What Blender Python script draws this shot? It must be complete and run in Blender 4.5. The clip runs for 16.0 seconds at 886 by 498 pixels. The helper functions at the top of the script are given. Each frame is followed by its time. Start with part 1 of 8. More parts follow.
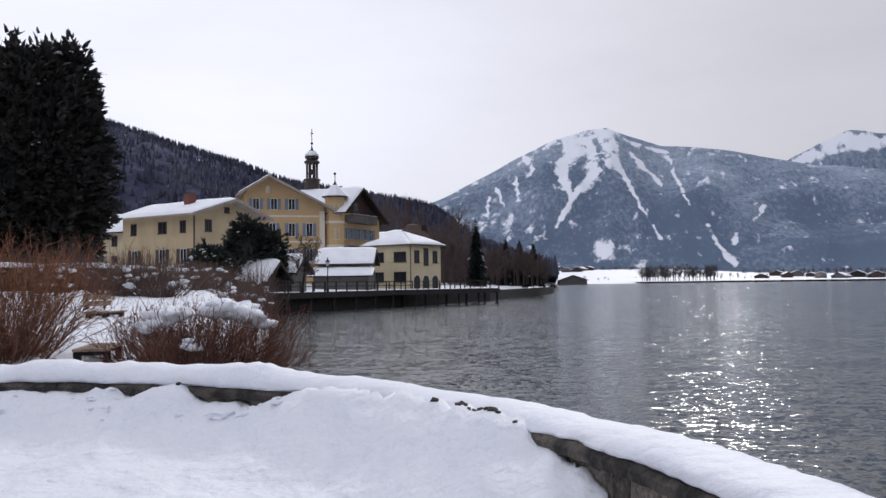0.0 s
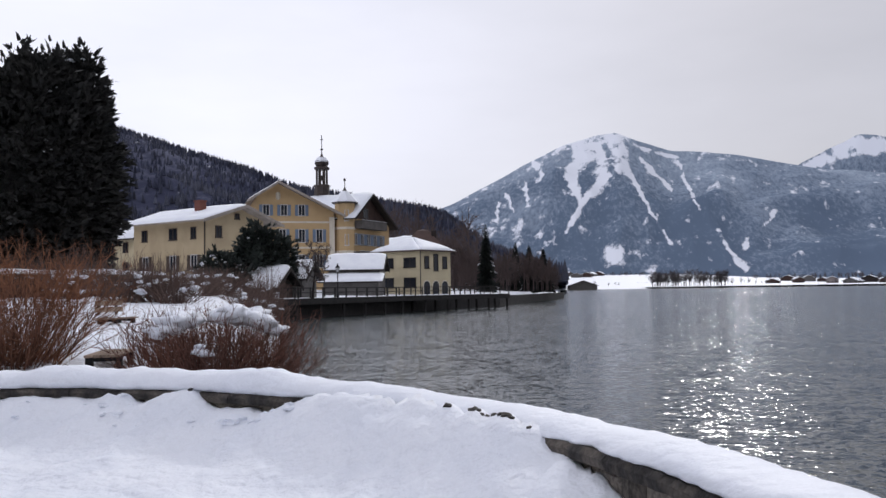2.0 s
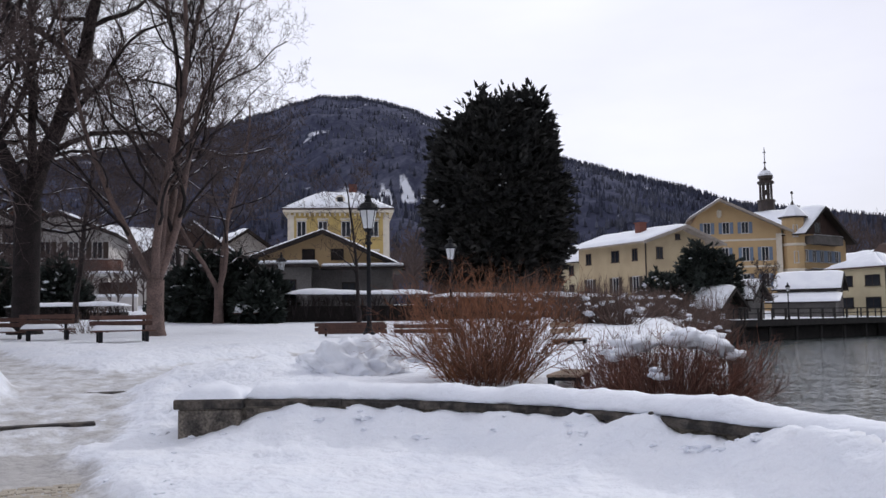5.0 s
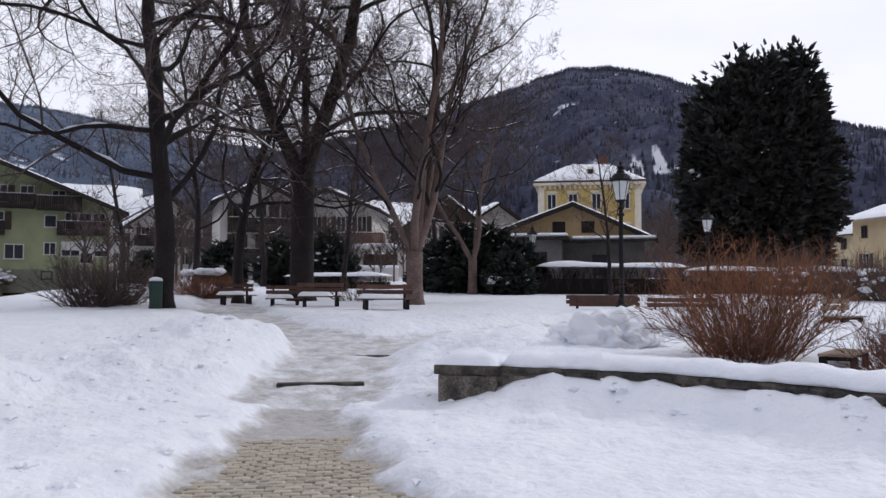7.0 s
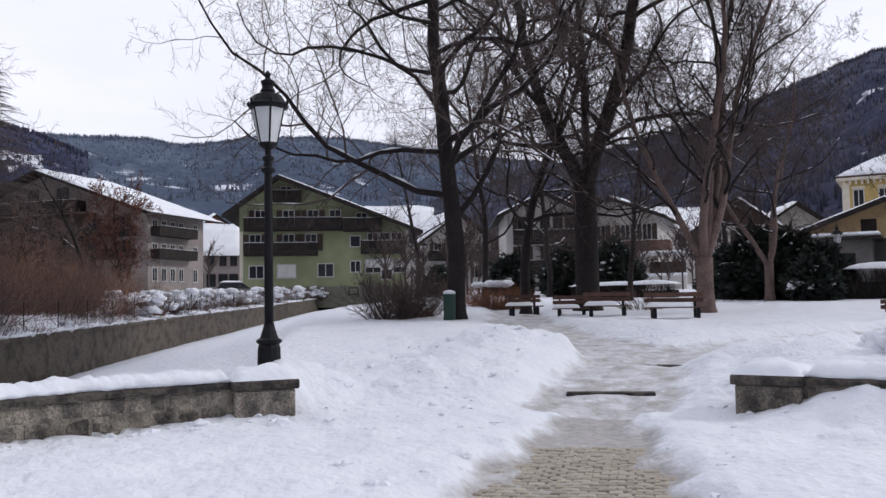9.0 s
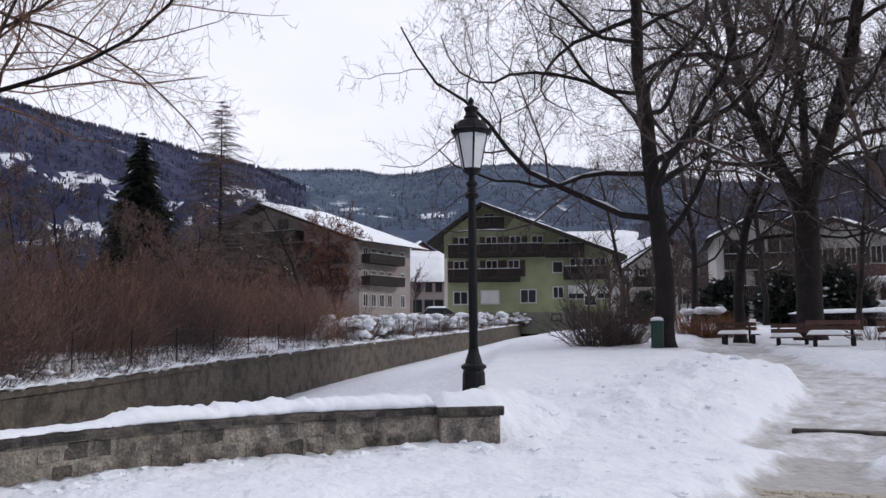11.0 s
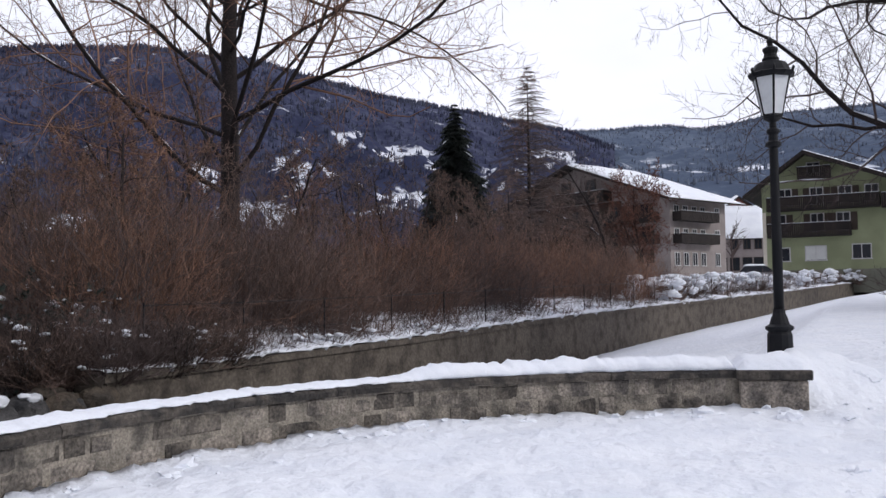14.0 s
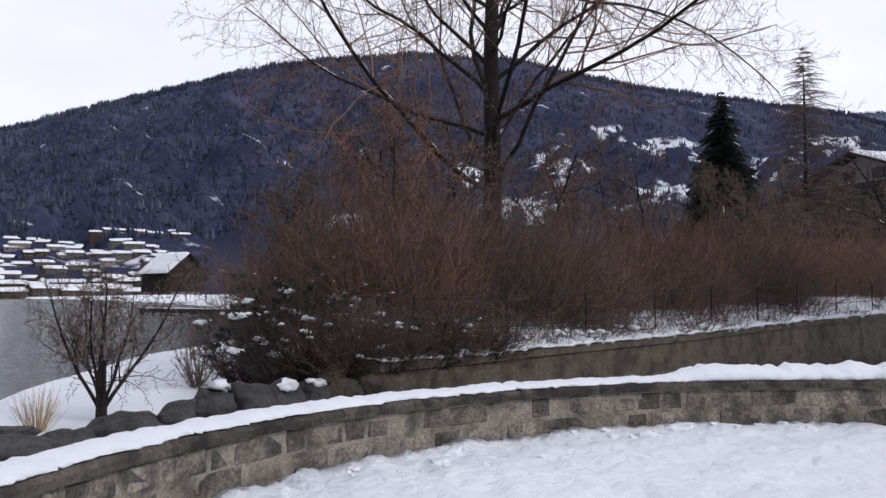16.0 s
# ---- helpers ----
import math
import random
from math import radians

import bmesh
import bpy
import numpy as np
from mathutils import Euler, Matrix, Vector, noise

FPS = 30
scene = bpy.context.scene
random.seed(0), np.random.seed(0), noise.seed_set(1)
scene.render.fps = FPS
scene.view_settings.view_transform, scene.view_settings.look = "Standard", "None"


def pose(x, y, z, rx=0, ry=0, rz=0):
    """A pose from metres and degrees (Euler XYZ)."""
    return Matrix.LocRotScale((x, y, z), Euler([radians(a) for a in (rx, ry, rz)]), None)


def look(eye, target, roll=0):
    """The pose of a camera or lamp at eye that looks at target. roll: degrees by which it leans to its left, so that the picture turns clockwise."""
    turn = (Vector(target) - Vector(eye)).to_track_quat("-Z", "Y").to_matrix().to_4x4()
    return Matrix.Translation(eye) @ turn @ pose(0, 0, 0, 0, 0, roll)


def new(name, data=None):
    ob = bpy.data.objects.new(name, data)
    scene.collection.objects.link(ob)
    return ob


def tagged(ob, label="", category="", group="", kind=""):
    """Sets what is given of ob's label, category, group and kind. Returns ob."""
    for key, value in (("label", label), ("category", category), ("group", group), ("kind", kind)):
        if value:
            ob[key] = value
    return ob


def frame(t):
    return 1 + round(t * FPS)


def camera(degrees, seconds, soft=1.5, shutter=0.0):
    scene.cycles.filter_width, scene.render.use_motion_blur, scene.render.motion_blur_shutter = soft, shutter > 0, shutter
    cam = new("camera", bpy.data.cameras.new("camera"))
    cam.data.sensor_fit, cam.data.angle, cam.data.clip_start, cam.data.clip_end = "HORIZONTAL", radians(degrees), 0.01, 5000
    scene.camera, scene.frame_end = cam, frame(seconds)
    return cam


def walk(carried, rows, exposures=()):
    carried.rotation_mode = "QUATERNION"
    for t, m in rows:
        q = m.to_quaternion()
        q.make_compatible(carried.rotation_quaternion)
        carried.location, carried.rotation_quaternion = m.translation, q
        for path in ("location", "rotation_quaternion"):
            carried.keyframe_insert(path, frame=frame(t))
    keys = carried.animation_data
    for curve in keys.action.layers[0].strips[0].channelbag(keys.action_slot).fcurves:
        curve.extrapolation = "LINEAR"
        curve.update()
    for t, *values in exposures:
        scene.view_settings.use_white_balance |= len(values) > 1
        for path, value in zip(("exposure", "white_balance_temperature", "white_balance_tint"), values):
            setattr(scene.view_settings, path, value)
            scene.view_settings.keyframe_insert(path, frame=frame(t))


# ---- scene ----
cam = camera(53.62, 16.0)
PATH = [
    (0, pose(0.232, 0.001, 1.553, 92.270, 0.733, 6.380)),
    (0.5, pose(0.223, 0.007, 1.553, 92.377, 1.252, 7.853)),
    (1, pose(0.220, 0.005, 1.550, 92.480, 1.219, 8.339)),
    (1.5, pose(0.218, 0.003, 1.551, 92.502, 1.089, 8.112)),
    (2, pose(0.209, 0.024, 1.548, 92.651, 0.847, 7.016)),
    (2.5, pose(0.194, 0.004, 1.556, 92.559, 0.489, 6.071)),
    (3, pose(0.169, -0.023, 1.570, 91.984, 0.300, 8.785)),
    (3.5, pose(0.143, -0.053, 1.567, 91.752, 0.231, 14.641)),
    (4, pose(0.121, -0.046, 1.570, 92.366, 1.253, 21.424)),
    (4.5, pose(0.094, -0.031, 1.574, 94.275, 1.148, 27.582)),
    (5, pose(0.078, -0.024, 1.582, 94.427, 0.853, 35.228)),
    (5.2, pose(0.058, -0.033, 1.570, 93.802, 1.090, 37.861)),
    (7.3, pose(0.034, -0.048, 1.555, 92.698, -0.293, 55.110)),
    (7.5, pose(0.043, -0.053, 1.558, 92.563, -0.338, 58.096)),
    (8, pose(0.037, -0.071, 1.542, 92.583, -0.235, 62.883)),
    (8.5, pose(0.055, -0.061, 1.545, 93.318, 0.209, 64.116)),
    (9, pose(0.065, -0.066, 1.542, 93.594, 1.016, 69.929)),
    (9.2, pose(0.046, -0.066, 1.544, 93.254, 1.453, 72.701)),
    (11.3, pose(-0.170, -0.039, 1.542, 95.162, 0.702, 85.317)),
    (11.5, pose(-0.180, -0.040, 1.548, 94.690, 1.138, 87.118)),
    (12, pose(-0.187, 0.044, 1.549, 93.686, 1.518, 89.710)),
    (12.5, pose(-0.171, 0.130, 1.537, 93.538, -0.032, 94.472)),
    (13, pose(-0.171, 0.185, 1.536, 93.193, -0.229, 96.987)),
    (13.5, pose(-0.187, 0.209, 1.535, 92.530, 0.284, 100.400)),
    (14, pose(-0.187, 0.229, 1.536, 93.093, 0.767, 103.284)),
    (14.5, pose(-0.180, 0.229, 1.535, 92.452, 0.535, 108.159)),
    (15, pose(-0.166, 0.222, 1.534, 92.813, -0.037, 111.737)),
    (15.5, pose(-0.202, 0.218, 1.537, 92.709, 0.040, 116.051)),
    (16, pose(-0.206, 0.193, 1.541, 92.940, 0.120, 120.135)),
]
# the clip brightens a little over the thicket
walk(cam, PATH, [(0, 0.0), (11.5, 0.03), (13.5, 0.05), (14, 0.14), (14.5, 0.06), (16, 0.03)])

# ---------------------------------------------------------------- light
SUN_AZ, SUN_EL = -12.0, 30.0  # degrees left of +y, degrees up
world = bpy.data.worlds.new("overcast_sky")
scene.world = world
world.use_nodes = True
wn, wl = world.node_tree.nodes, world.node_tree.links
wn.clear()
w_out = wn.new("ShaderNodeOutputWorld")
w_sky = wn.new("ShaderNodeTexSky")
w_sky.sky_type, w_sky.sun_disc = "NISHITA", False
w_sky.sun_elevation, w_sky.sun_rotation = radians(SUN_EL), radians(-SUN_AZ)
w_sky.air_density, w_sky.dust_density = 1.0, 1.0
w_bg1 = wn.new("ShaderNodeBackground")
w_bg1.inputs["Strength"].default_value = 0.006
wl.new(w_sky.outputs["Color"], w_bg1.inputs["Color"])
w_tc = wn.new("ShaderNodeTexCoord")
w_map = wn.new("ShaderNodeMapping")
w_map.inputs["Scale"].default_value = (1.0, 1.0, 3.2)
wl.new(w_tc.outputs["Generated"], w_map.inputs["Vector"])
w_cloud = wn.new("ShaderNodeTexNoise")
w_cloud.inputs["Scale"].default_value, w_cloud.inputs["Detail"].default_value = 1.7, 5.0
w_cloud.inputs["Roughness"].default_value = 0.55
wl.new(w_map.outputs["Vector"], w_cloud.inputs["Vector"])
w_ramp = wn.new("ShaderNodeValToRGB")
w_ramp.color_ramp.elements[0].position, w_ramp.color_ramp.elements[0].color = 0.3, (0.80, 0.815, 0.93, 1)
w_ramp.color_ramp.elements[1].position, w_ramp.color_ramp.elements[1].color = 0.7, (0.96, 0.97, 1.10, 1)
wl.new(w_cloud.outputs["Fac"], w_ramp.inputs["Fac"])
# the cloud is thinnest over the park and thicker towards the lake
w_dot = wn.new("ShaderNodeVectorMath")
w_dot.operation = "DOT_PRODUCT"
sun_dir = Vector((-math.sin(radians(SUN_AZ)) * math.cos(radians(SUN_EL)), math.cos(radians(SUN_AZ)) * math.cos(radians(SUN_EL)), math.sin(radians(SUN_EL))))
w_dot.inputs[1].default_value = (-math.sin(radians(92)) * 0.97, math.cos(radians(92)) * 0.97, 0.24)
wl.new(w_tc.outputs["Generated"], w_dot.inputs[0])
w_glow = wn.new("ShaderNodeMapRange")
w_glow.inputs["From Min"].default_value, w_glow.inputs["From Max"].default_value = -0.4, 0.5
w_glow.inputs["To Min"].default_value, w_glow.inputs["To Max"].default_value = 0.54, 1.0
w_glow.interpolation_type = "SMOOTHSTEP"
wl.new(w_dot.outputs["Value"], w_glow.inputs["Value"])
w_bg2 = wn.new("ShaderNodeBackground")
wl.new(w_ramp.outputs["Color"], w_bg2.inputs["Color"])
wl.new(w_glow.outputs["Result"], w_bg2.inputs["Strength"])
w_add = wn.new("ShaderNodeAddShader")
wl.new(w_bg1.outputs[0], w_add.inputs[0])
wl.new(w_bg2.outputs[0], w_add.inputs[1])
wl.new(w_add.outputs[0], w_out.inputs["Surface"])

sun = new("sun", bpy.data.lights.new("sun", "SUN"))
sun.data.energy, sun.data.angle, sun.data.color = 1.15, radians(4), (1.0, 0.985, 0.97)
sun.matrix_world = look((0, 0, 60), Vector((0, 0, 60)) - sun_dir)


# ---------------------------------------------------------------- materials
def material(name, colour, rough=0.8, spots=None, spot_scale=3.0, spot_amount=0.5, grain=0.15, grain_scale=40.0, bump=0.2,
             bump_scale=None, metal=0.0, random_hue=0.0, island=False, low=0.42, high=0.62, specular=0.3, depth=0.02):
    """A principled surface: colour with a fine grain, blotches of a second colour, relief, and a shift from piece to piece."""
    m = bpy.data.materials.new(name)
    m.use_nodes = True
    n, l = m.node_tree.nodes, m.node_tree.links
    b = n["Principled BSDF"]
    tc = n.new("ShaderNodeTexCoord")
    fine = n.new("ShaderNodeTexNoise")
    fine.inputs["Scale"].default_value, fine.inputs["Detail"].default_value = grain_scale, 4.0
    l.new(tc.outputs["Object"], fine.inputs["Vector"])
    coarse = n.new("ShaderNodeTexNoise")
    coarse.inputs["Scale"].default_value, coarse.inputs["Detail"].default_value = spot_scale, 6.0
    l.new(tc.outputs["Object"], coarse.inputs["Vector"])
    ramp = n.new("ShaderNodeMapRange")
    ramp.inputs["From Min"].default_value, ramp.inputs["From Max"].default_value = low, high
    ramp.inputs["To Max"].default_value = spot_amount
    l.new(coarse.outputs["Fac"], ramp.inputs["Value"])
    mix = n.new("ShaderNodeMixRGB")
    mix.inputs["Color1"].default_value = (*colour, 1)
    mix.inputs["Color2"].default_value = (*(spots or [c * 0.6 for c in colour]), 1)
    l.new(ramp.outputs["Result"], mix.inputs["Fac"])
    shade = n.new("ShaderNodeMapRange")
    shade.inputs["To Min"].default_value, shade.inputs["To Max"].default_value = 1 - grain, 1 + grain
    shade.inputs["From Min"].default_value, shade.inputs["From Max"].default_value = 0.3, 0.7
    l.new(fine.outputs["Fac"], shade.inputs["Value"])
    tint = n.new("ShaderNodeHueSaturation")
    l.new(shade.outputs["Result"], tint.inputs["Value"])
    l.new(mix.outputs["Color"], tint.inputs["Color"])
    out = tint.outputs["Color"]
    if random_hue:
        geo = n.new("ShaderNodeNewGeometry" if island else "ShaderNodeObjectInfo")
        vary = n.new("ShaderNodeMapRange")
        vary.inputs["To Min"].default_value, vary.inputs["To Max"].default_value = 1 - random_hue, 1 + random_hue
        l.new(geo.outputs["Random Per Island" if island else "Random"], vary.inputs["Value"])
        second = n.new("ShaderNodeHueSaturation")
        l.new(vary.outputs["Result"], second.inputs["Value"])
        l.new(out, second.inputs["Color"])
        out = second.outputs["Color"]
    l.new(out, b.inputs["Base Color"])
    b.inputs["Roughness"].default_value, b.inputs["Metallic"].default_value = rough, metal
    b.inputs["Specular IOR Level"].default_value = specular
    if bump:
        bp = n.new("ShaderNodeBump")
        bp.inputs["Strength"].default_value, bp.inputs["Distance"].default_value = bump, depth
        if bump_scale:
            rel = n.new("ShaderNodeTexNoise")
            rel.inputs["Scale"].default_value, rel.inputs["Detail"].default_value = bump_scale, 6.0
            l.new(tc.outputs["Object"], rel.inputs["Vector"])
            l.new(rel.outputs["Fac"], bp.inputs["Height"])
        else:
            l.new(fine.outputs["Fac"], bp.inputs["Height"])
        l.new(bp.outputs["Normal"], b.inputs["Normal"])
    return m


SNOW = material("snow", (0.82, 0.84, 0.89), 0.65, (0.76, 0.79, 0.86), 1.3, 0.6, 0.03, 60, 0.5, 9.0, depth=0.05)
ROOF_SNOW = material("roof_snow", (0.84, 0.86, 0.90), 0.65, (0.76, 0.78, 0.84), 0.8, 0.6, 0.03, 8, 0.4, 2.0, depth=0.08)
STONE = material("wall_stone", (0.205, 0.178, 0.15), 0.9, (0.04, 0.037, 0.036), 4.2, 0.8, 0.5, 38, 1.0, 12.0, random_hue=0.5, low=0.42, high=0.62, depth=0.05)
MORTAR = material("mortar", (0.275, 0.243, 0.20), 0.95, (0.055, 0.05, 0.046), 3.2, 0.85, 0.35, 50, 0.9, 20.0, low=0.42, high=0.62, depth=0.04)
COPING = material("weathered_coping", (0.095, 0.082, 0.07), 0.9, (0.03, 0.028, 0.027), 5.0, 0.9, 0.4, 40, 1.0, 18.0, random_hue=0.25, low=0.43, high=0.57, depth=0.04)
CONCRETE = material("stained_concrete", (0.125, 0.105, 0.086), 0.9, (0.045, 0.037, 0.032), 2.6, 0.75, 0.3, 16, 0.7, 7.0, low=0.46, high=0.66, depth=0.05)
PAVING = material("granite_sett", (0.40, 0.355, 0.29), 0.8, (0.24, 0.21, 0.17), 8, 0.5, 0.15, 60, 0.4, 30, random_hue=0.2)
IRON = material("black_iron", (0.008, 0.0085, 0.011), 0.55, (0.014, 0.014, 0.016), 6, 0.5, 0.2, 60, 0.15, specular=0.2)
MILK_GLASS = material("frosted_glass", (0.72, 0.74, 0.76), 0.35, (0.6, 0.62, 0.64), 8, 0.5, 0.03, 30, 0.05)
BARK = material("dark_bark", (0.026, 0.020, 0.020), 0.95, (0.014, 0.012, 0.012), 3, 0.7, 0.35, 22, 0.9, 18, depth=0.03)
PALE_BARK = material("pale_bark", (0.175, 0.122, 0.108), 0.95, (0.10, 0.075, 0.068), 3, 0.7, 0.3, 22, 0.9, 18, depth=0.03)
TWIG = material("bare_twigs", (0.092, 0.068, 0.064), 0.95, None, 4, 0.4, 0.2, 10, 0.0)
WILLOW = material("orange_willow_stems", (0.235, 0.105, 0.055), 0.8, (0.12, 0.06, 0.045), 1.2, 0.7, 0.2, 12, 0.0, random_hue=0.45, island=True)
BROWN_STEM = material("brown_stems", (0.145, 0.097, 0.08), 0.9, (0.085, 0.06, 0.053), 1.2, 0.7, 0.2, 12, 0.0, random_hue=0.5, island=True)
RUST_STEM = material("rusty_stems", (0.235, 0.13, 0.088), 0.9, (0.13, 0.08, 0.064), 0.7, 0.7, 0.2, 12, 0.0, random_hue=0.5, island=True)
RED_STEM = material("reddish_stems", (0.15, 0.068, 0.048), 0.9, (0.085, 0.045, 0.038), 1.2, 0.7, 0.2, 12, 0.0, random_hue=0.5, island=True)
NEEDLES = material("dark_needles", (0.031, 0.032, 0.031), 0.8, (0.056, 0.053, 0.048), 0.8, 0.6, 0.3, 14, 0.0, random_hue=0.5, island=True)
SPRUCE_GREEN = material("spruce_needles", (0.010, 0.014, 0.013), 0.8, (0.02, 0.025, 0.02), 0.8, 0.6, 0.3, 14, 0.0, random_hue=0.5, island=True)
EVERGREEN = material("evergreen_leaves", (0.032, 0.040, 0.034), 0.6, (0.02, 0.026, 0.024), 1.0, 0.6, 0.3, 14, 0.0, random_hue=0.5, island=True)
CREST_WOOD = material("hill_leafless_woods", (0.062, 0.052, 0.056), 0.95, (0.10, 0.09, 0.095), 0.02, 0.8, 0.2, 0.5, 0.0, random_hue=0.4, island=True)
# blue-violet tint of the haze is part of this conifer colour
HAZED_WEST_FOREST = material("hazed_west_conifers", (0.036, 0.041, 0.078), 0.95, (0.08, 0.088, 0.13), 0.012, 0.9, 0.2, 0.5, 0.0, random_hue=0.5, island=True)
# paler and bluer than nearer conifers: the haze is in the colour
HAZED_FAR_FOREST = material("hazed_far_conifers", (0.088, 0.108, 0.16), 0.95, (0.16, 0.185, 0.235), 0.012, 0.9, 0.2, 0.5, 0.0, random_hue=0.35, island=True)
# a little blue haze is mixed into the eastern hill's conifer colour
HAZED_FOREST = material("hazed_hill_conifers", (0.042, 0.047, 0.076), 0.95, (0.095, 0.10, 0.13), 0.012, 0.9, 0.2, 0.5, 0.0, random_hue=0.5, island=True)
HEDGE_LEAF = material("hedge_twigs", (0.035, 0.025, 0.022), 0.9, (0.02, 0.017, 0.016), 1.0, 0.6, 0.3, 14, 0.0, random_hue=0.4, island=True)
DRY_GRASS = material("dry_reed", (0.42, 0.30, 0.17), 0.9, None, 2, 0.4, 0.2, 12, 0.0, random_hue=0.3, island=True)
ROCK = material("shore_rock", (0.042, 0.041, 0.043), 0.85, (0.095, 0.09, 0.088), 3, 0.6, 0.3, 25, 0.9, 9, depth=0.05)
RUBBLE = material("rubble_stone", (0.11, 0.088, 0.068), 0.9, (0.045, 0.04, 0.036), 3, 0.7, 0.3, 25, 0.9, 9, depth=0.05)
OCHRE = material("ochre_render", (0.53, 0.375, 0.205), 0.9, (0.45, 0.315, 0.17), 0.5, 0.6, 0.06, 12, 0.15)
CREAM = material("cream_render", (0.49, 0.395, 0.255), 0.9, (0.40, 0.315, 0.205), 0.5, 0.6, 0.06, 12, 0.15)
PALE_YELLOW = material("pale_yellow_render", (0.56, 0.485, 0.325), 0.9, (0.47, 0.40, 0.27), 0.5, 0.6, 0.06, 12, 0.15)
VILLA_YELLOW = material("villa_yellow_render", (0.52, 0.385, 0.15), 0.9, (0.43, 0.31, 0.12), 0.5, 0.6, 0.06, 12, 0.15)
GREEN = material("moss_green_render", (0.31, 0.335, 0.20), 0.9, (0.22, 0.24, 0.14), 0.4, 0.7, 0.08, 12, 0.15)
GREY_GREEN = material("grey_plinth_render", (0.22, 0.22, 0.18), 0.9, (0.15, 0.15, 0.12), 0.6, 0.7, 0.08, 12, 0.15)
WHITE = material("white_render", (0.60, 0.57, 0.55), 0.9, (0.44, 0.42, 0.405), 0.5, 0.6, 0.06, 12, 0.15)
CHALET_WALL = material("pinkish_render", (0.29, 0.25, 0.237), 0.9, (0.20, 0.17, 0.162), 0.5, 0.6, 0.06, 12, 0.15)
GREY_WALL = material("grey_boards", (0.14, 0.13, 0.125), 0.9, (0.09, 0.085, 0.08), 0.8, 0.7, 0.2, 10, 0.3)
TIMBER = material("brown_timber_boards", (0.075, 0.046, 0.038), 0.85, (0.045, 0.03, 0.027), 1.2, 0.7, 0.25, 16, 0.3)
DARK_WOOD = material("dark_stained_wood", (0.018, 0.014, 0.013), 0.8, (0.034, 0.025, 0.021), 1.5, 0.6, 0.25, 20, 0.3)
RED_WOOD = material("reddish_wood", (0.13, 0.06, 0.045), 0.8, (0.09, 0.045, 0.035), 1.5, 0.6, 0.2, 20, 0.3)
BENCH_WOOD = material("weathered_bench_wood", (0.11, 0.058, 0.045), 0.8, (0.065, 0.04, 0.034), 4, 0.6, 0.25, 30, 0.3, random_hue=0.2)
GREY_BENCH = material("grey_bench_wood", (0.30, 0.225, 0.17), 0.85, (0.18, 0.14, 0.11), 4, 0.6, 0.25, 30, 0.3, random_hue=0.2)
PIER_WOOD = material("pier_timber", (0.04, 0.037, 0.036), 0.9, (0.025, 0.024, 0.024), 2, 0.6, 0.25, 20, 0.3)
TILE = material("brown_roof_tiles", (0.10, 0.065, 0.055), 0.85, (0.07, 0.05, 0.045), 1.5, 0.6, 0.2, 12, 0.4, 6)
BRICK = material("red_brick", (0.17, 0.07, 0.055), 0.9, (0.18, 0.07, 0.055), 3, 0.6, 0.2, 25, 0.3)
SHUTTER = material("blue_grey_shutters", (0.16, 0.21, 0.29), 0.7, (0.13, 0.17, 0.24), 2, 0.5, 0.1, 15, 0.1)
BROWN_SHUTTER = material("brown_shutters", (0.07, 0.052, 0.042), 0.8, None, 2, 0.5, 0.15, 15, 0.1)
FRAME_WHITE = material("white_frame_paint", (0.55, 0.54, 0.53), 0.6, None, 3, 0.2, 0.05, 20, 0.05)
PALE_WOOD = material("pale_eaves_wood", (0.34, 0.30, 0.265), 0.85, (0.22, 0.19, 0.165), 1.5, 0.6, 0.2, 20, 0.3)
PANE = material("window_glass", (0.018, 0.02, 0.027), 0.12, (0.03, 0.033, 0.04), 0.4, 0.7, 0.1, 3, 0.0, specular=0.25)
BLIND = material("white_roller_blind", (0.66, 0.66, 0.64), 0.7, None, 2, 0.2, 0.05, 20, 0.1)
TRIM = material("pale_stone_trim", (0.68, 0.62, 0.52), 0.9, None, 1.5, 0.3, 0.05, 15, 0.1)
COPPER = material("dark_copper_sheet", (0.045, 0.036, 0.034), 0.5, (0.08, 0.06, 0.05), 2, 0.6, 0.15, 12, 0.1, metal=0.3)
# near-black for the shaded inside of hedges; also the car's tyres
HEDGE_SHADE_TYRE = material("hedge_shade_tyre_black", (0.015, 0.012, 0.011), 0.95, None, 2, 0.5, 0.3, 14, 0.3)
BIN_GREEN = material("green_bin_paint", (0.022, 0.05, 0.04), 0.6, None, 4, 0.4, 0.1, 20, 0.1)


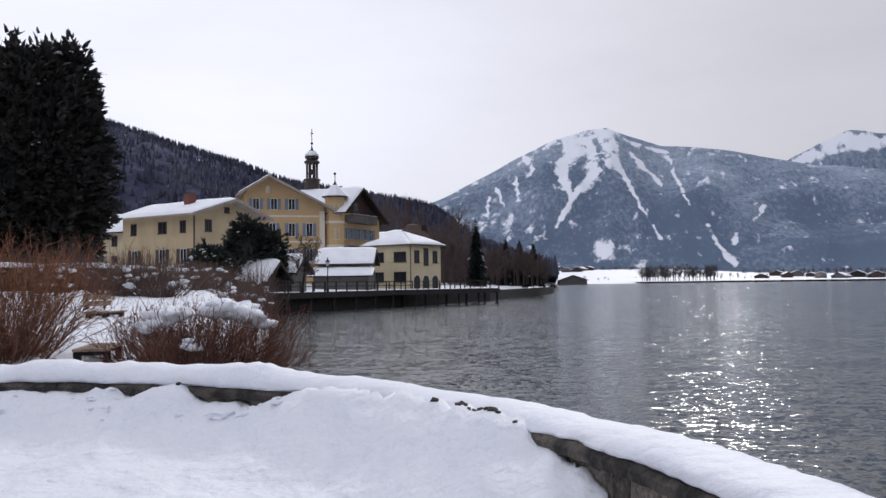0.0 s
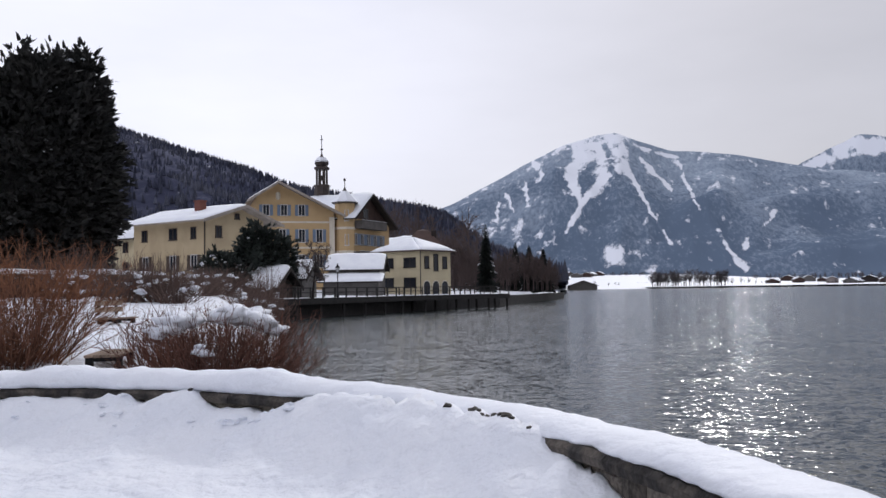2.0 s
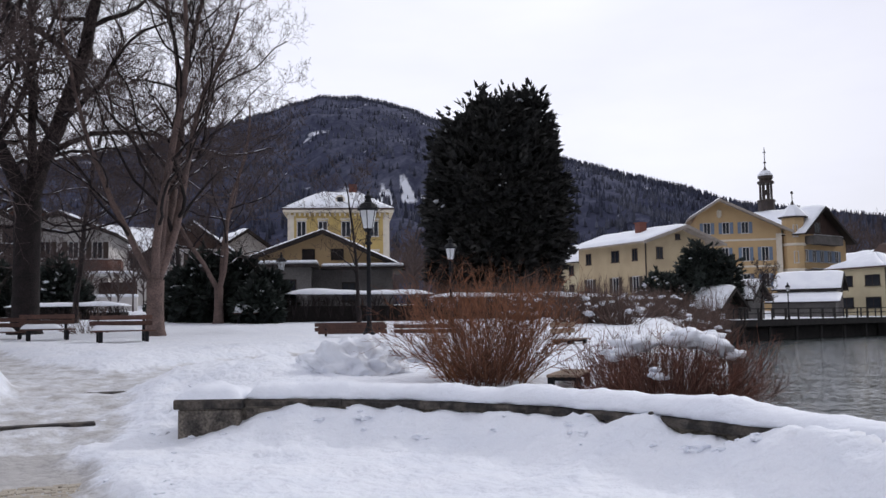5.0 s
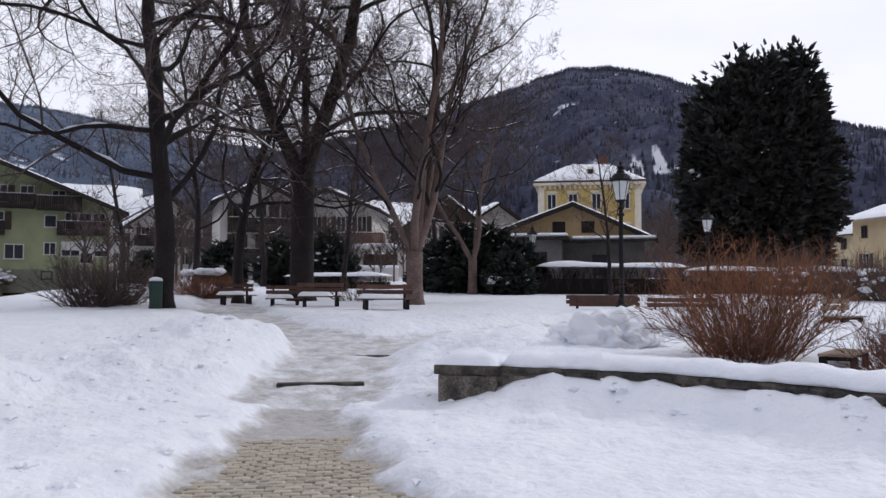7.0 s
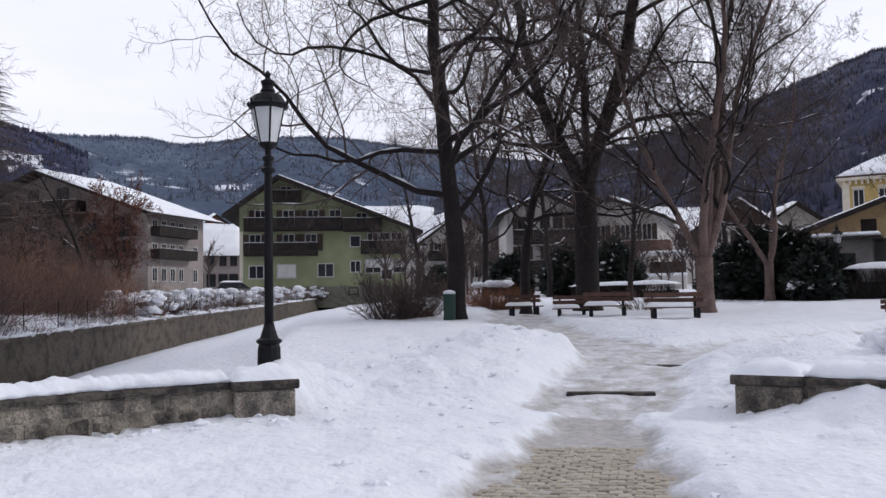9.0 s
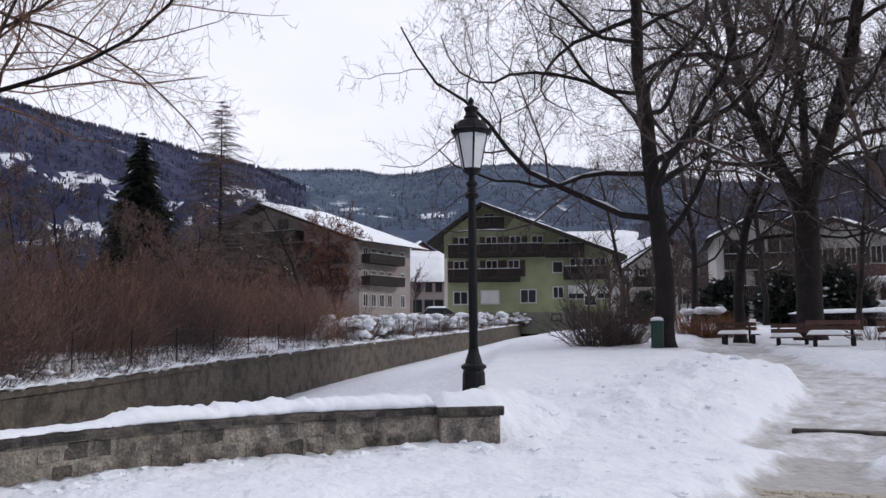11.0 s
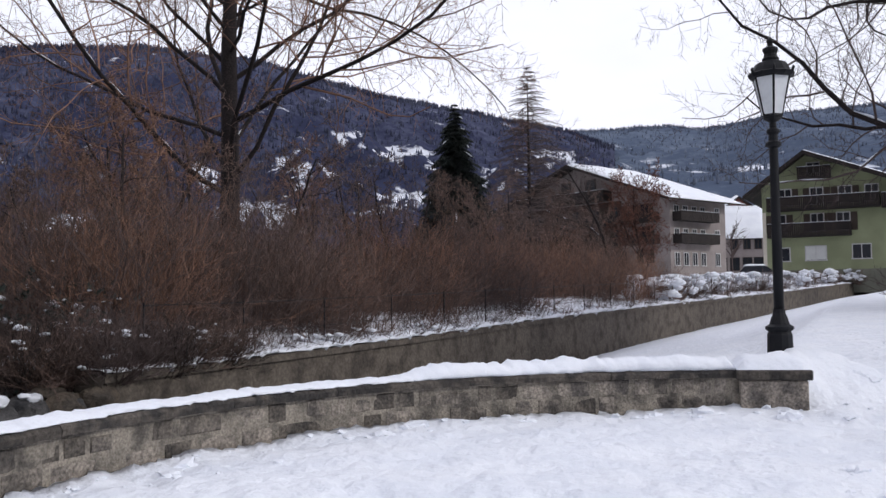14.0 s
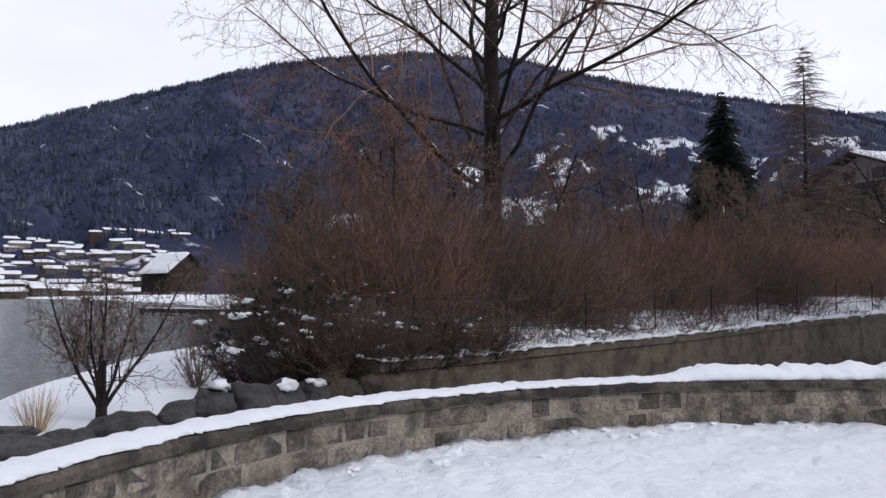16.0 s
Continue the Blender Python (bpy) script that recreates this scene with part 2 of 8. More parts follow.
def water_material():
    """Wind-ruffled water: the slopes of three sizes of wave lean the normal."""
    m = bpy.data.materials.new("lake_water")
    m.use_nodes = True
    n, l = m.node_tree.nodes, m.node_tree.links
    b = n["Principled BSDF"]
    b.inputs["Base Color"].default_value = (0.050, 0.058, 0.058, 1)
    b.inputs["Roughness"].default_value, b.inputs["IOR"].default_value = 0.11, 1.33
    b.inputs["Specular IOR Level"].default_value = 0.36
    tc = n.new("ShaderNodeTexCoord")
    last = None
    for scale, stretch, slope in ((0.5, 2.2, 0.10), (3.4, 1.8, 0.31), (11.0, 1.5, 0.45)):
        mp = n.new("ShaderNodeMapping")
        mp.inputs["Scale"].default_value = (scale, scale * stretch, 1)
        mp.inputs["Rotation"].default_value = (0, 0, radians(12))
        l.new(tc.outputs["Object"], mp.inputs["Vector"])
        nz = n.new("ShaderNodeTexNoise")
        nz.inputs["Scale"].default_value, nz.inputs["Detail"].default_value = 1.0, 3.0
        l.new(mp.outputs["Vector"], nz.inputs["Vector"])
        mid = n.new("ShaderNodeVectorMath")
        mid.operation = "SUBTRACT"
        mid.inputs[1].default_value = (0.5, 0.5, 0.5)
        l.new(nz.outputs["Color"], mid.inputs[0])
        lean = n.new("ShaderNodeVectorMath")
        lean.operation = "MULTIPLY_ADD"
        lean.inputs[1].default_value = (slope * 1.2, slope * 2.0, 0)
        lean.inputs[2].default_value = (0, 0, 1)
        l.new(mid.outputs[0], lean.inputs[0])
        if last:
            l.new(last.outputs[0], lean.inputs[2])
        last = lean
    unit = n.new("ShaderNodeVectorMath")
    unit.operation = "NORMALIZE"
    l.new(last.outputs[0], unit.inputs[0])
    l.new(unit.outputs[0], b.inputs["Normal"])
    return m


def slope_material(name, forest, frost, snow, cover, patch_scale, line_scale, low, high):
    """A mountainside: conifers dusted with snow, open snowfields where the map of clearings says so. The colours passed
    in already hold the distance haze.
    """
    m = bpy.data.materials.new(name)
    m.use_nodes = True
    n, l = m.node_tree.nodes, m.node_tree.links
    b = n["Principled BSDF"]
    b.inputs["Roughness"].default_value, b.inputs["Specular IOR Level"].default_value = 0.95, 0.0
    tc = n.new("ShaderNodeTexCoord")
    squeeze = n.new("ShaderNodeMapping")
    squeeze.inputs["Scale"].default_value = (1.0, 0.5, 0.55)
    l.new(tc.outputs["Object"], squeeze.inputs["Vector"])
    grain = n.new("ShaderNodeTexNoise")
    grain.inputs["Scale"].default_value, grain.inputs["Detail"].default_value, grain.inputs["Roughness"].default_value = line_scale, 8.0, 0.75
    l.new(squeeze.outputs["Vector"], grain.inputs["Vector"])
    g = n.new("ShaderNodeMapRange")
    g.inputs["From Min"].default_value, g.inputs["From Max"].default_value = 0.35, 0.65
    l.new(grain.outputs["Fac"], g.inputs["Value"])
    rime = n.new("ShaderNodeAttribute")
    rime.attribute_name = "rime"
    both = n.new("ShaderNodeMath")
    both.operation = "MULTIPLY_ADD"
    both.use_clamp = True
    both.inputs[1].default_value = 0.75
    l.new(g.outputs["Result"], both.inputs[0])
    l.new(rime.outputs["Fac"], both.inputs[2])
    m1 = n.new("ShaderNodeMixRGB")
    m1.inputs["Color1"].default_value, m1.inputs["Color2"].default_value = (*forest, 1), (*frost, 1)
    l.new(both.outputs[0], m1.inputs["Fac"])
    at = n.new("ShaderNodeAttribute")
    at.attribute_name = "clearing"
    patch = n.new("ShaderNodeTexNoise")
    patch.inputs["Scale"].default_value, patch.inputs["Detail"].default_value, patch.inputs["Roughness"].default_value = patch_scale, 7.0, 0.65
    l.new(squeeze.outputs["Vector"], patch.inputs["Vector"])
    add = n.new("ShaderNodeMath")
    add.operation = "MULTIPLY_ADD"
    add.inputs[1].default_value, add.inputs[2].default_value = 1.9, cover - 0.5
    l.new(patch.outputs["Fac"], add.inputs[0])
    plus = n.new("ShaderNodeMath")
    plus.operation = "ADD"
    l.new(add.outputs[0], plus.inputs[0])
    l.new(at.outputs["Fac"], plus.inputs[1])
    cut = n.new("ShaderNodeMapRange")
    cut.inputs["From Min"].default_value, cut.inputs["From Max"].default_value = low, high
    l.new(plus.outputs[0], cut.inputs["Value"])
    m2 = n.new("ShaderNodeMixRGB")
    m2.inputs["Color2"].default_value = (*snow, 1)
    l.new(m1.outputs["Color"], m2.inputs["Color1"])
    l.new(cut.outputs["Result"], m2.inputs["Fac"])
    l.new(m2.outputs["Color"], b.inputs["Base Color"])
    return m


# ---------------------------------------------------------------- helpers
EYE = 1.55
WATER_Z = -0.75
CX, CY, RADIUS, WALL_TOP = -4.72, 1.97, 5.95, 0.66  # the round terrace


def polar(az, d, z=0.0):
    """A place by its bearing (degrees left of +y) and distance from the middle of the walk."""
    return Vector((-d * math.sin(radians(az)), d * math.cos(radians(az)), z))


def part(name, bm, mat, parent, label="", loc=None, smooth=False):
    """A bmesh as one mesh object under a thing."""
    me = bm if isinstance(bm, bpy.types.Mesh) else bpy.data.meshes.new(name)
    if me is not bm:
        bm.normal_update()
        bm.to_mesh(me)
        bm.free()
    if not me.materials:
        me.materials.append(mat)
    if smooth:
        me.shade_smooth()
    ob = new(name, me)
    ob.parent = parent
    if loc is not None:
        ob.matrix_basis = loc if isinstance(loc, Matrix) else Matrix.Translation(loc)
    if label:
        tagged(ob, label)
    return ob


def thing(name, m, label, category, group="", kind=""):
    ob = new(name)
    ob.empty_display_size = 0.2
    ob.matrix_basis = m if isinstance(m, Matrix) else Matrix.Translation(m)
    return tagged(ob, label, category, group, kind)


def box(bm, x0, x1, y0, y1, z0, z1, bevel=0.0, m=None):
    r = bmesh.ops.create_cube(bm, size=1.0, matrix=Matrix.Translation(((x0 + x1) / 2, (y0 + y1) / 2, (z0 + z1) / 2)) @ Matrix.Diagonal((abs(x1 - x0), abs(y1 - y0), abs(z1 - z0), 1)))
    vs = r["verts"]
    if bevel:
        es = list({e for v in vs for e in v.link_edges})
        b = bmesh.ops.bevel(bm, geom=es, offset=bevel, segments=1, affect="EDGES")
        vs = [v for v in b["verts"]]
        vs = list({v for f in b["faces"] for v in f.verts} | set(vs))
    if m is not None:
        bmesh.ops.transform(bm, matrix=m, verts=vs)
    return vs


def boxed(*a, **k):
    bm = bmesh.new()
    box(bm, *a, **k)
    return bm


def poly_prism(bm, pts, d0, d1, axis="y"):
    """Extrudes an outline of (x, z) along y from d0 to d1."""
    a = [bm.verts.new((x, d0, z)) for x, z in pts]
    b = [bm.verts.new((x, d1, z)) for x, z in pts]
    bm.faces.new(a)
    bm.faces.new(b[::-1])
    k = len(pts)
    for i in range(k):
        bm.faces.new((a[(i + 1) % k], a[i], b[i], b[(i + 1) % k]))
    bmesh.ops.recalc_face_normals(bm, faces=bm.faces)


def lathe(bm, profile, sides=16, at=(0, 0, 0)):
    """Turns a profile of (radius, height) round z."""
    rings = []
    for r, z in profile:
        rings.append([bm.verts.new((at[0] + r * math.cos(2 * math.pi * i / sides), at[1] + r * math.sin(2 * math.pi * i / sides), at[2] + z)) for i in range(sides)])
    for a, b in zip(rings, rings[1:]):
        for i in range(sides):
            bm.faces.new((a[i], a[(i + 1) % sides], b[(i + 1) % sides], b[i]))
    bm.faces.new(rings[0][::-1])
    bm.faces.new(rings[-1])


def raw_mesh(name, verts, faces, mat, smooth=False):
    me = bpy.data.meshes.new(name)
    me.from_pydata(verts, [], faces)
    me.update()
    me.materials.append(mat)
    if smooth:
        me.shade_smooth()
    return me


class Tubes:
    """Collects tapered tubes into one mesh."""

    def __init__(self):
        self.v, self.f = [], []

    def add(self, pts, radii, sides=4):
        base = len(self.v)
        k = len(pts)
        if k == 2 and sides == 3:
            # a twig that ends in a point
            d = pts[1] - pts[0]
            u = d.cross(Vector((0.31, 0.17, 0.93)) if abs(d.z) < 0.9 * d.length else Vector((1, 0.1, 0)))
            u = u.normalized() * radii[0] * 1.25 if u.length > 1e-9 else Vector((radii[0], 0, 0))
            w = d.cross(u) / max(d.length, 1e-6)
            for q in (u, u * -0.5 + w * 0.87, u * -0.5 - w * 0.87):
                self.v.append((pts[0].x + q.x, pts[0].y + q.y, pts[0].z + q.z))
            self.v.append(pts[1][:])
            self.f += [(base, base + 1, base + 3), (base + 1, base + 2, base + 3), (base + 2, base, base + 3)]
            return
        for i, (p, r) in enumerate(zip(pts, radii)):
            d = (pts[min(i + 1, k - 1)] - pts[max(i - 1, 0)])
            d = d.normalized() if d.length > 1e-6 else Vector((0, 0, 1))
            u = d.cross(Vector((0.31, 0.17, 0.93)) if abs(d.z) < 0.9 else Vector((1, 0.1, 0)))
            u.normalize()
            w = d.cross(u)
            for j in range(sides):
                a = 2 * math.pi * j / sides
                q = p + (u * math.cos(a) + w * math.sin(a)) * r
                self.v.append((q.x, q.y, q.z))
        for i in range(k - 1):
            for j in range(sides):
                a, b = base + i * sides + j, base + i * sides + (j + 1) % sides
                self.f.append((a, b, b + sides, a + sides))

    def mesh(self, name, mat, smooth=True):
        return raw_mesh(name, self.v, self.f, mat, smooth)


# ---------------------------------------------------------------- ground, lake, hills
def smooth01(t):
    t = np.clip(t, 0, 1)
    return t * t * (3 - 2 * t)


def ring_xy(rows):
    return np.array([(-d * math.sin(radians(a)), d * math.cos(radians(a))) for a, d in rows])


# shores as bearings and distances, walked round the land
PARK_SHORE = ring_xy([(8, 8.2), (15.5, 14), (16.8, 40), (17.4, 76.5), (3.6, 119), (-0.4, 194), (-0.6, 900), (-12, 1150), (-45, 1500), (-55, 4800), (30, 4800), (74, 4800), (74.5, 300),
                      (76.3, 93), (78.1, 78.2), (81.3, 56), (84.2, 47), (88.2, 38.4), (92.5, 31.8), (95.5, 25), (100, 18), (108, 10.4), (60, 6)])
STREAM = [(123.5, 13.4), (114, 16.1), (105, 19.8), (97, 26.5), (89, 37.2), (85, 45.5), (82, 54.6), (78.6, 77), (76.9, 91)]
STREAM_XY = ring_xy(STREAM)
WEST_SHORE = ring_xy([(123.2, 14.0), (126, 12.4), (130, 11.6), (138, 10.6), (147, 9.8), (153, 12), (148, 20), (141, 29), (135, 38), (131, 60), (133.2, 130), (137.5, 250), (144, 560), (152, 620), (160, 1500),
                      (162, 4800), (95, 4800), (76.4, 300), (76.8, 93), (78.3, 78.5), (82, 55.6), (85, 46.4), (89, 38.0), (97, 27.2), (105, 20.5), (114, 16.75)])


def inside_dist(px, py, poly):
    """Distance to a closed line, positive inside."""
    best = np.full(px.shape, 1e9)
    odd = np.zeros(px.shape, bool)
    k = len(poly)
    for i in range(k):
        (x0, y0), (x1, y1) = poly[i], poly[(i + 1) % k]
        dx, dy = x1 - x0, y1 - y0
        t = np.clip(((px - x0) * dx + (py - y0) * dy) / (dx * dx + dy * dy), 0, 1)
        best = np.minimum(best, np.hypot(px - x0 - t * dx, py - y0 - t * dy))
        cross = ((y0 > py) != (y1 > py)) & (px < dx * (py - y0) / (dy if abs(dy) > 1e-9 else 1e-9) + x0)
        odd ^= cross
    return np.where(odd, best, -best)


def soft_noise(x, y, scale, seed):
    """Smooth value noise from a few turned waves."""
    rng = np.random.RandomState(seed)
    out = np.zeros(np.shape(x))
    for k in range(7):
        a, f, p = rng.uniform(0, 6.28), rng.uniform(0.6, 1.7), rng.uniform(0, 6.28)
        out += np.sin((x * math.cos(a) + y * math.sin(a)) * f * scale * 6.28 + p + 1.3 * np.sin((x * math.sin(a * 1.7) - y * math.cos(a * 1.7)) * f * scale * 4.1 + p * 2))
    return out / 7


PATH_LINE = ring_xy([(64, 2.5), (62, 7.2), (60, 11.5), (57.5, 15.5), (62.5, 19.5), (65, 26), (65.5, 40), (66, 70)])
CROSS_PATH = ring_xy([(59, 16), (52, 16.8), (46, 19.0), (40, 21)])


def line_dist(px, py, line):
    best = np.full(np.shape(px), 1e9)
    for (x0, y0), (x1, y1) in zip(line, line[1:]):
        dx, dy = x1 - x0, y1 - y0
        t = np.clip(((px - x0) * dx + (py - y0) * dy) / (dx * dx + dy * dy), 0, 1)
        best = np.minimum(best, np.hypot(px - x0 - t * dx, py - y0 - t * dy))
    return best


def ground_height(px, py):
    """Height of the snow or ground, and how far the snow is trodden away."""
    px, py = np.asarray(px, float), np.asarray(py, float)
    far = np.hypot(px, py)
    s = -0.866 * px + 0.5 * py
    park = 0.35 + 0.35 * smooth01((s - 7) / 6) + 0.029 * np.clip(s - 13, 0, 90) + 0.004 * np.clip(s - 103, 0, 3000)
    az = np.degrees(np.arctan2(-px, py))
    # the way out of the terrace climbs to the park
    low_way = smooth01((az - 45) / 6) * smooth01((88 - az) / 5)
    park = park - low_way * np.interp(s, [7, 9, 10.5, 12, 13.5, 15.2, 17.5, 20], [0.12, 0.2, 0.27, 0.27, 0.19, 0.10, 0.03, 0.0])
    park = np.where((s < 14) & (low_way > 0), np.maximum(park, (0.84 - 0.3 * ((px + 11.87) ** 2 + (py - 1.79) ** 2))), park)
    # and falls to the foot of the stream wall
    dw = line_dist(px, py, STREAM_XY)
    edge = np.interp(az, [70, 76, 78.2, 80.5, 83.8, 88.5, 93, 100, 112], [1.8, 1.45, 1.14, 0.66, 0.19, -0.23, -0.52, -0.85, -1.1])
    park = np.minimum(park, edge - 0.04 + 0.022 * np.clip(dw, 0, 8) + 0.10 * np.clip(dw - 8, 0, 40))
    d1 = inside_dist(px, py, PARK_SHORE)
    d2 = inside_dist(px, py, WEST_SHORE)
    park = np.where((az < 19.5) & (far > 55), np.minimum(park, 0.9 + 0.05 * np.clip(d1 - 5, 0, 400)), park)
    slope1 = np.where((far > 60) | ((az > 75) & (az < 97)), 2.0, 0.75)
    land1 = np.minimum(park, np.where((az > 74) & (az < 93.5) & (far > 12) & (far < 110), np.maximum(WATER_Z - 0.25 + d1 * slope1, park), WATER_Z - 0.25 + d1 * slope1))
    inland = smooth01((126.5 - az) / 4)
    bank = WATER_Z - 0.15 + np.clip(d2 * 0.45, -2, 0.55) + 0.05 * np.clip(d2 - 1.2, 0, 3) + 0.03 * np.clip(d2 - 8, 0, 60)
    terrace_w = 0.52 + 0.026 * np.clip(far - 15, 0, 120) + 0.34 * smooth01((dw - 0.6) / 1.8) * smooth01((120 - az) / 5)
    land2 = np.where((d2 > 0) & ((dw > 1.1) | (az > 123)), bank * (1 - inland) + terrace_w * inland, -3)
    h = np.maximum(np.where(d1 > -3, land1, -3), land2)
    # lumps of old snow
    lump = 0.05 * soft_noise(px, py, 0.55, 3) + 0.03 * soft_noise(px, py, 1.9, 4) + 0.02 * np.abs(soft_noise(px, py, 2.7, 23))
    r = np.hypot(px - CX, py - CY)
    th = np.degrees(np.arctan2(py - CY, px - CX)) % 360
    near = np.clip(1 - far / 60, 0, 1)
    h = h + (lump + 0.04 * np.abs(soft_noise(px, py, 1.1, 75)) * (far < 40)) * near * (h > WATER_Z + 0.15)
    # banks beside the cleared way, behind the opening
    pd = np.minimum(line_dist(px, py, PATH_LINE), line_dist(px, py, CROSS_PATH) + 0.2)
    heap = 0.11 * np.exp(-((pd - 2.3) / 0.75) ** 2) * smooth01((s - 10.2) / 1.5) * smooth01((26 - s) / 6)
    h = h + heap * (0.7 + 0.6 * soft_noise(px, py, 0.45, 9) + 0.35 * soft_noise(px, py, 1.3, 10))
    # the shovelled mound beside the way in
    mound = polar(68.5, 13.6)
    md = np.hypot((px - mound.x) / 1.25, (py - mound.y) / 1.0)
    h = h + 0.17 * smooth01(1.25 - md / 2.4) * (1 + 0.45 * soft_noise(px, py, 0.55, 15) + 0.35 * soft_noise(px, py, 1.6, 16) + 0.3 * soft_noise(px, py, 3.4, 17)) * smooth01((pd - 0.9) / 0.8)
    clods = smooth01((pd - 1.0) / 0.5) * smooth01((5.0 - pd) / 2.5) * smooth01((26 - s) / 4) * (far < 30)
    h = h + clods * (0.09 * np.abs(soft_noise(px, py, 1.7, 71)) + 0.09 * np.abs(soft_noise(px, py, 3.2, 72)) * (1 + soft_noise(px, py, 0.5, 73)) - 0.03)
    clear = smooth01((1.35 + 0.25 * soft_noise(px, py, 0.4, 5) - pd) / 0.6)
    out_clear = clear * smooth01((s - 9.5) / 1.0) * smooth01((55 - s) / 10)
    h = h - out_clear * (0.16 + 0.02 * soft_noise(px, py, 1.5, 6))
    mound = polar(64.8, 15.6)
    md = np.hypot(px - mound.x, py - mound.y)
    h = h + 0.26 * smooth01(1.2 - md / 1.7) * (1 + 0.4 * soft_noise(px, py, 0.8, 18) + 0.35 * soft_noise(px, py, 2.2, 19)) * smooth01((pd - 0.6) / 0.7)
    mound = polar(48.5, 14.6)
    md = np.hypot(px - mound.x, py - mound.y)
    h = h + 0.2 * smooth01(1.2 - md / 1.5) * (1 + 0.4 * soft_noise(px, py, 0.8, 20) + 0.35 * soft_noise(px, py, 2.2, 21)) * smooth01((pd - 0.6) / 0.7)
    # inside the terrace
    open_to = smooth01((th - 127) / 3) * smooth01((181 - th) / 3)
    right_arc = smooth01((128 - th) / 6) * (th < 200) + (th > 330)
    floor_z = 0.20 + 0.8 * lump + 0.03 * np.abs(soft_noise(px, py, 1.6, 7)) + 0.028 * np.abs(soft_noise(px, py, 3.0, 74)) + 0.014 * soft_noise(px, py, 5.0, 8)
    east = np.interp(th, [0, 18, 27, 32.5, 38, 57, 60, 65, 70, 73, 77, 110, 114.5, 121, 128], [0.2, 0.20, 0.22, 0.38, 0.52, 0.54, 0.47, 0.30, 0.30, 0.48, 0.38, 0.37, 0.40, 0.20, 0.03])
    drift = np.exp(-((RADIUS - r) / 0.62) ** 2) * right_arc * (east + 0.06 * soft_noise(px, py, 0.9, 12) + 0.05 * soft_noise(px, py, 2.3, 13))
    drift = drift + np.exp(-((RADIUS - r) / 0.18) ** 2) * (1 - right_arc) * (1 - open_to) * (0.04 + 0.035 * soft_noise(px, py, 1.7, 14))
    way = smooth01((np.interp(far, [5.0, 6.3, 8.0, 11.0, 13.0], [1.62, 1.45, 1.12, 0.92, 0.9]) + 0.4 * soft_noise(px, py, 0.5, 5) + 0.2 * soft_noise(px, py, 1.7, 65) - line_dist(px, py, PATH_LINE[0:3])) / 0.7)
    inner = (floor_z + drift) * (1 - way) + way * (0.028 + 0.02 * soft_noise(px, py, 0.8, 61) + 0.012 * soft_noise(px, py, 2.2, 62))
    bare = way
    # footprints and clods
    rng = np.random.RandomState(44)
    dents = np.zeros(px.shape)
    near_r = (r < RADIUS + 0.2)
    if near_r.any():
        ang, rad = rng.uniform(0, 6.283, 420), RADIUS * np.sqrt(rng.uniform(0, 1, 420))
        for fx, fy, fs, fd, fa in zip(CX + rad * np.cos(ang), CY + rad * np.sin(ang), rng.uniform(0.07, 0.16, 420), rng.uniform(-0.035, 0.06, 420), rng.uniform(0, 3.14, 420)):
            q = near_r & (np.abs(px - fx) < 0.6) & (np.abs(py - fy) < 0.6)
            ux, uy = (px[q] - fx) * math.cos(fa) + (py[q] - fy) * math.sin(fa), (py[q] - fy) * math.cos(fa) - (px[q] - fx) * math.sin(fa)
            dents[q] += fd * np.exp(-((ux / fs) ** 2 + (uy / (fs * 1.8)) ** 2))
    inner = inner - dents * (1 - way)
    blend = smooth01((r - (RADIUS + 0.02)) / 0.1)
    through_gap = open_to
    gap_blend = smooth01((r - (RADIUS - 1.0)) / 2.4)
    k = blend * (1 - through_gap) + gap_blend * through_gap
    h = np.where(r < RADIUS + 2.5, inner * (1 - k) + h * k, h)
    trod = np.where(r < RADIUS, np.maximum(bare, 0), out_clear * 0.68)
    trod = np.maximum(trod, out_clear * 0.68 * (r >= RADIUS))
    return h, trod


def ground_z(p):
    return float(ground_height(np.array([p[0]]), np.array([p[1]]))[0][0])


def grid_faces(nr, na, closed):
    f = []
    for i in range(nr - 1):
        for j in range(na if closed else na - 1):
            a, b = i * na + j, i * na + (j + 1) % na
            f.append((a, b, b + na, a + na))
    return f


def build_ground():
    radii = np.concatenate([np.array([0.004]), np.linspace(0.12, 14, 126), np.linspace(14.25, 45, 76), np.linspace(45.9, 90, 44), np.geomspace(93, 4900, 36)])
    # finest towards the park and the terrace
    az = np.concatenate([np.linspace(-30, 160, 450, endpoint=False), np.linspace(160, 330, 60, endpoint=False)])
    rr, aa = np.meshgrid(radii, np.radians(az), indexing="ij")
    x, y = -rr * np.sin(aa), rr * np.cos(aa)
    z, trod = ground_height(x, y)
    verts = np.stack([x, y, z], -1).reshape(-1, 3)
    me = raw_mesh("ground", verts.tolist(), grid_faces(len(radii), len(az), True), SNOW_GROUND, True)
    at = me.attributes.new("trodden", "FLOAT", "POINT")
    at.data.foreach_set("value", trod.reshape(-1).astype(np.float32))
    return tagged(new("ground", me), "snow-covered park lawn and terrace with trodden slushy paths", "ground", kind="structure")


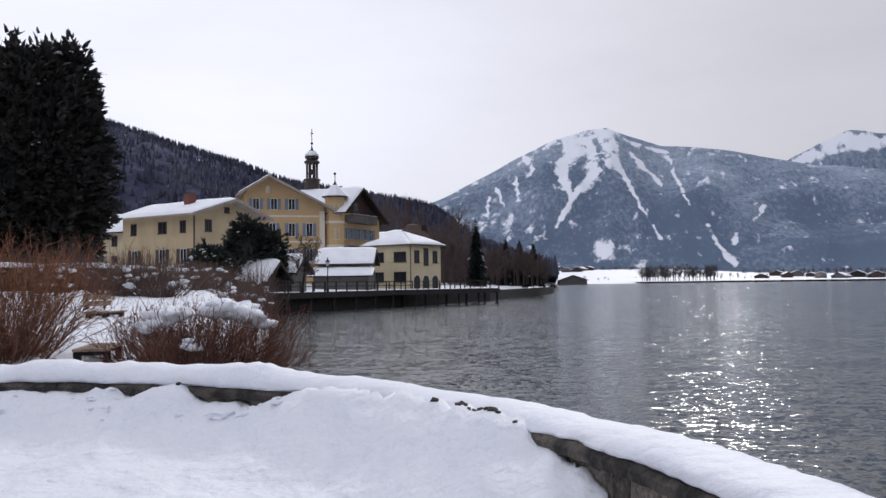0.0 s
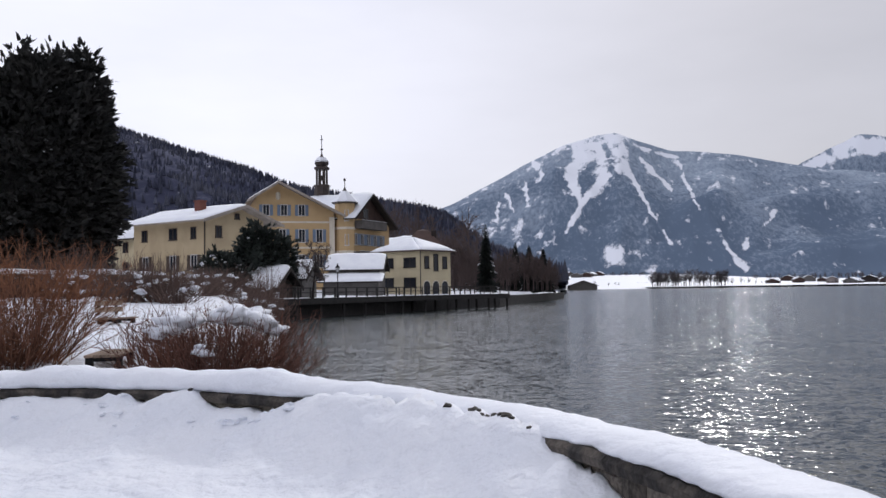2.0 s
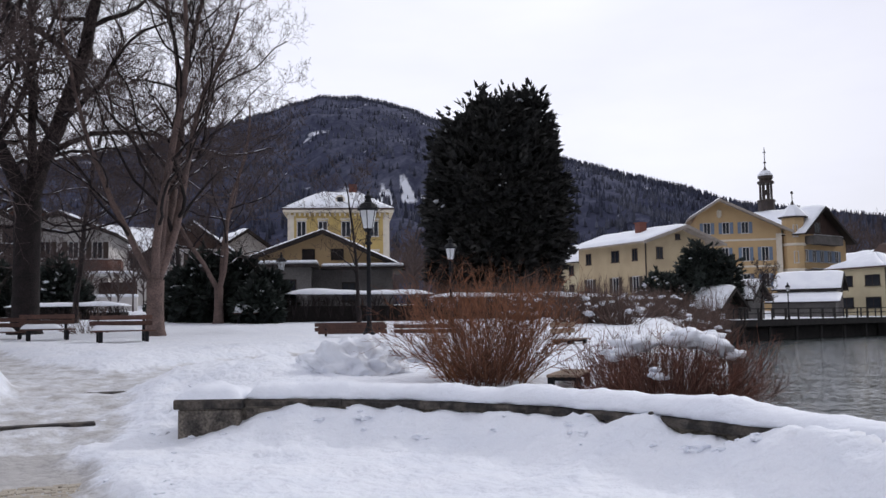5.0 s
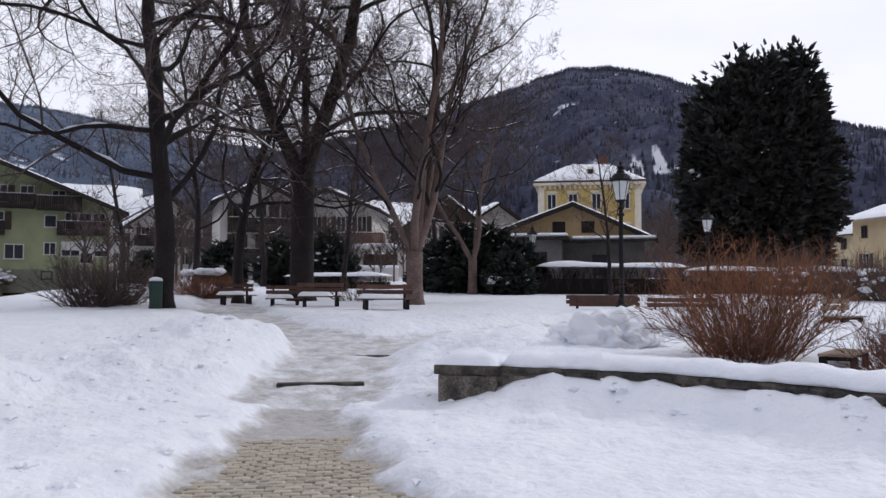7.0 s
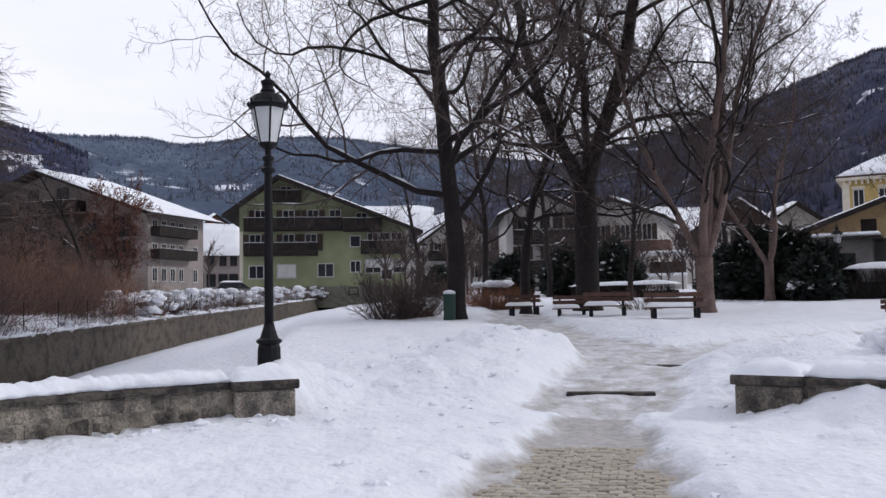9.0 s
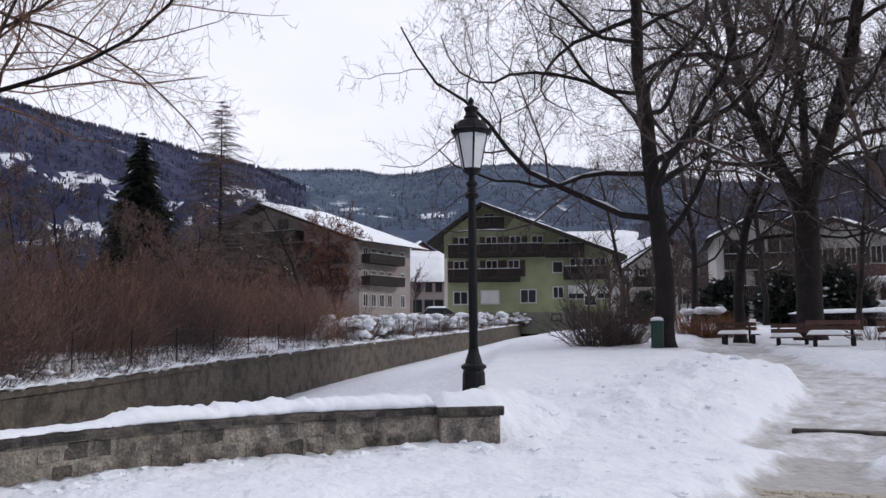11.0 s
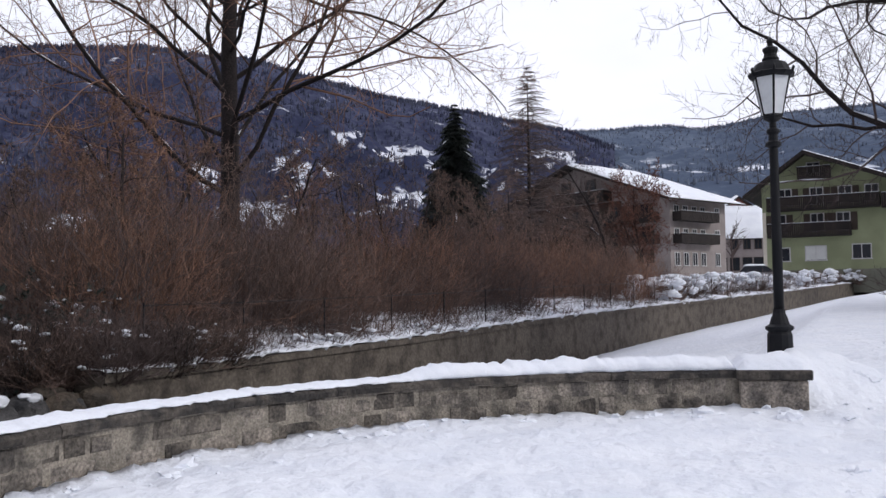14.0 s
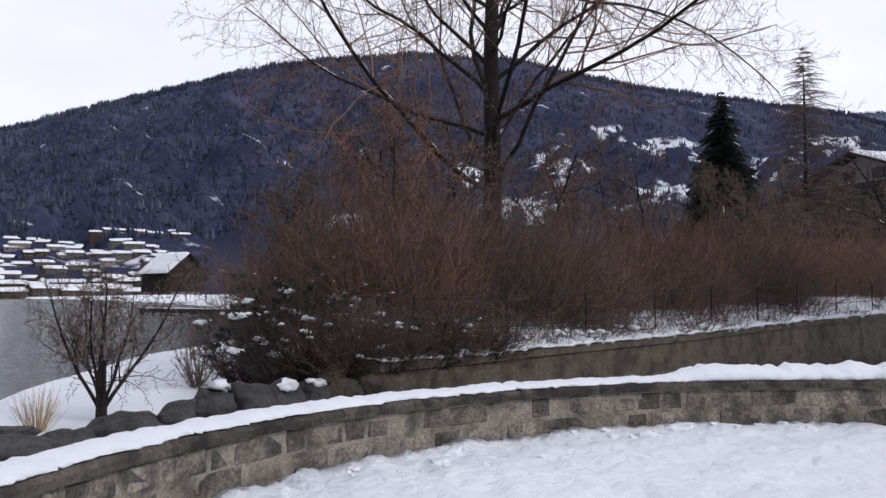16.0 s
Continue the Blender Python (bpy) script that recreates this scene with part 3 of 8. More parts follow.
def ground_material():
    """Snow, with brownish slush and wet grit where the 'trodden' map says so."""
    m = material("ground_snow", (0.82, 0.84, 0.89), 0.65, (0.74, 0.77, 0.84), 1.6, 0.6, 0.03, 50, 0.75, 6.5, depth=0.09)
    n, l = m.node_tree.nodes, m.node_tree.links
    b = n["Principled BSDF"]
    src = b.inputs["Base Color"].links[0].from_socket
    at = n.new("ShaderNodeAttribute")
    at.attribute_name = "trodden"
    tc = n.new("ShaderNodeTexCoord")
    nz = n.new("ShaderNodeTexNoise")
    nz.inputs["Scale"].default_value, nz.inputs["Detail"].default_value, nz.inputs["Roughness"].default_value = 2.4, 7.0, 0.7
    l.new(tc.outputs["Object"], nz.inputs["Vector"])
    mul = n.new("ShaderNodeMath")
    mul.operation = "MULTIPLY_ADD"
    mul.inputs[1].default_value, mul.inputs[2].default_value = 1.4, -0.7
    l.new(nz.outputs["Fac"], mul.inputs[0])
    add = n.new("ShaderNodeMath")
    add.operation = "ADD"
    l.new(mul.outputs[0], add.inputs[0])
    l.new(at.outputs["Fac"], add.inputs[1])
    r = n.new("ShaderNodeMapRange")
    r.inputs["From Min"].default_value, r.inputs["From Max"].default_value, r.inputs["To Max"].default_value = 0.38, 0.85, 0.85
    l.new(add.outputs[0], r.inputs["Value"])
    slush = n.new("ShaderNodeMixRGB")
    slush.inputs["Color1"].default_value, slush.inputs["Color2"].default_value = (0.50, 0.48, 0.46, 1), (0.20, 0.178, 0.155, 1)
    fine = n.new("ShaderNodeTexNoise")
    fine.inputs["Scale"].default_value, fine.inputs["Detail"].default_value = 9.0, 6.0
    l.new(tc.outputs["Object"], fine.inputs["Vector"])
    l.new(fine.outputs["Fac"], slush.inputs["Fac"])
    mix = n.new("ShaderNodeMixRGB")
    l.new(src, mix.inputs["Color1"])
    l.new(slush.outputs["Color"], mix.inputs["Color2"])
    l.new(r.outputs["Result"], mix.inputs["Fac"])
    l.new(mix.outputs["Color"], b.inputs["Base Color"])
    return m


SNOW_GROUND = ground_material()
build_ground()

bm = bmesh.new()
bmesh.ops.create_circle(bm, cap_ends=True, radius=4950, segments=96)
lake = new("lake_water", bpy.data.meshes.new("lake_water"))
bm.to_mesh(lake.data)
bm.free()
lake.data.materials.append(water_material())
lake.location.z = WATER_Z
tagged(lake, "grey rippled lake water glinting under a veiled sun", "water", kind="structure")


HILL_GRIDS = {}


def on_hill(name, az, u):
    """A place on a hill already built, by bearing and share of the way up."""
    azs, v = HILL_GRIDS[name]
    j = int(np.argmin(np.abs(azs - az)))
    i = min(int(u * (v.shape[0] - 2)), v.shape[0] - 2)
    return float(math.hypot(v[i, j, 0], v[i, j, 1])), float(v[i, j, 2])


def hill(name, label, ridge, near, far, mat, rough, seed, clearings=(), trees=0, tree_h=14.0, foot=0.0, power=1.15, steps=(60, 260), back=True, lift=0.0, tree_span=(0.0, 1.0), gullies=(), fields=(), frost=0.0, ridges=0.0, tree_mat=None):
    """A hillside under a ridge line given as (bearing, slope seen from the lake, distance).
    clearings: (bearing, share of the height, half width in degrees, half height share, strength)."""
    ridge = sorted(ridge)
    azs = np.linspace(ridge[0][0], ridge[-1][0], steps[1])
    tan = np.interp(azs, [r[0] for r in ridge], [r[1] for r in ridge])
    dist = np.interp(azs, [r[0] for r in ridge], [r[2] for r in ridge])
    kern = np.hanning(9) / np.hanning(9).sum()
    tan = np.convolve(np.pad(tan, 4, mode="edge"), kern, "valid")
    u = np.linspace(0, 1, steps[0])
    uu, aa = np.meshgrid(u, azs, indexing="ij")
    dd = near + (dist[None, :] - near) * uu if near < dist.min() else dist[None, :] * (0.4 + 0.6 * uu)
    top = EYE + tan * dist - foot
    x, y = -dd * np.sin(np.radians(aa)), dd * np.cos(np.radians(aa))
    n1 = soft_noise(x, y, 1.0 / rough, seed)
    n2 = soft_noise(x, y, 3.1 / rough, seed + 1)
    env = uu * (1 - uu) * 4
    z = foot + top[None, :] * (uu ** power) + env * (0.10 * n1 + 0.05 * n2) * top[None, :] + (uu ** 2) * 0.012 * top[None, :] * n2
    if ridges:
        # spurs and gullies that run down the face
        spur = np.abs(np.sin(np.radians(aa) * 34 + 1.1 * soft_noise(x, y, 0.0011, seed + 2))) + 0.5 * np.abs(np.sin(np.radians(aa) * 83 + 1.5 * soft_noise(x, y, 0.002, seed + 3)))
        z = z + env ** 0.6 * ridges * top[None, :] * (0.5 - spur * 0.6) * 0.6
    rows = [np.stack([x, y, z], -1)]
    if back:
        xb, yb = -(dist * 1.25) * np.sin(np.radians(azs)), dist * 1.25 * np.cos(np.radians(azs))
        rows.append(np.stack([xb, yb, np.full_like(xb, foot - 5)], -1)[None])
    v = np.concatenate(rows, 0)
    HILL_GRIDS[name] = (azs, v)
    me = raw_mesh(name, v.reshape(-1, 3).tolist(), grid_faces(v.shape[0], v.shape[1], False), mat, True)
    cl = np.zeros(uu.shape)
    for a, h, wa, wh, k in clearings:
        cl = np.maximum(cl, k * np.exp(-(((aa - a) / wa) ** 2 + ((uu ** power - h) / wh) ** 2)))
    if gullies or fields:
        seen = (z - EYE) / dd
        gx = np.radians(aa) + 0.0026 * soft_noise(aa, seen * 57, 0.55, seed + 5) + 0.0016 * soft_noise(aa, seen * 57, 1.7, seed + 15)
        gy = seen + 0.0022 * soft_noise(aa, seen * 57, 0.7, seed + 6)
        if frost:
            cl = np.maximum(cl, frost * np.clip((uu - 0.45) / 0.55, 0, 1) * (0.4 + 0.6 * smooth01((aa + 9) / 5)) + 0.5 * frost * soft_noise(x, y, 0.0022, seed + 8))
        for a0, t0, a1, t1, w0, w1 in gullies:
            x0, x1 = radians(a0), radians(a1)
            ex, ey = x1 - x0, t1 - t0
            k = np.clip(((gx - x0) * ex + (gy - t0) * ey) / (ex * ex + ey * ey), 0, 1)
            off = np.hypot(gx - x0 - k * ex, gy - t0 - k * ey)
            cl = np.maximum(cl, 0.50 * smooth01(1.15 - off / (w0 + (w1 - w0) * k) / 2.3))
        for a0, t0, rx, ry, k in fields:
            cl = np.maximum(cl, (0.36 if gullies else 0.55) * k * smooth01(1.25 - np.hypot((gx - radians(a0)) / rx, (gy - t0) / ry) / 1.25))
    full = np.zeros(v.shape[:2])
    rime = 0.45 * soft_noise(x, y, 1.4 / rough, seed + 9) + 0.2 * soft_noise(x, y, 5.0 / rough, seed + 10) - 0.4 + 0.6 * uu ** 2 * (1 if frost else 0.6)
    full[: uu.shape[0]] = rime
    at = me.attributes.new("rime", "FLOAT", "POINT")
    at.data.foreach_set("value", full.reshape(-1).astype(np.float32))
    full = np.zeros(v.shape[:2])
    full[: uu.shape[0]] = cl
    at = me.attributes.new("clearing", "FLOAT", "POINT")
    at.data.foreach_set("value", full.reshape(-1).astype(np.float32))
    ob = tagged(new(name, me), label, "hill", kind="structure")
    if trees:
        rng = np.random.RandomState(seed)
        tv, tf = [], []
        for k in range(trees):
            t = rng.rand()
            uu_ = 1 - 0.03 * rng.rand() if k < trees * 0.25 else tree_span[0] + (tree_span[1] - tree_span[0]) * t
            j = rng.rand() * (steps[1] - 1)
            i = uu_ * (steps[0] - 1)
            ii, jj = int(min(i, steps[0] - 2)), int(min(j, steps[1] - 2))
            fi, fj = i - ii, j - jj
            p = (v[ii, jj] * (1 - fi) + v[ii + 1, jj] * fi) * (1 - fj) + (v[ii, jj + 1] * (1 - fi) + v[ii + 1, jj + 1] * fi) * fj
            if cl[ii, jj] > 0.25:
                continue
            h = tree_h * rng.uniform(0.55, 1.2)
            w = h * rng.uniform(0.16, 0.24)
            b0 = len(tv)
            turn = rng.rand() * 6.28
            for q in range(4):
                a = turn + q * 6.283 / 4
                tv.append((p[0] + w * math.cos(a), p[1] + w * math.sin(a), p[2] + h * 0.1))
            tv.append((p[0], p[1], p[2] + h))
            tf += [(b0 + q, b0 + (q + 1) % 4, b0 + 4) for q in range(4)]
        tagged(new(name + "_conifers", raw_mesh(name + "_conifers", tv, tf, tree_mat or HAZED_FOREST)), "dense dark conifer forest dusted with snow", "forest", kind="stuff")
    return ob


# forest and frost colours are paled and blued to hold the distance haze
HAZED_ALP = slope_material("hazed_alp_slope", (0.122, 0.162, 0.226), (0.36, 0.42, 0.50), (0.80, 0.82, 0.88), 0.0, 0.02, 0.06, 0.66, 0.84)
# western slope colours lean blue-violet to carry atmospheric haze
HAZED_WEST_HILL = slope_material("hazed_west_slope", (0.038, 0.043, 0.080), (0.12, 0.128, 0.19), (0.72, 0.74, 0.80), 0.0, 0.02, 0.09, 0.72, 0.86)
# eastern hill: colours shifted to blue-grey for the haze before it
HAZED_HILL = slope_material("hazed_hill_slope", (0.052, 0.056, 0.088), (0.165, 0.172, 0.225), (0.72, 0.74, 0.80), 0.0, 0.02, 0.09, 0.72, 0.86)
# the air's blue haze before the far ridge is put into its colours
HAZED_FAR_HILL = slope_material("hazed_far_slope", (0.085, 0.108, 0.158), (0.19, 0.225, 0.29), (0.72, 0.75, 0.82), 0.0, 0.012, 0.06, 0.70, 0.86)

# snow gullies and clearings as (bearing, slope) strokes with their half widths
UPPER_GULLIES = [(-2.62, 0.1609, -1.37, 0.1258, 0.0083, 0.0054), (-1.37, 0.1258, -1.85, 0.1023, 0.0050, 0.0029), (-1.85, 0.1023, -2.04, 0.0932, 0.0025, 0.0022), (-2.04, 0.0932, -1.06, 0.0632, 0.0022, 0.0016),
                 (-3.02, 0.1571, -3.62, 0.1209, 0.0072, 0.0040), (-3.54, 0.1192, -2.25, 0.0985, 0.0054, 0.0022), (-4.24, 0.1651, -4.70, 0.1381, 0.0072, 0.0061), (-4.70, 0.1381, -5.22, 0.1235, 0.0054, 0.0025),
                 (-5.22, 0.1235, -6.80, 0.0731, 0.0016, 0.0011), (-1.00, 0.1638, -5.04, 0.1691, 0.0047, 0.0040), (-6.01, 0.1548, -8.15, 0.1424, 0.0014, 0.0011), (-5.80, 0.1444, -7.72, 0.1059, 0.0018, 0.0014)]
LOWER_GULLIES = [(0.96, 0.1431, 0.42, 0.1303, 0.0022, 0.0022), (1.53, 0.1235, 1.39, 0.0947, 0.0016, 0.0013), (-0.38, 0.1551, -1.10, 0.1583, 0.0029, 0.0029), (-8.24, 0.1371, -8.84, 0.1051, 0.0013, 0.0013),
                 (-8.84, 0.1051, -9.46, 0.0827, 0.0011, 0.0011), (-10.44, 0.0607, -11.07, 0.0397, 0.0014, 0.0016), (-11.07, 0.0397, -12.01, 0.0168, 0.0014, 0.0022), (-13.89, 0.0783, -12.92, 0.0586, 0.0016, 0.0009),
                 (-12.11, 0.0512, -12.10, 0.0399, 0.0023, 0.0018), (-6.81, 0.0801, -6.79, 0.0696, 0.0014, 0.0011), (-7.27, 0.0623, -7.58, 0.0465, 0.0011, 0.0011), (2.84, 0.1078, 2.34, 0.0878, 0.0016, 0.0013), (3.36, 0.0989, 3.42, 0.0773, 0.0014, 0.0011)]
SNOWFIELDS = [(-4.39, 0.0354, 0.0200, 0.0140, 0.9), (2.15, 0.0697, 0.0539, 0.0162, 0.5), (-6.44, 0.0206, 0.0065, 0.0079, 1), (-9.70, 0.1473, 0.0050, 0.0036, 1), (-11.46, 0.1158, 0.0036, 0.0043, 0.8),
              (0.32, 0.0584, 0.0180, 0.0101, 0.5), (-10.83, 0.0725, 0.0022, 0.0072, 0.7), (-15.09, 0.0328, 0.0050, 0.0022, 0.5)]
hill("mountain", "high alpine mountain with snow gullies above frosted forest, paled by haze",
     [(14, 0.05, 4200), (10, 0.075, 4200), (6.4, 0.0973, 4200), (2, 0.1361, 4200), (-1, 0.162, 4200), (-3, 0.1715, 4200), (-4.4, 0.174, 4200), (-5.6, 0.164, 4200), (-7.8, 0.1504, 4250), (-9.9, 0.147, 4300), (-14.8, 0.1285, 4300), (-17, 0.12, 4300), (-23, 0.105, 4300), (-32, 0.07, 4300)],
     3100, 4300, HAZED_ALP, 900, 21, foot=2.0, power=1.0, steps=(170, 430), gullies=UPPER_GULLIES + LOWER_GULLIES, fields=SNOWFIELDS, frost=0.13, ridges=0.11)
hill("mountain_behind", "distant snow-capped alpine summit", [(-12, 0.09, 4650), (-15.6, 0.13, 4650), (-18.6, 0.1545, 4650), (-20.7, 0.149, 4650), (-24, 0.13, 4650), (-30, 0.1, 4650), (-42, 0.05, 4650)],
     4300, 4650, HAZED_ALP, 700, 31, foot=2.0, power=1.0, gullies=[(-15.8, 0.1235, -18.1, 0.144, 0.003, 0.006), (-18.1, 0.144, -20.6, 0.138, 0.006, 0.004), (-17.0, 0.131, -19.5, 0.137, 0.003, 0.003)], back=False)
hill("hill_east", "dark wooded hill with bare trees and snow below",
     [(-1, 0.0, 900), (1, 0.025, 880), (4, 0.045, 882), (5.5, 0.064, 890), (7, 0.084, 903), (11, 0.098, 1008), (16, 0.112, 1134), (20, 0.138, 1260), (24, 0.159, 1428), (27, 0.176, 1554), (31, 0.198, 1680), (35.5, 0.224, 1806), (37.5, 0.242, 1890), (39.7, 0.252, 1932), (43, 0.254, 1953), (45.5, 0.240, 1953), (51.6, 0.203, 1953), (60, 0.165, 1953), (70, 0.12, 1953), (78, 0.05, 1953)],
     380, 930, HAZED_HILL, 340, 41, foot=4.0, power=1.25, trees=20000, tree_h=9.5, tree_span=(0.05, 1.0),
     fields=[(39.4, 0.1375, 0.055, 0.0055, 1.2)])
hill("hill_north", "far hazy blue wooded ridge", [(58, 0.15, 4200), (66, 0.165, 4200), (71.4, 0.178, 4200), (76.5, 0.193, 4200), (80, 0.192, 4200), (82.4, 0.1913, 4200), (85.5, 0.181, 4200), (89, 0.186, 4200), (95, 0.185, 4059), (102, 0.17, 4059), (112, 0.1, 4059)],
     500, 3000, HAZED_FAR_HILL, 700, 51, foot=3.0, power=1.3, trees=14000, tree_h=13.0, tree_mat=HAZED_FAR_FOREST, tree_span=(0.3, 1.0),
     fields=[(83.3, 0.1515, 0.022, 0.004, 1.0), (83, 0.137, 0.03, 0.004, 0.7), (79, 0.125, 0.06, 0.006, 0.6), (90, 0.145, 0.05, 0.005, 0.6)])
hill("hill_west", "long dark forested hill with frosted firs in blue haze",
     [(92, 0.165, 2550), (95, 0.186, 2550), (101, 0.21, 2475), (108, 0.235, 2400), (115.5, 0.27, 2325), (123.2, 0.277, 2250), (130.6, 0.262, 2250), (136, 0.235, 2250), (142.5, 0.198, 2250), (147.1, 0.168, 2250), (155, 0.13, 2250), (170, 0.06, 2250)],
     600, 1500, HAZED_WEST_HILL, 260, 61, foot=2.0, power=1.35, trees=24000, tree_h=12.0, tree_mat=HAZED_WEST_FOREST, tree_span=(0.22, 1.0),
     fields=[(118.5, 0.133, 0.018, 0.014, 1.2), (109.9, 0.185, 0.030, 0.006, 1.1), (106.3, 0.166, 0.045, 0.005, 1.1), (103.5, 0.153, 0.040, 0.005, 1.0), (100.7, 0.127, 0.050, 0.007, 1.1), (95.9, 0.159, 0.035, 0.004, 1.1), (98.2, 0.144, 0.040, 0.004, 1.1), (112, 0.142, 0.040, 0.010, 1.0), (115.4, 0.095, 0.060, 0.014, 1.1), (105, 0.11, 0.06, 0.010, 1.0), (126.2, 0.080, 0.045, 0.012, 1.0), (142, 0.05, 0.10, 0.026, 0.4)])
hill("far_meadow", "snowy meadow rising from the far lake shore", [(3, 0.010, 1500), (0, 0.0135, 1500), (-5, 0.0135, 1500), (-9, 0.0125, 1500), (-13, 0.008, 1500), (-17, 0.006, 1500), (-24, 0.005, 1500), (-34, 0.003, 1600)],
     1000, 1500, SNOW, 300, 71, foot=1.0, power=1.0, steps=(24, 140))


# ---------------------------------------------------------------- terrace wall
def arc_xy(r, th):
    return CX + r * math.cos(radians(th)), CY + r * math.sin(radians(th))


def ring_mesh(name, th0, th1, profile, mat, step=1.5, wobble=None, smooth=True):
    """Sweeps a closed outline of (radius, height) round the terrace from th0 to th1 degrees."""
    k = max(2, int(abs(th1 - th0) / step) + 1)
    v, f = [], []
    n = len(profile)
    for i in range(k):
        th = th0 + (th1 - th0) * i / (k - 1)
        end = min(i, k - 1 - i) / 3.0
        for j, (r, z) in enumerate(profile):
            dr, dz = wobble(th, j, end) if wobble else (0, 0)
            x, y = arc_xy(r + dr, th)
            v.append((x, y, z + dz))
    for i in range(k - 1):
        for j in range(n):
            a, b = i * n + j, i * n + (j + 1) % n
            f.append((a, a + n, b + n, b))
    f.append(tuple(range(n)))
    f.append(tuple(range((k - 1) * n, k * n))[::-1])
    me = raw_mesh(name, v, f, mat, smooth)
    bmx = bmesh.new()
    bmx.from_mesh(me)
    bmesh.ops.recalc_face_normals(bmx, faces=bmx.faces)
    bmx.to_mesh(me)
    bmx.free()
    return me


def stone_block(th0, th1, r, depth, z0, z1, rng):
    """One ashlar with chipped edges, following the curve."""
    bmx = bmesh.new()
    out, ins = [], []
    t0, t1 = th0 + 0.05, th1 - 0.05
    ring = []
    for th, z in ((t0, z0), (t1, z0), (t1, z1), (t0, z1)):
        x, y = arc_xy(r + depth, th)
        ins.append(bmx.verts.new((x, y, z)))
        x, y = arc_xy(r + 0.012, th)
        ring.append(bmx.verts.new((x, y, z)))
    cm = (t0 + t1) / 2
    for th, z in ((t0, z0), (t1, z0), (t1, z1), (t0, z1)):
        x, y = arc_xy(r + 0.012 - rng.uniform(0.0, 0.02), th + (cm - th) * rng.uniform(0.03, 0.2))
        out.append(bmx.verts.new((x, y, z + ((z0 + z1) / 2 - z) * rng.uniform(0.08, 0.35))))
    bmx.faces.new(out)
    for a, b in ((ins, ring), (ring, out)):
        for i in range(4):
            bmx.faces.new((a[i], a[(i + 1) % 4], b[(i + 1) % 4], b[i]))
    bmesh.ops.recalc_face_normals(bmx, faces=bmx.faces)
    return bmx


def build_wall(name, th0, th1, label, snow_h, seed, lumps=1.0, wide=1.0):
    rng = random.Random(seed)
    wall = thing(name, Matrix(), label, "wall", kind="structure")
    R = RADIUS
    part("wall_core", ring_mesh("wall_core", th0, th1, [(R + 0.008, -0.3), (R + 0.008, WALL_TOP - 0.075), (R + 0.42 * wide, WALL_TOP - 0.075), (R + 0.5 * wide, -2.0), (R + 0.008, -2.0)], MORTAR, smooth=False), MORTAR, wall)
    nz = lambda t, s: noise.fractal(Vector((t * 0.11, s, seed)), 0.9, 2.0, 4)

    def chip(t, j, end):
        return (0.008 * nz(t * 12, j + 20) + (0.014 * max(0, nz(t * 26, j + 40)) if j < 3 else 0), 0.006 * nz(t * 14, j + 30) if 0 < j < 5 else 0.003 * nz(t * 14, j + 30))

    # coping slabs
    th = th0
    way = 1 if th1 > th0 else -1
    while (th1 - th) * way > 1.0:
        step = min(rng.uniform(11, 17), abs(th1 - th))
        if abs(th1 - th) - step < 3:
            step = abs(th1 - th)
        e = th + way * step
        rise = rng.uniform(-0.004, 0.004)
        a, b = th + way * 0.03, e - way * 0.03
        me = ring_mesh("coping_slab", a, b, [(R - 0.05, WALL_TOP - 0.082 + rise), (R - 0.062, WALL_TOP - 0.03 + rise), (R - 0.035, WALL_TOP + rise), (R + 0.43 * wide, WALL_TOP + rise), (R + 0.46 * wide, WALL_TOP - 0.03 + rise), (R + 0.46 * wide, WALL_TOP - 0.082 + rise)], COPING, 0.45, chip, smooth=False)
        part("coping_slab", me, COPING, wall)
        th = e
    # ashlar face, three courses
    for z0, z1 in ((-0.02, 0.20), (0.203, 0.39), (0.393, 0.574)):
        th = th0 + way * rng.uniform(0.5, 2)
        while (th1 - th) * way > 2.2:
            step = min(rng.choice((rng.uniform(1.3, 2.6), rng.uniform(2.4, 4.8))), abs(th1 - th) - 0.2)
            zz = z1 - (rng.uniform(0.0, 0.05) if rng.random() < 0.5 else 0.0)
            if rng.random() < 0.14:
                th += way * step  # a stretch patched with mortar
                continue
            lo, hi = sorted((th, th + way * step))
            part("ashlar", stone_block(lo, hi, R, 0.1, z0 + rng.uniform(0, 0.01), zz, rng), STONE, wall)
            th += way * (step + rng.uniform(0.15, 0.5))
    # snow lying along the top
    nz = lambda t, s: noise.fractal(Vector((t * 0.11, s, seed)), 0.9, 2.0, 4)

    def wob(t, j, end):
        k = min(1.0, max(0.05, end)) * snow_h(t)
        prof = [(0, 0), (-0.05, 0.3), (0.0, 0.8), (0.1, 1.0), (0.1, 1.0), (0.0, 0.8), (0.05, 0.3), (0, 0)][j]
        lip = 0.06 * nz(t * 2.2, j * 0.3) + 0.035 * lumps * nz(t * 9, j)
        return (prof[0] * k * 2 + (lip if j in (0, 1, 2) else 0) - 0.06 * (1 - min(1, end)) * 0, prof[1] * k * (1 + 0.35 * nz(t, 5) + 0.3 * lumps * nz(t * 5, 6)) + (0.026 * lumps * nz(t * 9, j) if 0 < j < 7 else 0.004))

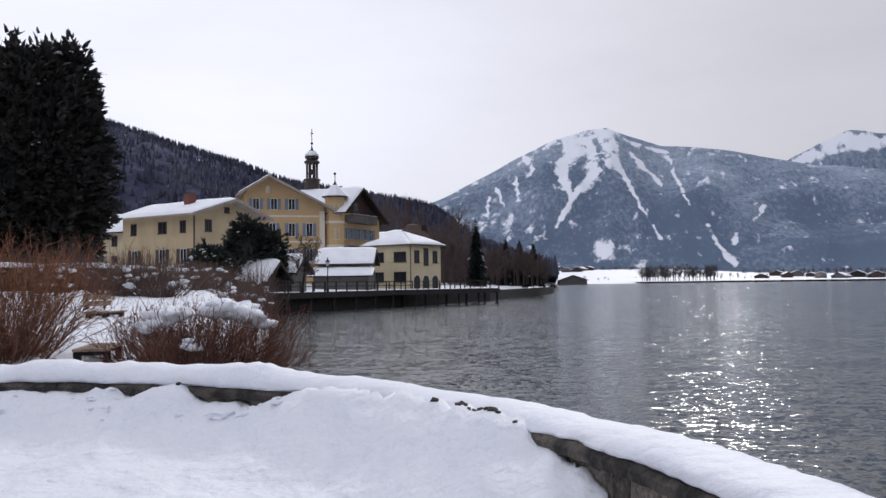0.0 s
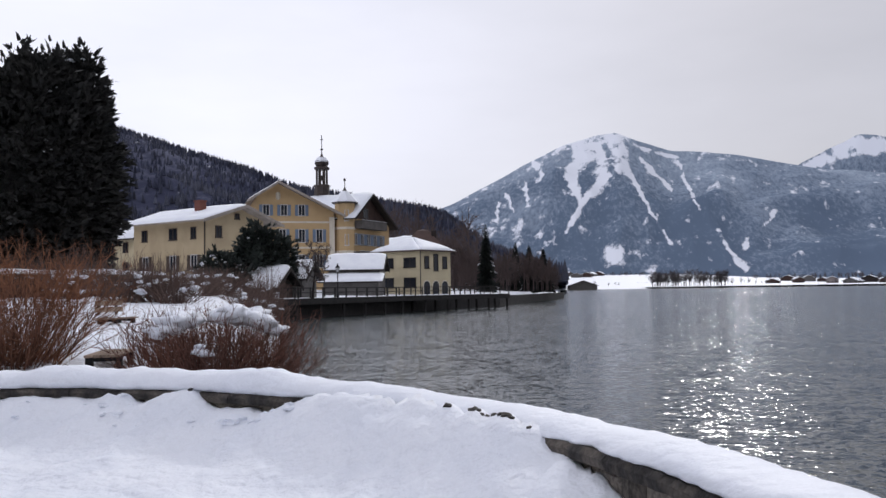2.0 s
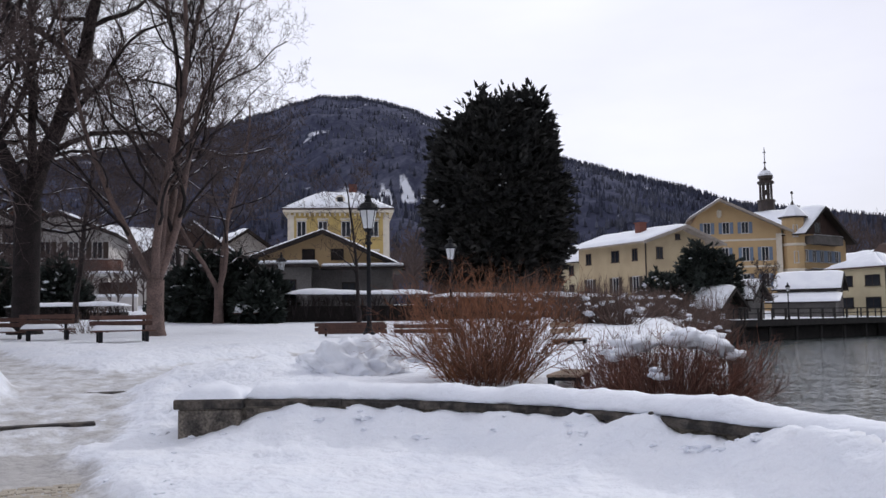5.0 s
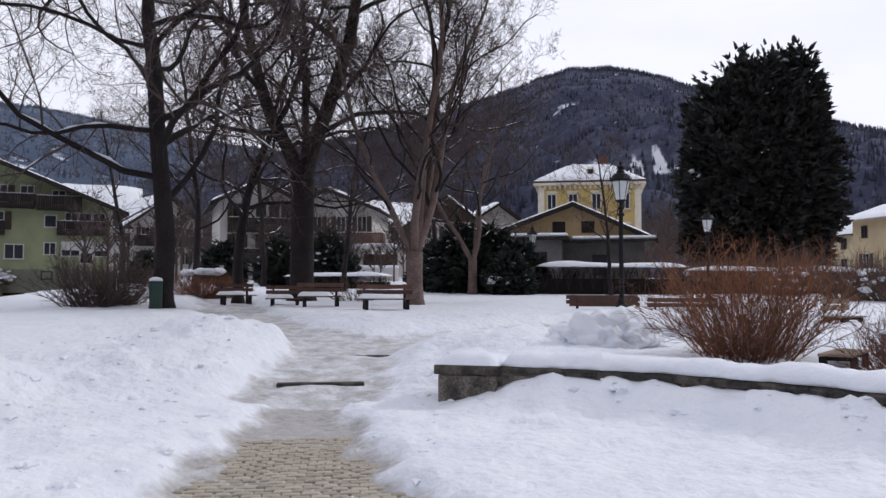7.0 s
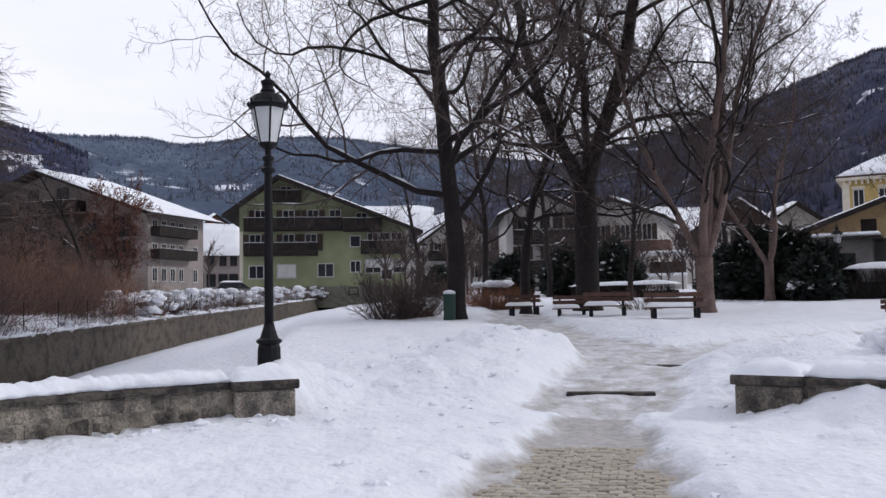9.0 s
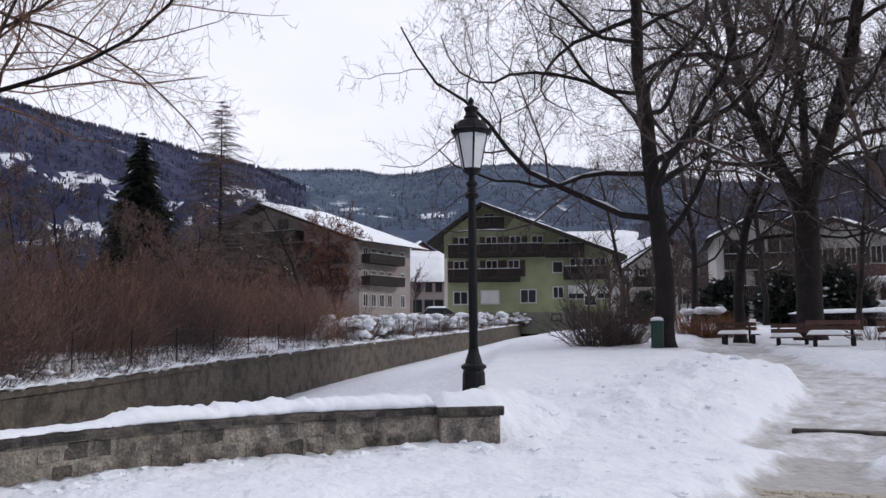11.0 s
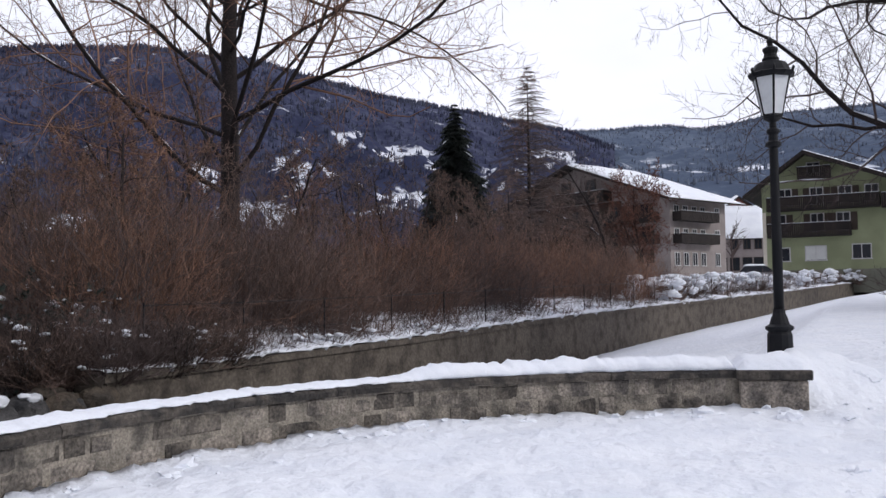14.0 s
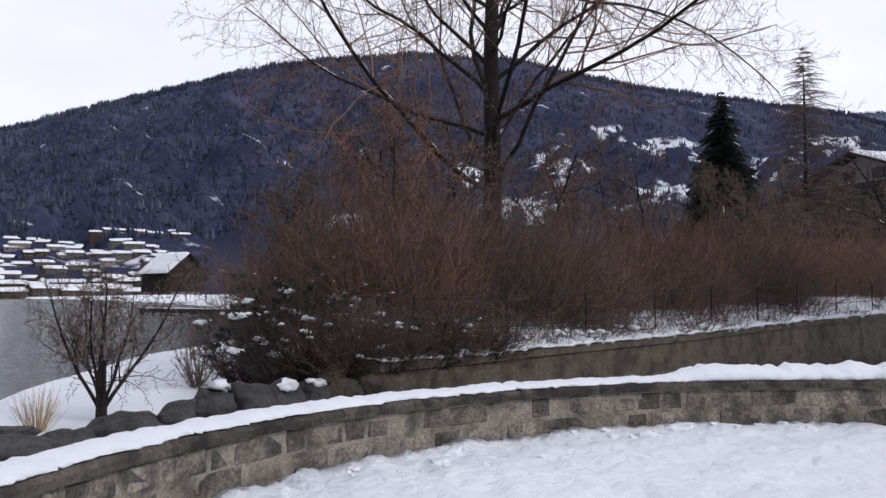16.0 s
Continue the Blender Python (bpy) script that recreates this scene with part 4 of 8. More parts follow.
    part("wall_snow", ring_mesh("wall_snow", th0 + way * 0.6, th1 + way * 0.7, [(R - 0.03, WALL_TOP + 0.003), (R - 0.035, WALL_TOP + 0.003), (R + 0.05, WALL_TOP + 0.003), (R + 0.15 * wide, WALL_TOP + 0.003), (R + 0.28 * wide, WALL_TOP + 0.003), (R + 0.38 * wide, WALL_TOP + 0.003), (R + 0.43 * wide, WALL_TOP + 0.003), (R + 0.42 * wide, WALL_TOP + 0.003)], SNOW, 0.4, wob), SNOW, wall, "soft ridge of old snow")
    return wall


def snow_left(t):
    return 0.045 + 0.10 * max(0.0, min(1.0, (226 - t) / 5))


build_wall("terrace_wall_west", 187.0, 331, "low curved wall of weathered grey ashlar capped with coping and snow", snow_left, 5, wide=0.72)
build_wall("terrace_wall_east", 121.8, -28.95, "low curved stone wall half buried under drifted snow", lambda t: 0.09 + 0.08 * max(0.0, min(1.0, (t - 45) / 25)), 8, lumps=0.35)


east_wall = bpy.data.objects["terrace_wall_east"]
# dark lumps added to stand for the dark holes in the drift
for th_, size_ in ((44.3, 0.05), (41.4, 0.06), (40.7, 0.04), (40.0, 0.03), (39.2, 0.035), (38.6, 0.035), (38.0, 0.05), (37.5, 0.03), (35.6, 0.025), (73.2, 0.03), (113.0, 0.04), (114.0, 0.03)):
    size_ *= 0.75
    x_, y_ = arc_xy(RADIUS - 0.07, th_)
    z_ = ground_z((x_, y_)) - 0.3 * size_
    b = bmesh.new()
    bmesh.ops.create_icosphere(b, subdivisions=2, radius=1.0)
    for v_ in b.verts:
        v_.co = Vector((v_.co.x * size_, v_.co.y * size_, v_.co.z * size_ * 0.8)) * (1 + 0.5 * noise.noise(v_.co * 2 + Vector((th_, 0, 0))))
    part("coping_stub", b, COPING, east_wall, loc=Vector((x_, y_, z_)))


def build_pillar(th, label):
    """The stout block that ends the wall at the way in."""
    x, y = arc_xy(RADIUS + 0.18, th)
    p = thing("wall_pillar", pose(x, y, 0, 0, 0, th + 90), label, "pillar")
    bmx = boxed(-0.36, 0.36, -0.31, 0.31, -0.4, WALL_TOP - 0.1, 0.015)
    part("shaft", bmx, STONE, p)
    part("cap", boxed(-0.40, 0.40, -0.36, 0.36, WALL_TOP - 0.098, WALL_TOP + 0.015, 0.015), COPING, p)
    bmx = bmesh.new()
    bmesh.ops.create_grid(bmx, x_segments=14, y_segments=12, size=0.5)
    for v in bmx.verts:
        e = max(abs(v.co.x), abs(v.co.y)) / 0.5
        v.co.x, v.co.y = v.co.x * 0.8, v.co.y * 0.7
        v.co.z = WALL_TOP + 0.017 + 0.15 * (1 - e ** 4) * (1 + 0.5 * noise.noise(Vector((v.co.x * 4, v.co.y * 4, th))))
    part("snow_cap", bmx, SNOW, p, "cushion of snow", smooth=True)
    return p


build_pillar(184.2, "square grey stone pillar ending the terrace wall, snow on its cap")
build_pillar(124.7, "squat grey stone block ending the snowy terrace wall")


# ---------------------------------------------------------------- street lamps
def build_lamp(base, height, label):
    """Old-fashioned lantern on a cast post, built for 3.95 m and scaled as a whole."""
    lamp = thing("street_lamp", Matrix.Translation(base), label, "street lamp", "park lanterns")
    k = height / 3.95
    S = Matrix.Scale(k, 4)

    def put(name, bmx, mat, label="", smooth=False):
        bmesh.ops.transform(bmx, matrix=S, verts=bmx.verts)
        return part(name, bmx, mat, lamp, label, smooth=smooth)
    b = bmesh.new()
    lathe(b, [(0.155, -0.2), (0.155, 0.02), (0.15, 0.20), (0.135, 0.24), (0.17, 0.27), (0.17, 0.30), (0.12, 0.33), (0.10, 0.40), (0.075, 0.47), (0.07, 0.52)], 12)
    put("base", b, IRON)
    b = bmesh.new()
    lathe(b, [(0.062, 0.5), (0.06, 1.5), (0.052, 2.50), (0.052, 2.54)], 14)
    put("post", b, IRON, smooth=True)
    b = bmesh.new()
    lathe(b, [(0.055, 2.535), (0.095, 2.56), (0.095, 2.60), (0.06, 2.63), (0.055, 2.70), (0.08, 2.73), (0.08, 2.76), (0.045, 2.79), (0.04, 2.86), (0.11, 2.90), (0.11, 2.92), (0.03, 2.925)], 14)
    put("collar", b, IRON)
    # six frosted panes between slim ribs
    z0, z1, r0, r1 = 2.95, 3.42, 0.125, 0.225
    for i in range(6):
        a0, a1 = math.pi / 3 * i, math.pi / 3 * (i + 1)
        b = bmesh.new()
        q = [Vector((r * math.cos(a), r * math.sin(a), z)) for r, a, z in ((r0, a0, z0), (r0, a1, z0), (r1, a1, z1), (r1, a0, z1))]
        n = (q[1] - q[0]).cross(q[3] - q[0]).normalized() * 0.006
        f0, f1 = [b.verts.new(p - n) for p in q], [b.verts.new(p + n) for p in q]
        b.faces.new(f1), b.faces.new(f0[::-1])
        for j in range(4):
            b.faces.new((f0[j], f0[(j + 1) % 4], f1[(j + 1) % 4], f1[j]))
        put("pane", b, MILK_GLASS)
        t = Tubes()
        t.add([q[0] * 1.0, q[3] * 1.0], [0.013, 0.015], 4)
        me = t.mesh("rib", IRON)
        me.transform(S)
        part("rib", me, IRON, lamp)
        t = Tubes()
        knob = Vector((0.265 * math.cos(a0), 0.265 * math.sin(a0), 3.47))
        t.add([knob, knob + Vector((0.02 * math.cos(a0), 0.02 * math.sin(a0), 0.05)), knob + Vector((0.01 * math.cos(a0), 0.01 * math.sin(a0), 0.075))], [0.02, 0.018, 0.004], 5)
        me = t.mesh("knob", IRON)
        me.transform(S)
        part("knob", me, IRON, lamp)
    b = bmesh.new()
    lathe(b, [(0.10, 2.915), (0.135, 2.925), (0.135, 2.955), (0.11, 2.96)], 6)
    put("lower_frame", b, IRON)
    b = bmesh.new()
    lathe(b, [(0.23, 3.415), (0.265, 3.43), (0.285, 3.47), (0.25, 3.49), (0.22, 3.55), (0.19, 3.60), (0.12, 3.63), (0.10, 3.64), (0.105, 3.67), (0.085, 3.69), (0.075, 3.73), (0.095, 3.77), (0.095, 3.80), (0.04, 3.83), (0.03, 3.86), (0.042, 3.885), (0.04, 3.91), (0.008, 3.95)], 12)
    put("hood", b, IRON)
    return lamp


def on_ground(az, d, dz=0.0):
    p = polar(az, d)
    return Vector((p.x, p.y, ground_z(p) + dz))


LANTERN = "black cast-iron street lantern with frosted panes in deep snow"
build_lamp(polar(81.4, 12.0, 0.80), 3.98, LANTERN)
build_lamp(polar(39.92, 23.0, 0.90), 4.05, LANTERN)
build_lamp(polar(34.6, 37.0, 1.0), 4.0, LANTERN)
build_lamp(polar(13.7, 79, 0.95), 3.1, "small black street lantern on the snowy quay")
build_lamp(on_ground(71.2, 66.0, -0.1), 4.6, "black street lantern among bare park shrubs")
build_lamp(polar(45.6, 44.0, 1.3), 3.6, "black street lantern beside a clipped hedge")


# ---------------------------------------------------------------- houses
WINDOW_MESHES = {}


def window_mesh(key, maker, mat):
    if key not in WINDOW_MESHES:
        b = maker()
        me = bpy.data.meshes.new(key[0])
        b.to_mesh(me)
        b.free()
        me.materials.append(mat)
        WINDOW_MESHES[key] = me
    return WINDOW_MESHES[key]


def frame_bm(w, h, bars):
    b = bmesh.new()
    t = 0.09
    box(b, -w / 2 - 0.05, w / 2 + 0.05, -0.05, 0.06, h / 2 - t + 0.05, h / 2 + 0.05)
    box(b, -w / 2 - 0.1, w / 2 + 0.1, -0.12, 0.06, -h / 2 - 0.05, -h / 2 + t - 0.05)
    box(b, -w / 2 - 0.05, -w / 2 + t - 0.05, -0.05, 0.06, -h / 2 + t - 0.05, h / 2 - t + 0.05)
    box(b, w / 2 - t + 0.05, w / 2 + 0.05, -0.05, 0.06, -h / 2 + t - 0.05, h / 2 - t + 0.05)
    for i in range(1, bars):
        x = -w / 2 + w * i / bars
        box(b, x - 0.035, x + 0.035, -0.04, 0.05, -h / 2, h / 2)
    return b


def add_window(house, m, w, h, shutters=None, bars=2, frame=None, blind=0.0, pane_mat=None):
    """A window centred on m, facing local -y: frame, panes, sill and shutters."""
    frame = frame or FRAME_WHITE
    win = part("window", window_mesh(("window", w, h, bars, frame.name), lambda: frame_bm(w, h, bars), frame), frame, house, loc=m)
    part("pane", window_mesh(("pane", w, h), lambda: boxed(-w / 2, w / 2, -0.005, 0.05, -h / 2, h / 2), PANE), PANE, win)
    if blind:
        part("blind", window_mesh(("blind", w, h, blind), lambda: boxed(-w / 2 + 0.03, w / 2 - 0.03, -0.025, -0.008, h / 2 - h * blind, h / 2), BLIND), BLIND, win)
    if shutters:
        s = window_mesh(("shutter", w, h, shutters.name), lambda: boxed(-w / 4, w / 4, -0.035, 0.035, -h / 2, h / 2, 0.012), shutters)
        for side in (-1, 1):
            part("shutter", s, shutters, win, loc=Vector((side * (w * 0.75 + 0.07), -0.05, 0)))
    return win


def slab(bm, a, b, c, d, t):
    """A roof plate: four top corners, thickness t downwards."""
    top = [bm.verts.new(p) for p in (a, b, c, d)]
    low = [bm.verts.new(Vector(p) - Vector((0, 0, t))) for p in (a, b, c, d)]
    bm.faces.new(top), bm.faces.new(low[::-1])
    for i in range(4):
        bm.faces.new((low[i], low[(i + 1) % 4], top[(i + 1) % 4], top[i]))
    bmesh.ops.recalc_face_normals(bm, faces=bm.faces)


def snow_sheet(a, b, c, d, t, seed, nu=18, nv=10):
    """Roof snow: a thick uneven quilt over the four corners a (eave), b (eave), c (ridge), d (ridge)."""
    v, f = [], []
    a, b, c, d = map(Vector, (a, b, c, d))
    for i in range(nv + 1):
        for j in range(nu + 1):
            u, w = j / nu, i / nv
            p = a.lerp(b, u).lerp(d.lerp(c, u), w)
            e = min(u, 1 - u, w, (1 - w) + 0.5) * 8
            n1 = noise.fractal(Vector((p.x * 0.35, p.y * 0.35, seed)), 0.9, 2.0, 3)
            p.z += t * min(1.0, e) ** 0.5 * (1 + 0.4 * n1) + 0.012
            v.append(p[:])
    base = len(v)
    for i in range(nv + 1):
        for j in range(nu + 1):
            u, w = j / nu, i / nv
            p = a.lerp(b, u).lerp(d.lerp(c, u), w)
            v.append((p.x, p.y, p.z + 0.004))
    n = nu + 1
    for i in range(nv):
        for j in range(nu):
            k = i * n + j
            f.append((k, k + 1, k + 1 + n, k + n))
            f.append((base + k, base + k + n, base + k + 1 + n, base + k + 1))
    rim = [j for j in range(n)] + [i * n + nu for i in range(1, nv + 1)] + [nv * n + j for j in range(nu - 1, -1, -1)] + [i * n for i in range(nv - 1, 0, -1)]
    for p, q in zip(rim, rim[1:] + rim[:1]):
        f.append((p, base + p, base + q, q))
    return raw_mesh("roof_snow", v, f, ROOF_SNOW, True)


def build_house(name, m, label, w, depth, eave_l, eave_r, apex_x, apex, wall, over=0.9, fore=1.2, snow=0.28, roof=None, base_z=-2.0, gable=None, gable_from=None, plinth=None, seed=1):
    """A gabled house. Local x runs along the front gable (0 to w), the front faces -y, the ridge runs along y."""
    h = thing(name, m, label, "house")
    roof = roof or DARK_WOOD
    sl, sr = (apex - eave_l) / apex_x, (apex - eave_r) / (w - apex_x)
    b = bmesh.new()
    poly_prism(b, [(0, base_z), (w, base_z), (w, eave_r - 0.15), (apex_x, apex - 0.15), (0, eave_l - 0.15)], 0, depth)
    part("wall", b, wall, h)
    if gable:
        g0 = gable_from
        xl = 0 if g0 < eave_l else (g0 - eave_l) / sl
        xr = w if g0 < eave_r else w - (g0 - eave_r) / sr
        pts = [(xl, g0), (xr, g0)] + ([(w, eave_r - 0.2)] if g0 < eave_r else []) + [(apex_x, apex - 0.2)] + ([(0, eave_l - 0.2)] if g0 < eave_l else [])
        b = bmesh.new()
        poly_prism(b, pts, -0.06, -0.004)
        part("gable_boarding", b, gable, h)
    if plinth:
        part("plinth", boxed(-0.05, w + 0.05, -0.06, depth, base_z, plinth), GREY_GREEN, h)
    y0, y1 = -fore, depth + fore
    el, er = (-over, eave_l - over * sl), (w + over, eave_r - over * sr)
    ridge0, ridge1 = Vector((apex_x, y0, apex)), Vector((apex_x, y1, apex))
    for (ex, ez), flip in ((el, False), (er, True)):
        a, bq = Vector((ex, y0, ez)), Vector((ex, y1, ez))
        b = bmesh.new()
        slab(b, a, bq, ridge1, ridge0, 0.16)
        r = part("roof", b, roof, h)
        # barge board along the front verge
        q = bmesh.new()
        d = ridge0 - a
        nrm = Vector((0, -0.06, 0))
        slab(q, a + nrm + Vector((0, 0, 0.03)), a + Vector((0, -0.004, 0.03)), ridge0 + Vector((0, -0.004, 0.03)), ridge0 + nrm + Vector((0, 0, 0.03)), 0.34)
        part("barge_board", q, roof, r)
        if snow:
            part("roof_snow", snow_sheet(a, bq, ridge1, ridge0, snow, seed, *((6, 4) if name == "village_house" else (18, 10))), ROOF_SNOW, h, "thick layer of snow")
    return h


def facade(side, x, z, w=0, depth=0, out=0.02):
    """Pose of a point on a house's front, left or right wall."""
    if side == "front":
        return pose(x, -out, z)
    if side == "left":
        return pose(-out, depth - x, z, 0, 0, -90)
    return pose(w + out, x, z, 0, 0, 90)


def add_balcony(house, x0, x1, z, out=1.1, high=0.95, mat=None, m=None, snow=True):
    """A timber balcony on the front: floor, boarded front with posts, two ends."""
    mat = mat or DARK_WOOD
    M = m or Matrix()
    b = boxed(x0, x1, -out, -0.004, z - 0.12, z)
    bal = part("balcony", b, mat, house, loc=M)
    b = bmesh.new()
    n = max(6, int((x1 - x0) / 0.16))
    for i in range(n):
        a = x0 + (x1 - x0) * i / n
        box(b, a + 0.008, a + (x1 - x0) / n - 0.008, -out - 0.03, -out, z - 0.1, z + high)
    tagged(part("parapet", b, mat, bal), kind="stuff")
    part("handrail", boxed(x0 - 0.05, x1 + 0.05, -out - 0.07, -out + 0.05, z + high + 0.002, z + high + 0.08), mat, bal)
    if snow:
        part("rail_snow", boxed(x0, x1, -out - 0.06, -out + 0.04, z + high + 0.084, z + high + 0.13, 0.02), ROOF_SNOW, bal)
    for a in (x0, x1 - 0.05):
        part("end_panel", boxed(a, a + 0.05, -out + 0.002, -0.006, z + 0.002, z + high), mat, bal)
    return bal


def placed(az, d, tilt, z):
    """Pose of a house whose front-left corner stands at that bearing and distance."""
    p = polar(az, d)
    return pose(p.x, p.y, z, 0, 0, az + tilt)


# green apartment house beside the stream
g = build_house("green_house", placed(83.0, 81, -8, 3.4), "green rendered alpine apartment house with dark timber balconies", 15.2, 13, 7.3, 5.3, 3.6, 9.9, GREEN, over=1.3, fore=1.8, snow=0.3, plinth=-0.05, seed=3)
for x, z, w_, h_, bl in ((1.5, 1.3, 1.3, 1.15, 0), (4.2, 1.35, 1.6, 1.2, 0.95), (7.7, 1.4, 1.4, 1.2, 0), (10.4, 1.7, 0.9, 1.0, 0), (12.0, 1.7, 1.4, 1.2, 0.6), (14.5, 1.7, 1.3, 1.2, 0.6)):
    add_window(g, facade("front", x, z), w_, h_, bars=2, blind=bl)
add_window(g, facade("front", 13.25, 1.45), 1.0, 1.9, bars=1, blind=0.55)
add_window(g, facade("front", 10.4, 4.0), 0.9, 1.0, bars=1)
for x in (1.4, 4.4, 6.4):
    add_window(g, facade("front", x, 3.95), 1.0, 1.5, BROWN_SHUTTER)
for x in (12.0, 13.1, 14.2):
    add_window(g, facade("front", x, 4.05), 0.95, 1.4)
for x in (1.9, 4.4, 6.6, 8.6, 11.0):
    add_window(g, facade("front", x, 6.2 if x < 10 else 6.0), 1.0, 1.4 if x < 10 else 1.2, BROWN_SHUTTER if x < 8 else None)
add_window(g, facade("front", 4.2, 8.6), 1.0, 0.9)
for x in (2.6, 10.2, 14.2):
    add_window(g, facade("front", x, -0.55), 0.8, 0.6, bars=1, frame=DARK_WOOD)
add_balcony(g, 0.5, 7.0, 2.85)
add_balcony(g, 10.9, 15.0, 2.95)
add_balcony(g, 0.5, 9.2, 5.1)
add_balcony(g, 9.3, 12.8, 5.0, 1.3)
add_balcony(g, 3.0, 5.6, 7.75, 0.9, 0.8)
for x in (0.0, 14.9):
    part("corner_strip", boxed(x, x + 0.3, -0.03, -0.004, 0.0, 5.0), TRIM, g)
for y in (2, 4.5, 7):
    for z in (1.5, 3.9):
        add_window(g, facade("right", y, z, 15.2), 0.8, 1.1, BROWN_SHUTTER)
part("downpipe", boxed(15.21, 15.3, 0.1, 0.2, -1, 5.2), FRAME_WHITE, g)

# long chalet guest house behind the thicket
g = build_house("chalet", placed(99.1, 122.8, -47.1, 2.5), "broad alpine guest house with timber balconies and snowy roof", 28, 11, 10.4, 10.4, 14, 15.4, CHALET_WALL, over=1.6, fore=2.2, snow=0.35, seed=7)
part("front_boarding", boxed(0.05, 21.0, -0.07, -0.004, 2.0, 10.3), TIMBER, g)
for x in (12.0, 16.2):
    add_window(g, facade("front", x, 12.6, out=0.08), 1.5, 1.5, frame=DARK_WOOD)
for z in (3.2, 5.9, 8.6):
    for x in (3.5, 6.7, 9.9, 13.5, 17, 20.5, 24.5):
        add_window(g, facade("front", x, z + 0.2, out=0.08), 1.2, 1.6, BROWN_SHUTTER, frame=TIMBER)
for z in (4.9, 7.5):
    add_balcony(g, 1.5, 26.5, z, 1.4, 1.0, DARK_WOOD, snow=False)
add_balcony(g, 3.5, 19.5, 10.6, 1.6, 1.1, DARK_WOOD)
right_side = Matrix.Translation((28, 0, 0)) @ Matrix.Rotation(radians(90), 4, "Z")
add_balcony(g, 0.5, 8.0, 4.9, 1.2, 0.95, DARK_WOOD, right_side)
add_balcony(g, 0.5, 8.0, 7.5, 1.2, 0.95, DARK_WOOD, right_side)
for z in (3.0, 5.8, 8.5):
    for y in (1.2, 2.9, 4.6, 6.3, 9.2):
        add_window(g, facade("right", y, z, 28), 0.9, 1.5, frame=FRAME_WHITE)

# white houses behind the park trees
g = build_house("white_house", placed(65.75, 74, 4, 2.9), "white rendered house with dark timber balconies among trees", 6.4, 10, 6.3, 6.3, 3.2, 7.85, WHITE, over=0.9, fore=1.4, seed=11)
for z in (2.6, 5.1):
    for x in (1.4, 3.3, 4.4, 5.4):
        add_window(g, facade("front", x, z), 0.75, 1.5, BROWN_SHUTTER if x < 2 else None, frame=BROWN_SHUTTER)
add_balcony(g, 0.6, 6.2, 3.65)
add_balcony(g, 1.6, 6.2, 1.1)
part("porch", boxed(0.2, 1.3, -2.2, -1.0, -2, 1.9), WHITE, g)
part("porch_snow", boxed(0.1, 1.4, -2.3, -0.9, 1.904, 2.15, 0.08), ROOF_SNOW, g)
g = build_house("white_house", placed(62.8, 96, 0, 3.6), "brown-gabled house behind the white one", 7.5, 10, 8.0, 7.6, 3.6, 10.0, WHITE, over=1.0, fore=1.2, gable=RED_WOOD, gable_from=7.6, seed=18)
add_window(g, facade("front", 3.6, 8.4, out=0.08), 1.2, 1.1, frame=TIMBER)
g = build_house("white_house", placed(60.6, 80, -14, 3.2), "pale house with a red timber balcony and white garage", 6.4, 10, 6.5, 6.0, 2.6, 7.5, WHITE, over=1.0, fore=1.4, seed=12)
for x in (1.4, 3.6, 5.5):
    add_window(g, facade("front", x, 4.4), 0.8, 1.4, BROWN_SHUTTER)
    add_window(g, facade("front", x, 1.7), 0.9, 1.3)
add_balcony(g, 3.0, 7.6, 2.5, 1.2, 0.95, RED_WOOD)
part("garage", boxed(3.6, 6.0, -4.0, -1.3, -2, 2.0), WHITE, g)
part("carport_wall", boxed(6.02, 9.0, -2.2, -2.0, -2, 1.6), TIMBER, g)
part("garage_roof", boxed(3.3, 9.6, -4.5, -1.3, 2.004, 2.16), FRAME_WHITE, g)
part("garage_snow", boxed(3.35, 9.55, -4.45, -1.35, 2.164, 2.42, 0.1), ROOF_SNOW, g)
part("carport_post", boxed(9.0, 9.15, -4.2, -4.05, -2, 2.0), TIMBER, g)
part("garden_wall", boxed(2.6, 9.6, -6.4, -6.0, -2, 0.25), WHITE, g)
part("garden_wall_snow", boxed(2.55, 9.65, -6.45, -5.95, 0.254, 0.5, 0.08), ROOF_SNOW, g)
g = build_house("white_house", placed(57.4, 112, -60, 5.0), "small pale house with a broad snowy roof", 7, 9, 5.0, 5.0, 3.5, 7.6, WHITE, over=1.0, snow=0.35, seed=19)
for y in (2.0, 5.0):
    add_window(g, facade("right", y, 3.4, 7), 1.0, 1.3, frame=BROWN_SHUTTER)
g = build_house("village_house", placed(71.0, 128, 88, 6.0), "broad snowy roof behind the green house", 9, 10, 6.6, 6.6, 4.5, 10.2, WHITE, over=1.0, snow=0.4, seed=20)
g = build_house("white_house", placed(71.2, 100, 20, 3.6), "white house with dark eaves beyond the green one", 8.5, 12, 5.6, 5.4, 4.2, 8.6, WHITE, over=1.2, fore=1.4, seed=13)
for z in (1.6, 4.3):
    for x in (1.8, 4.4, 6.8):
        add_window(g, facade("front", x, z), 0.9, 1.3, BROWN_SHUTTER)
add_balcony(g, 0.6, 8.0, 3.0, 1.1)
g = build_house("village_house", placed(82.9, 140, 94, 3.6), "pale house under a deep snowy roof with a dark shop front", 9, 7.5, 6.6, 6.6, 4.5, 11.0, CHALET_WALL, over=0.6, fore=0.6, snow=0.4, seed=14)
for y in (1.2, 3.0, 4.8, 6.4):
    add_window(g, facade("left", y, 5.2, 0, 7.5), 1.0, 1.5, frame=BROWN_SHUTTER)
    add_window(g, facade("left", y, 2.2, 0, 7.5), 1.3, 1.9, frame=DARK_WOOD)
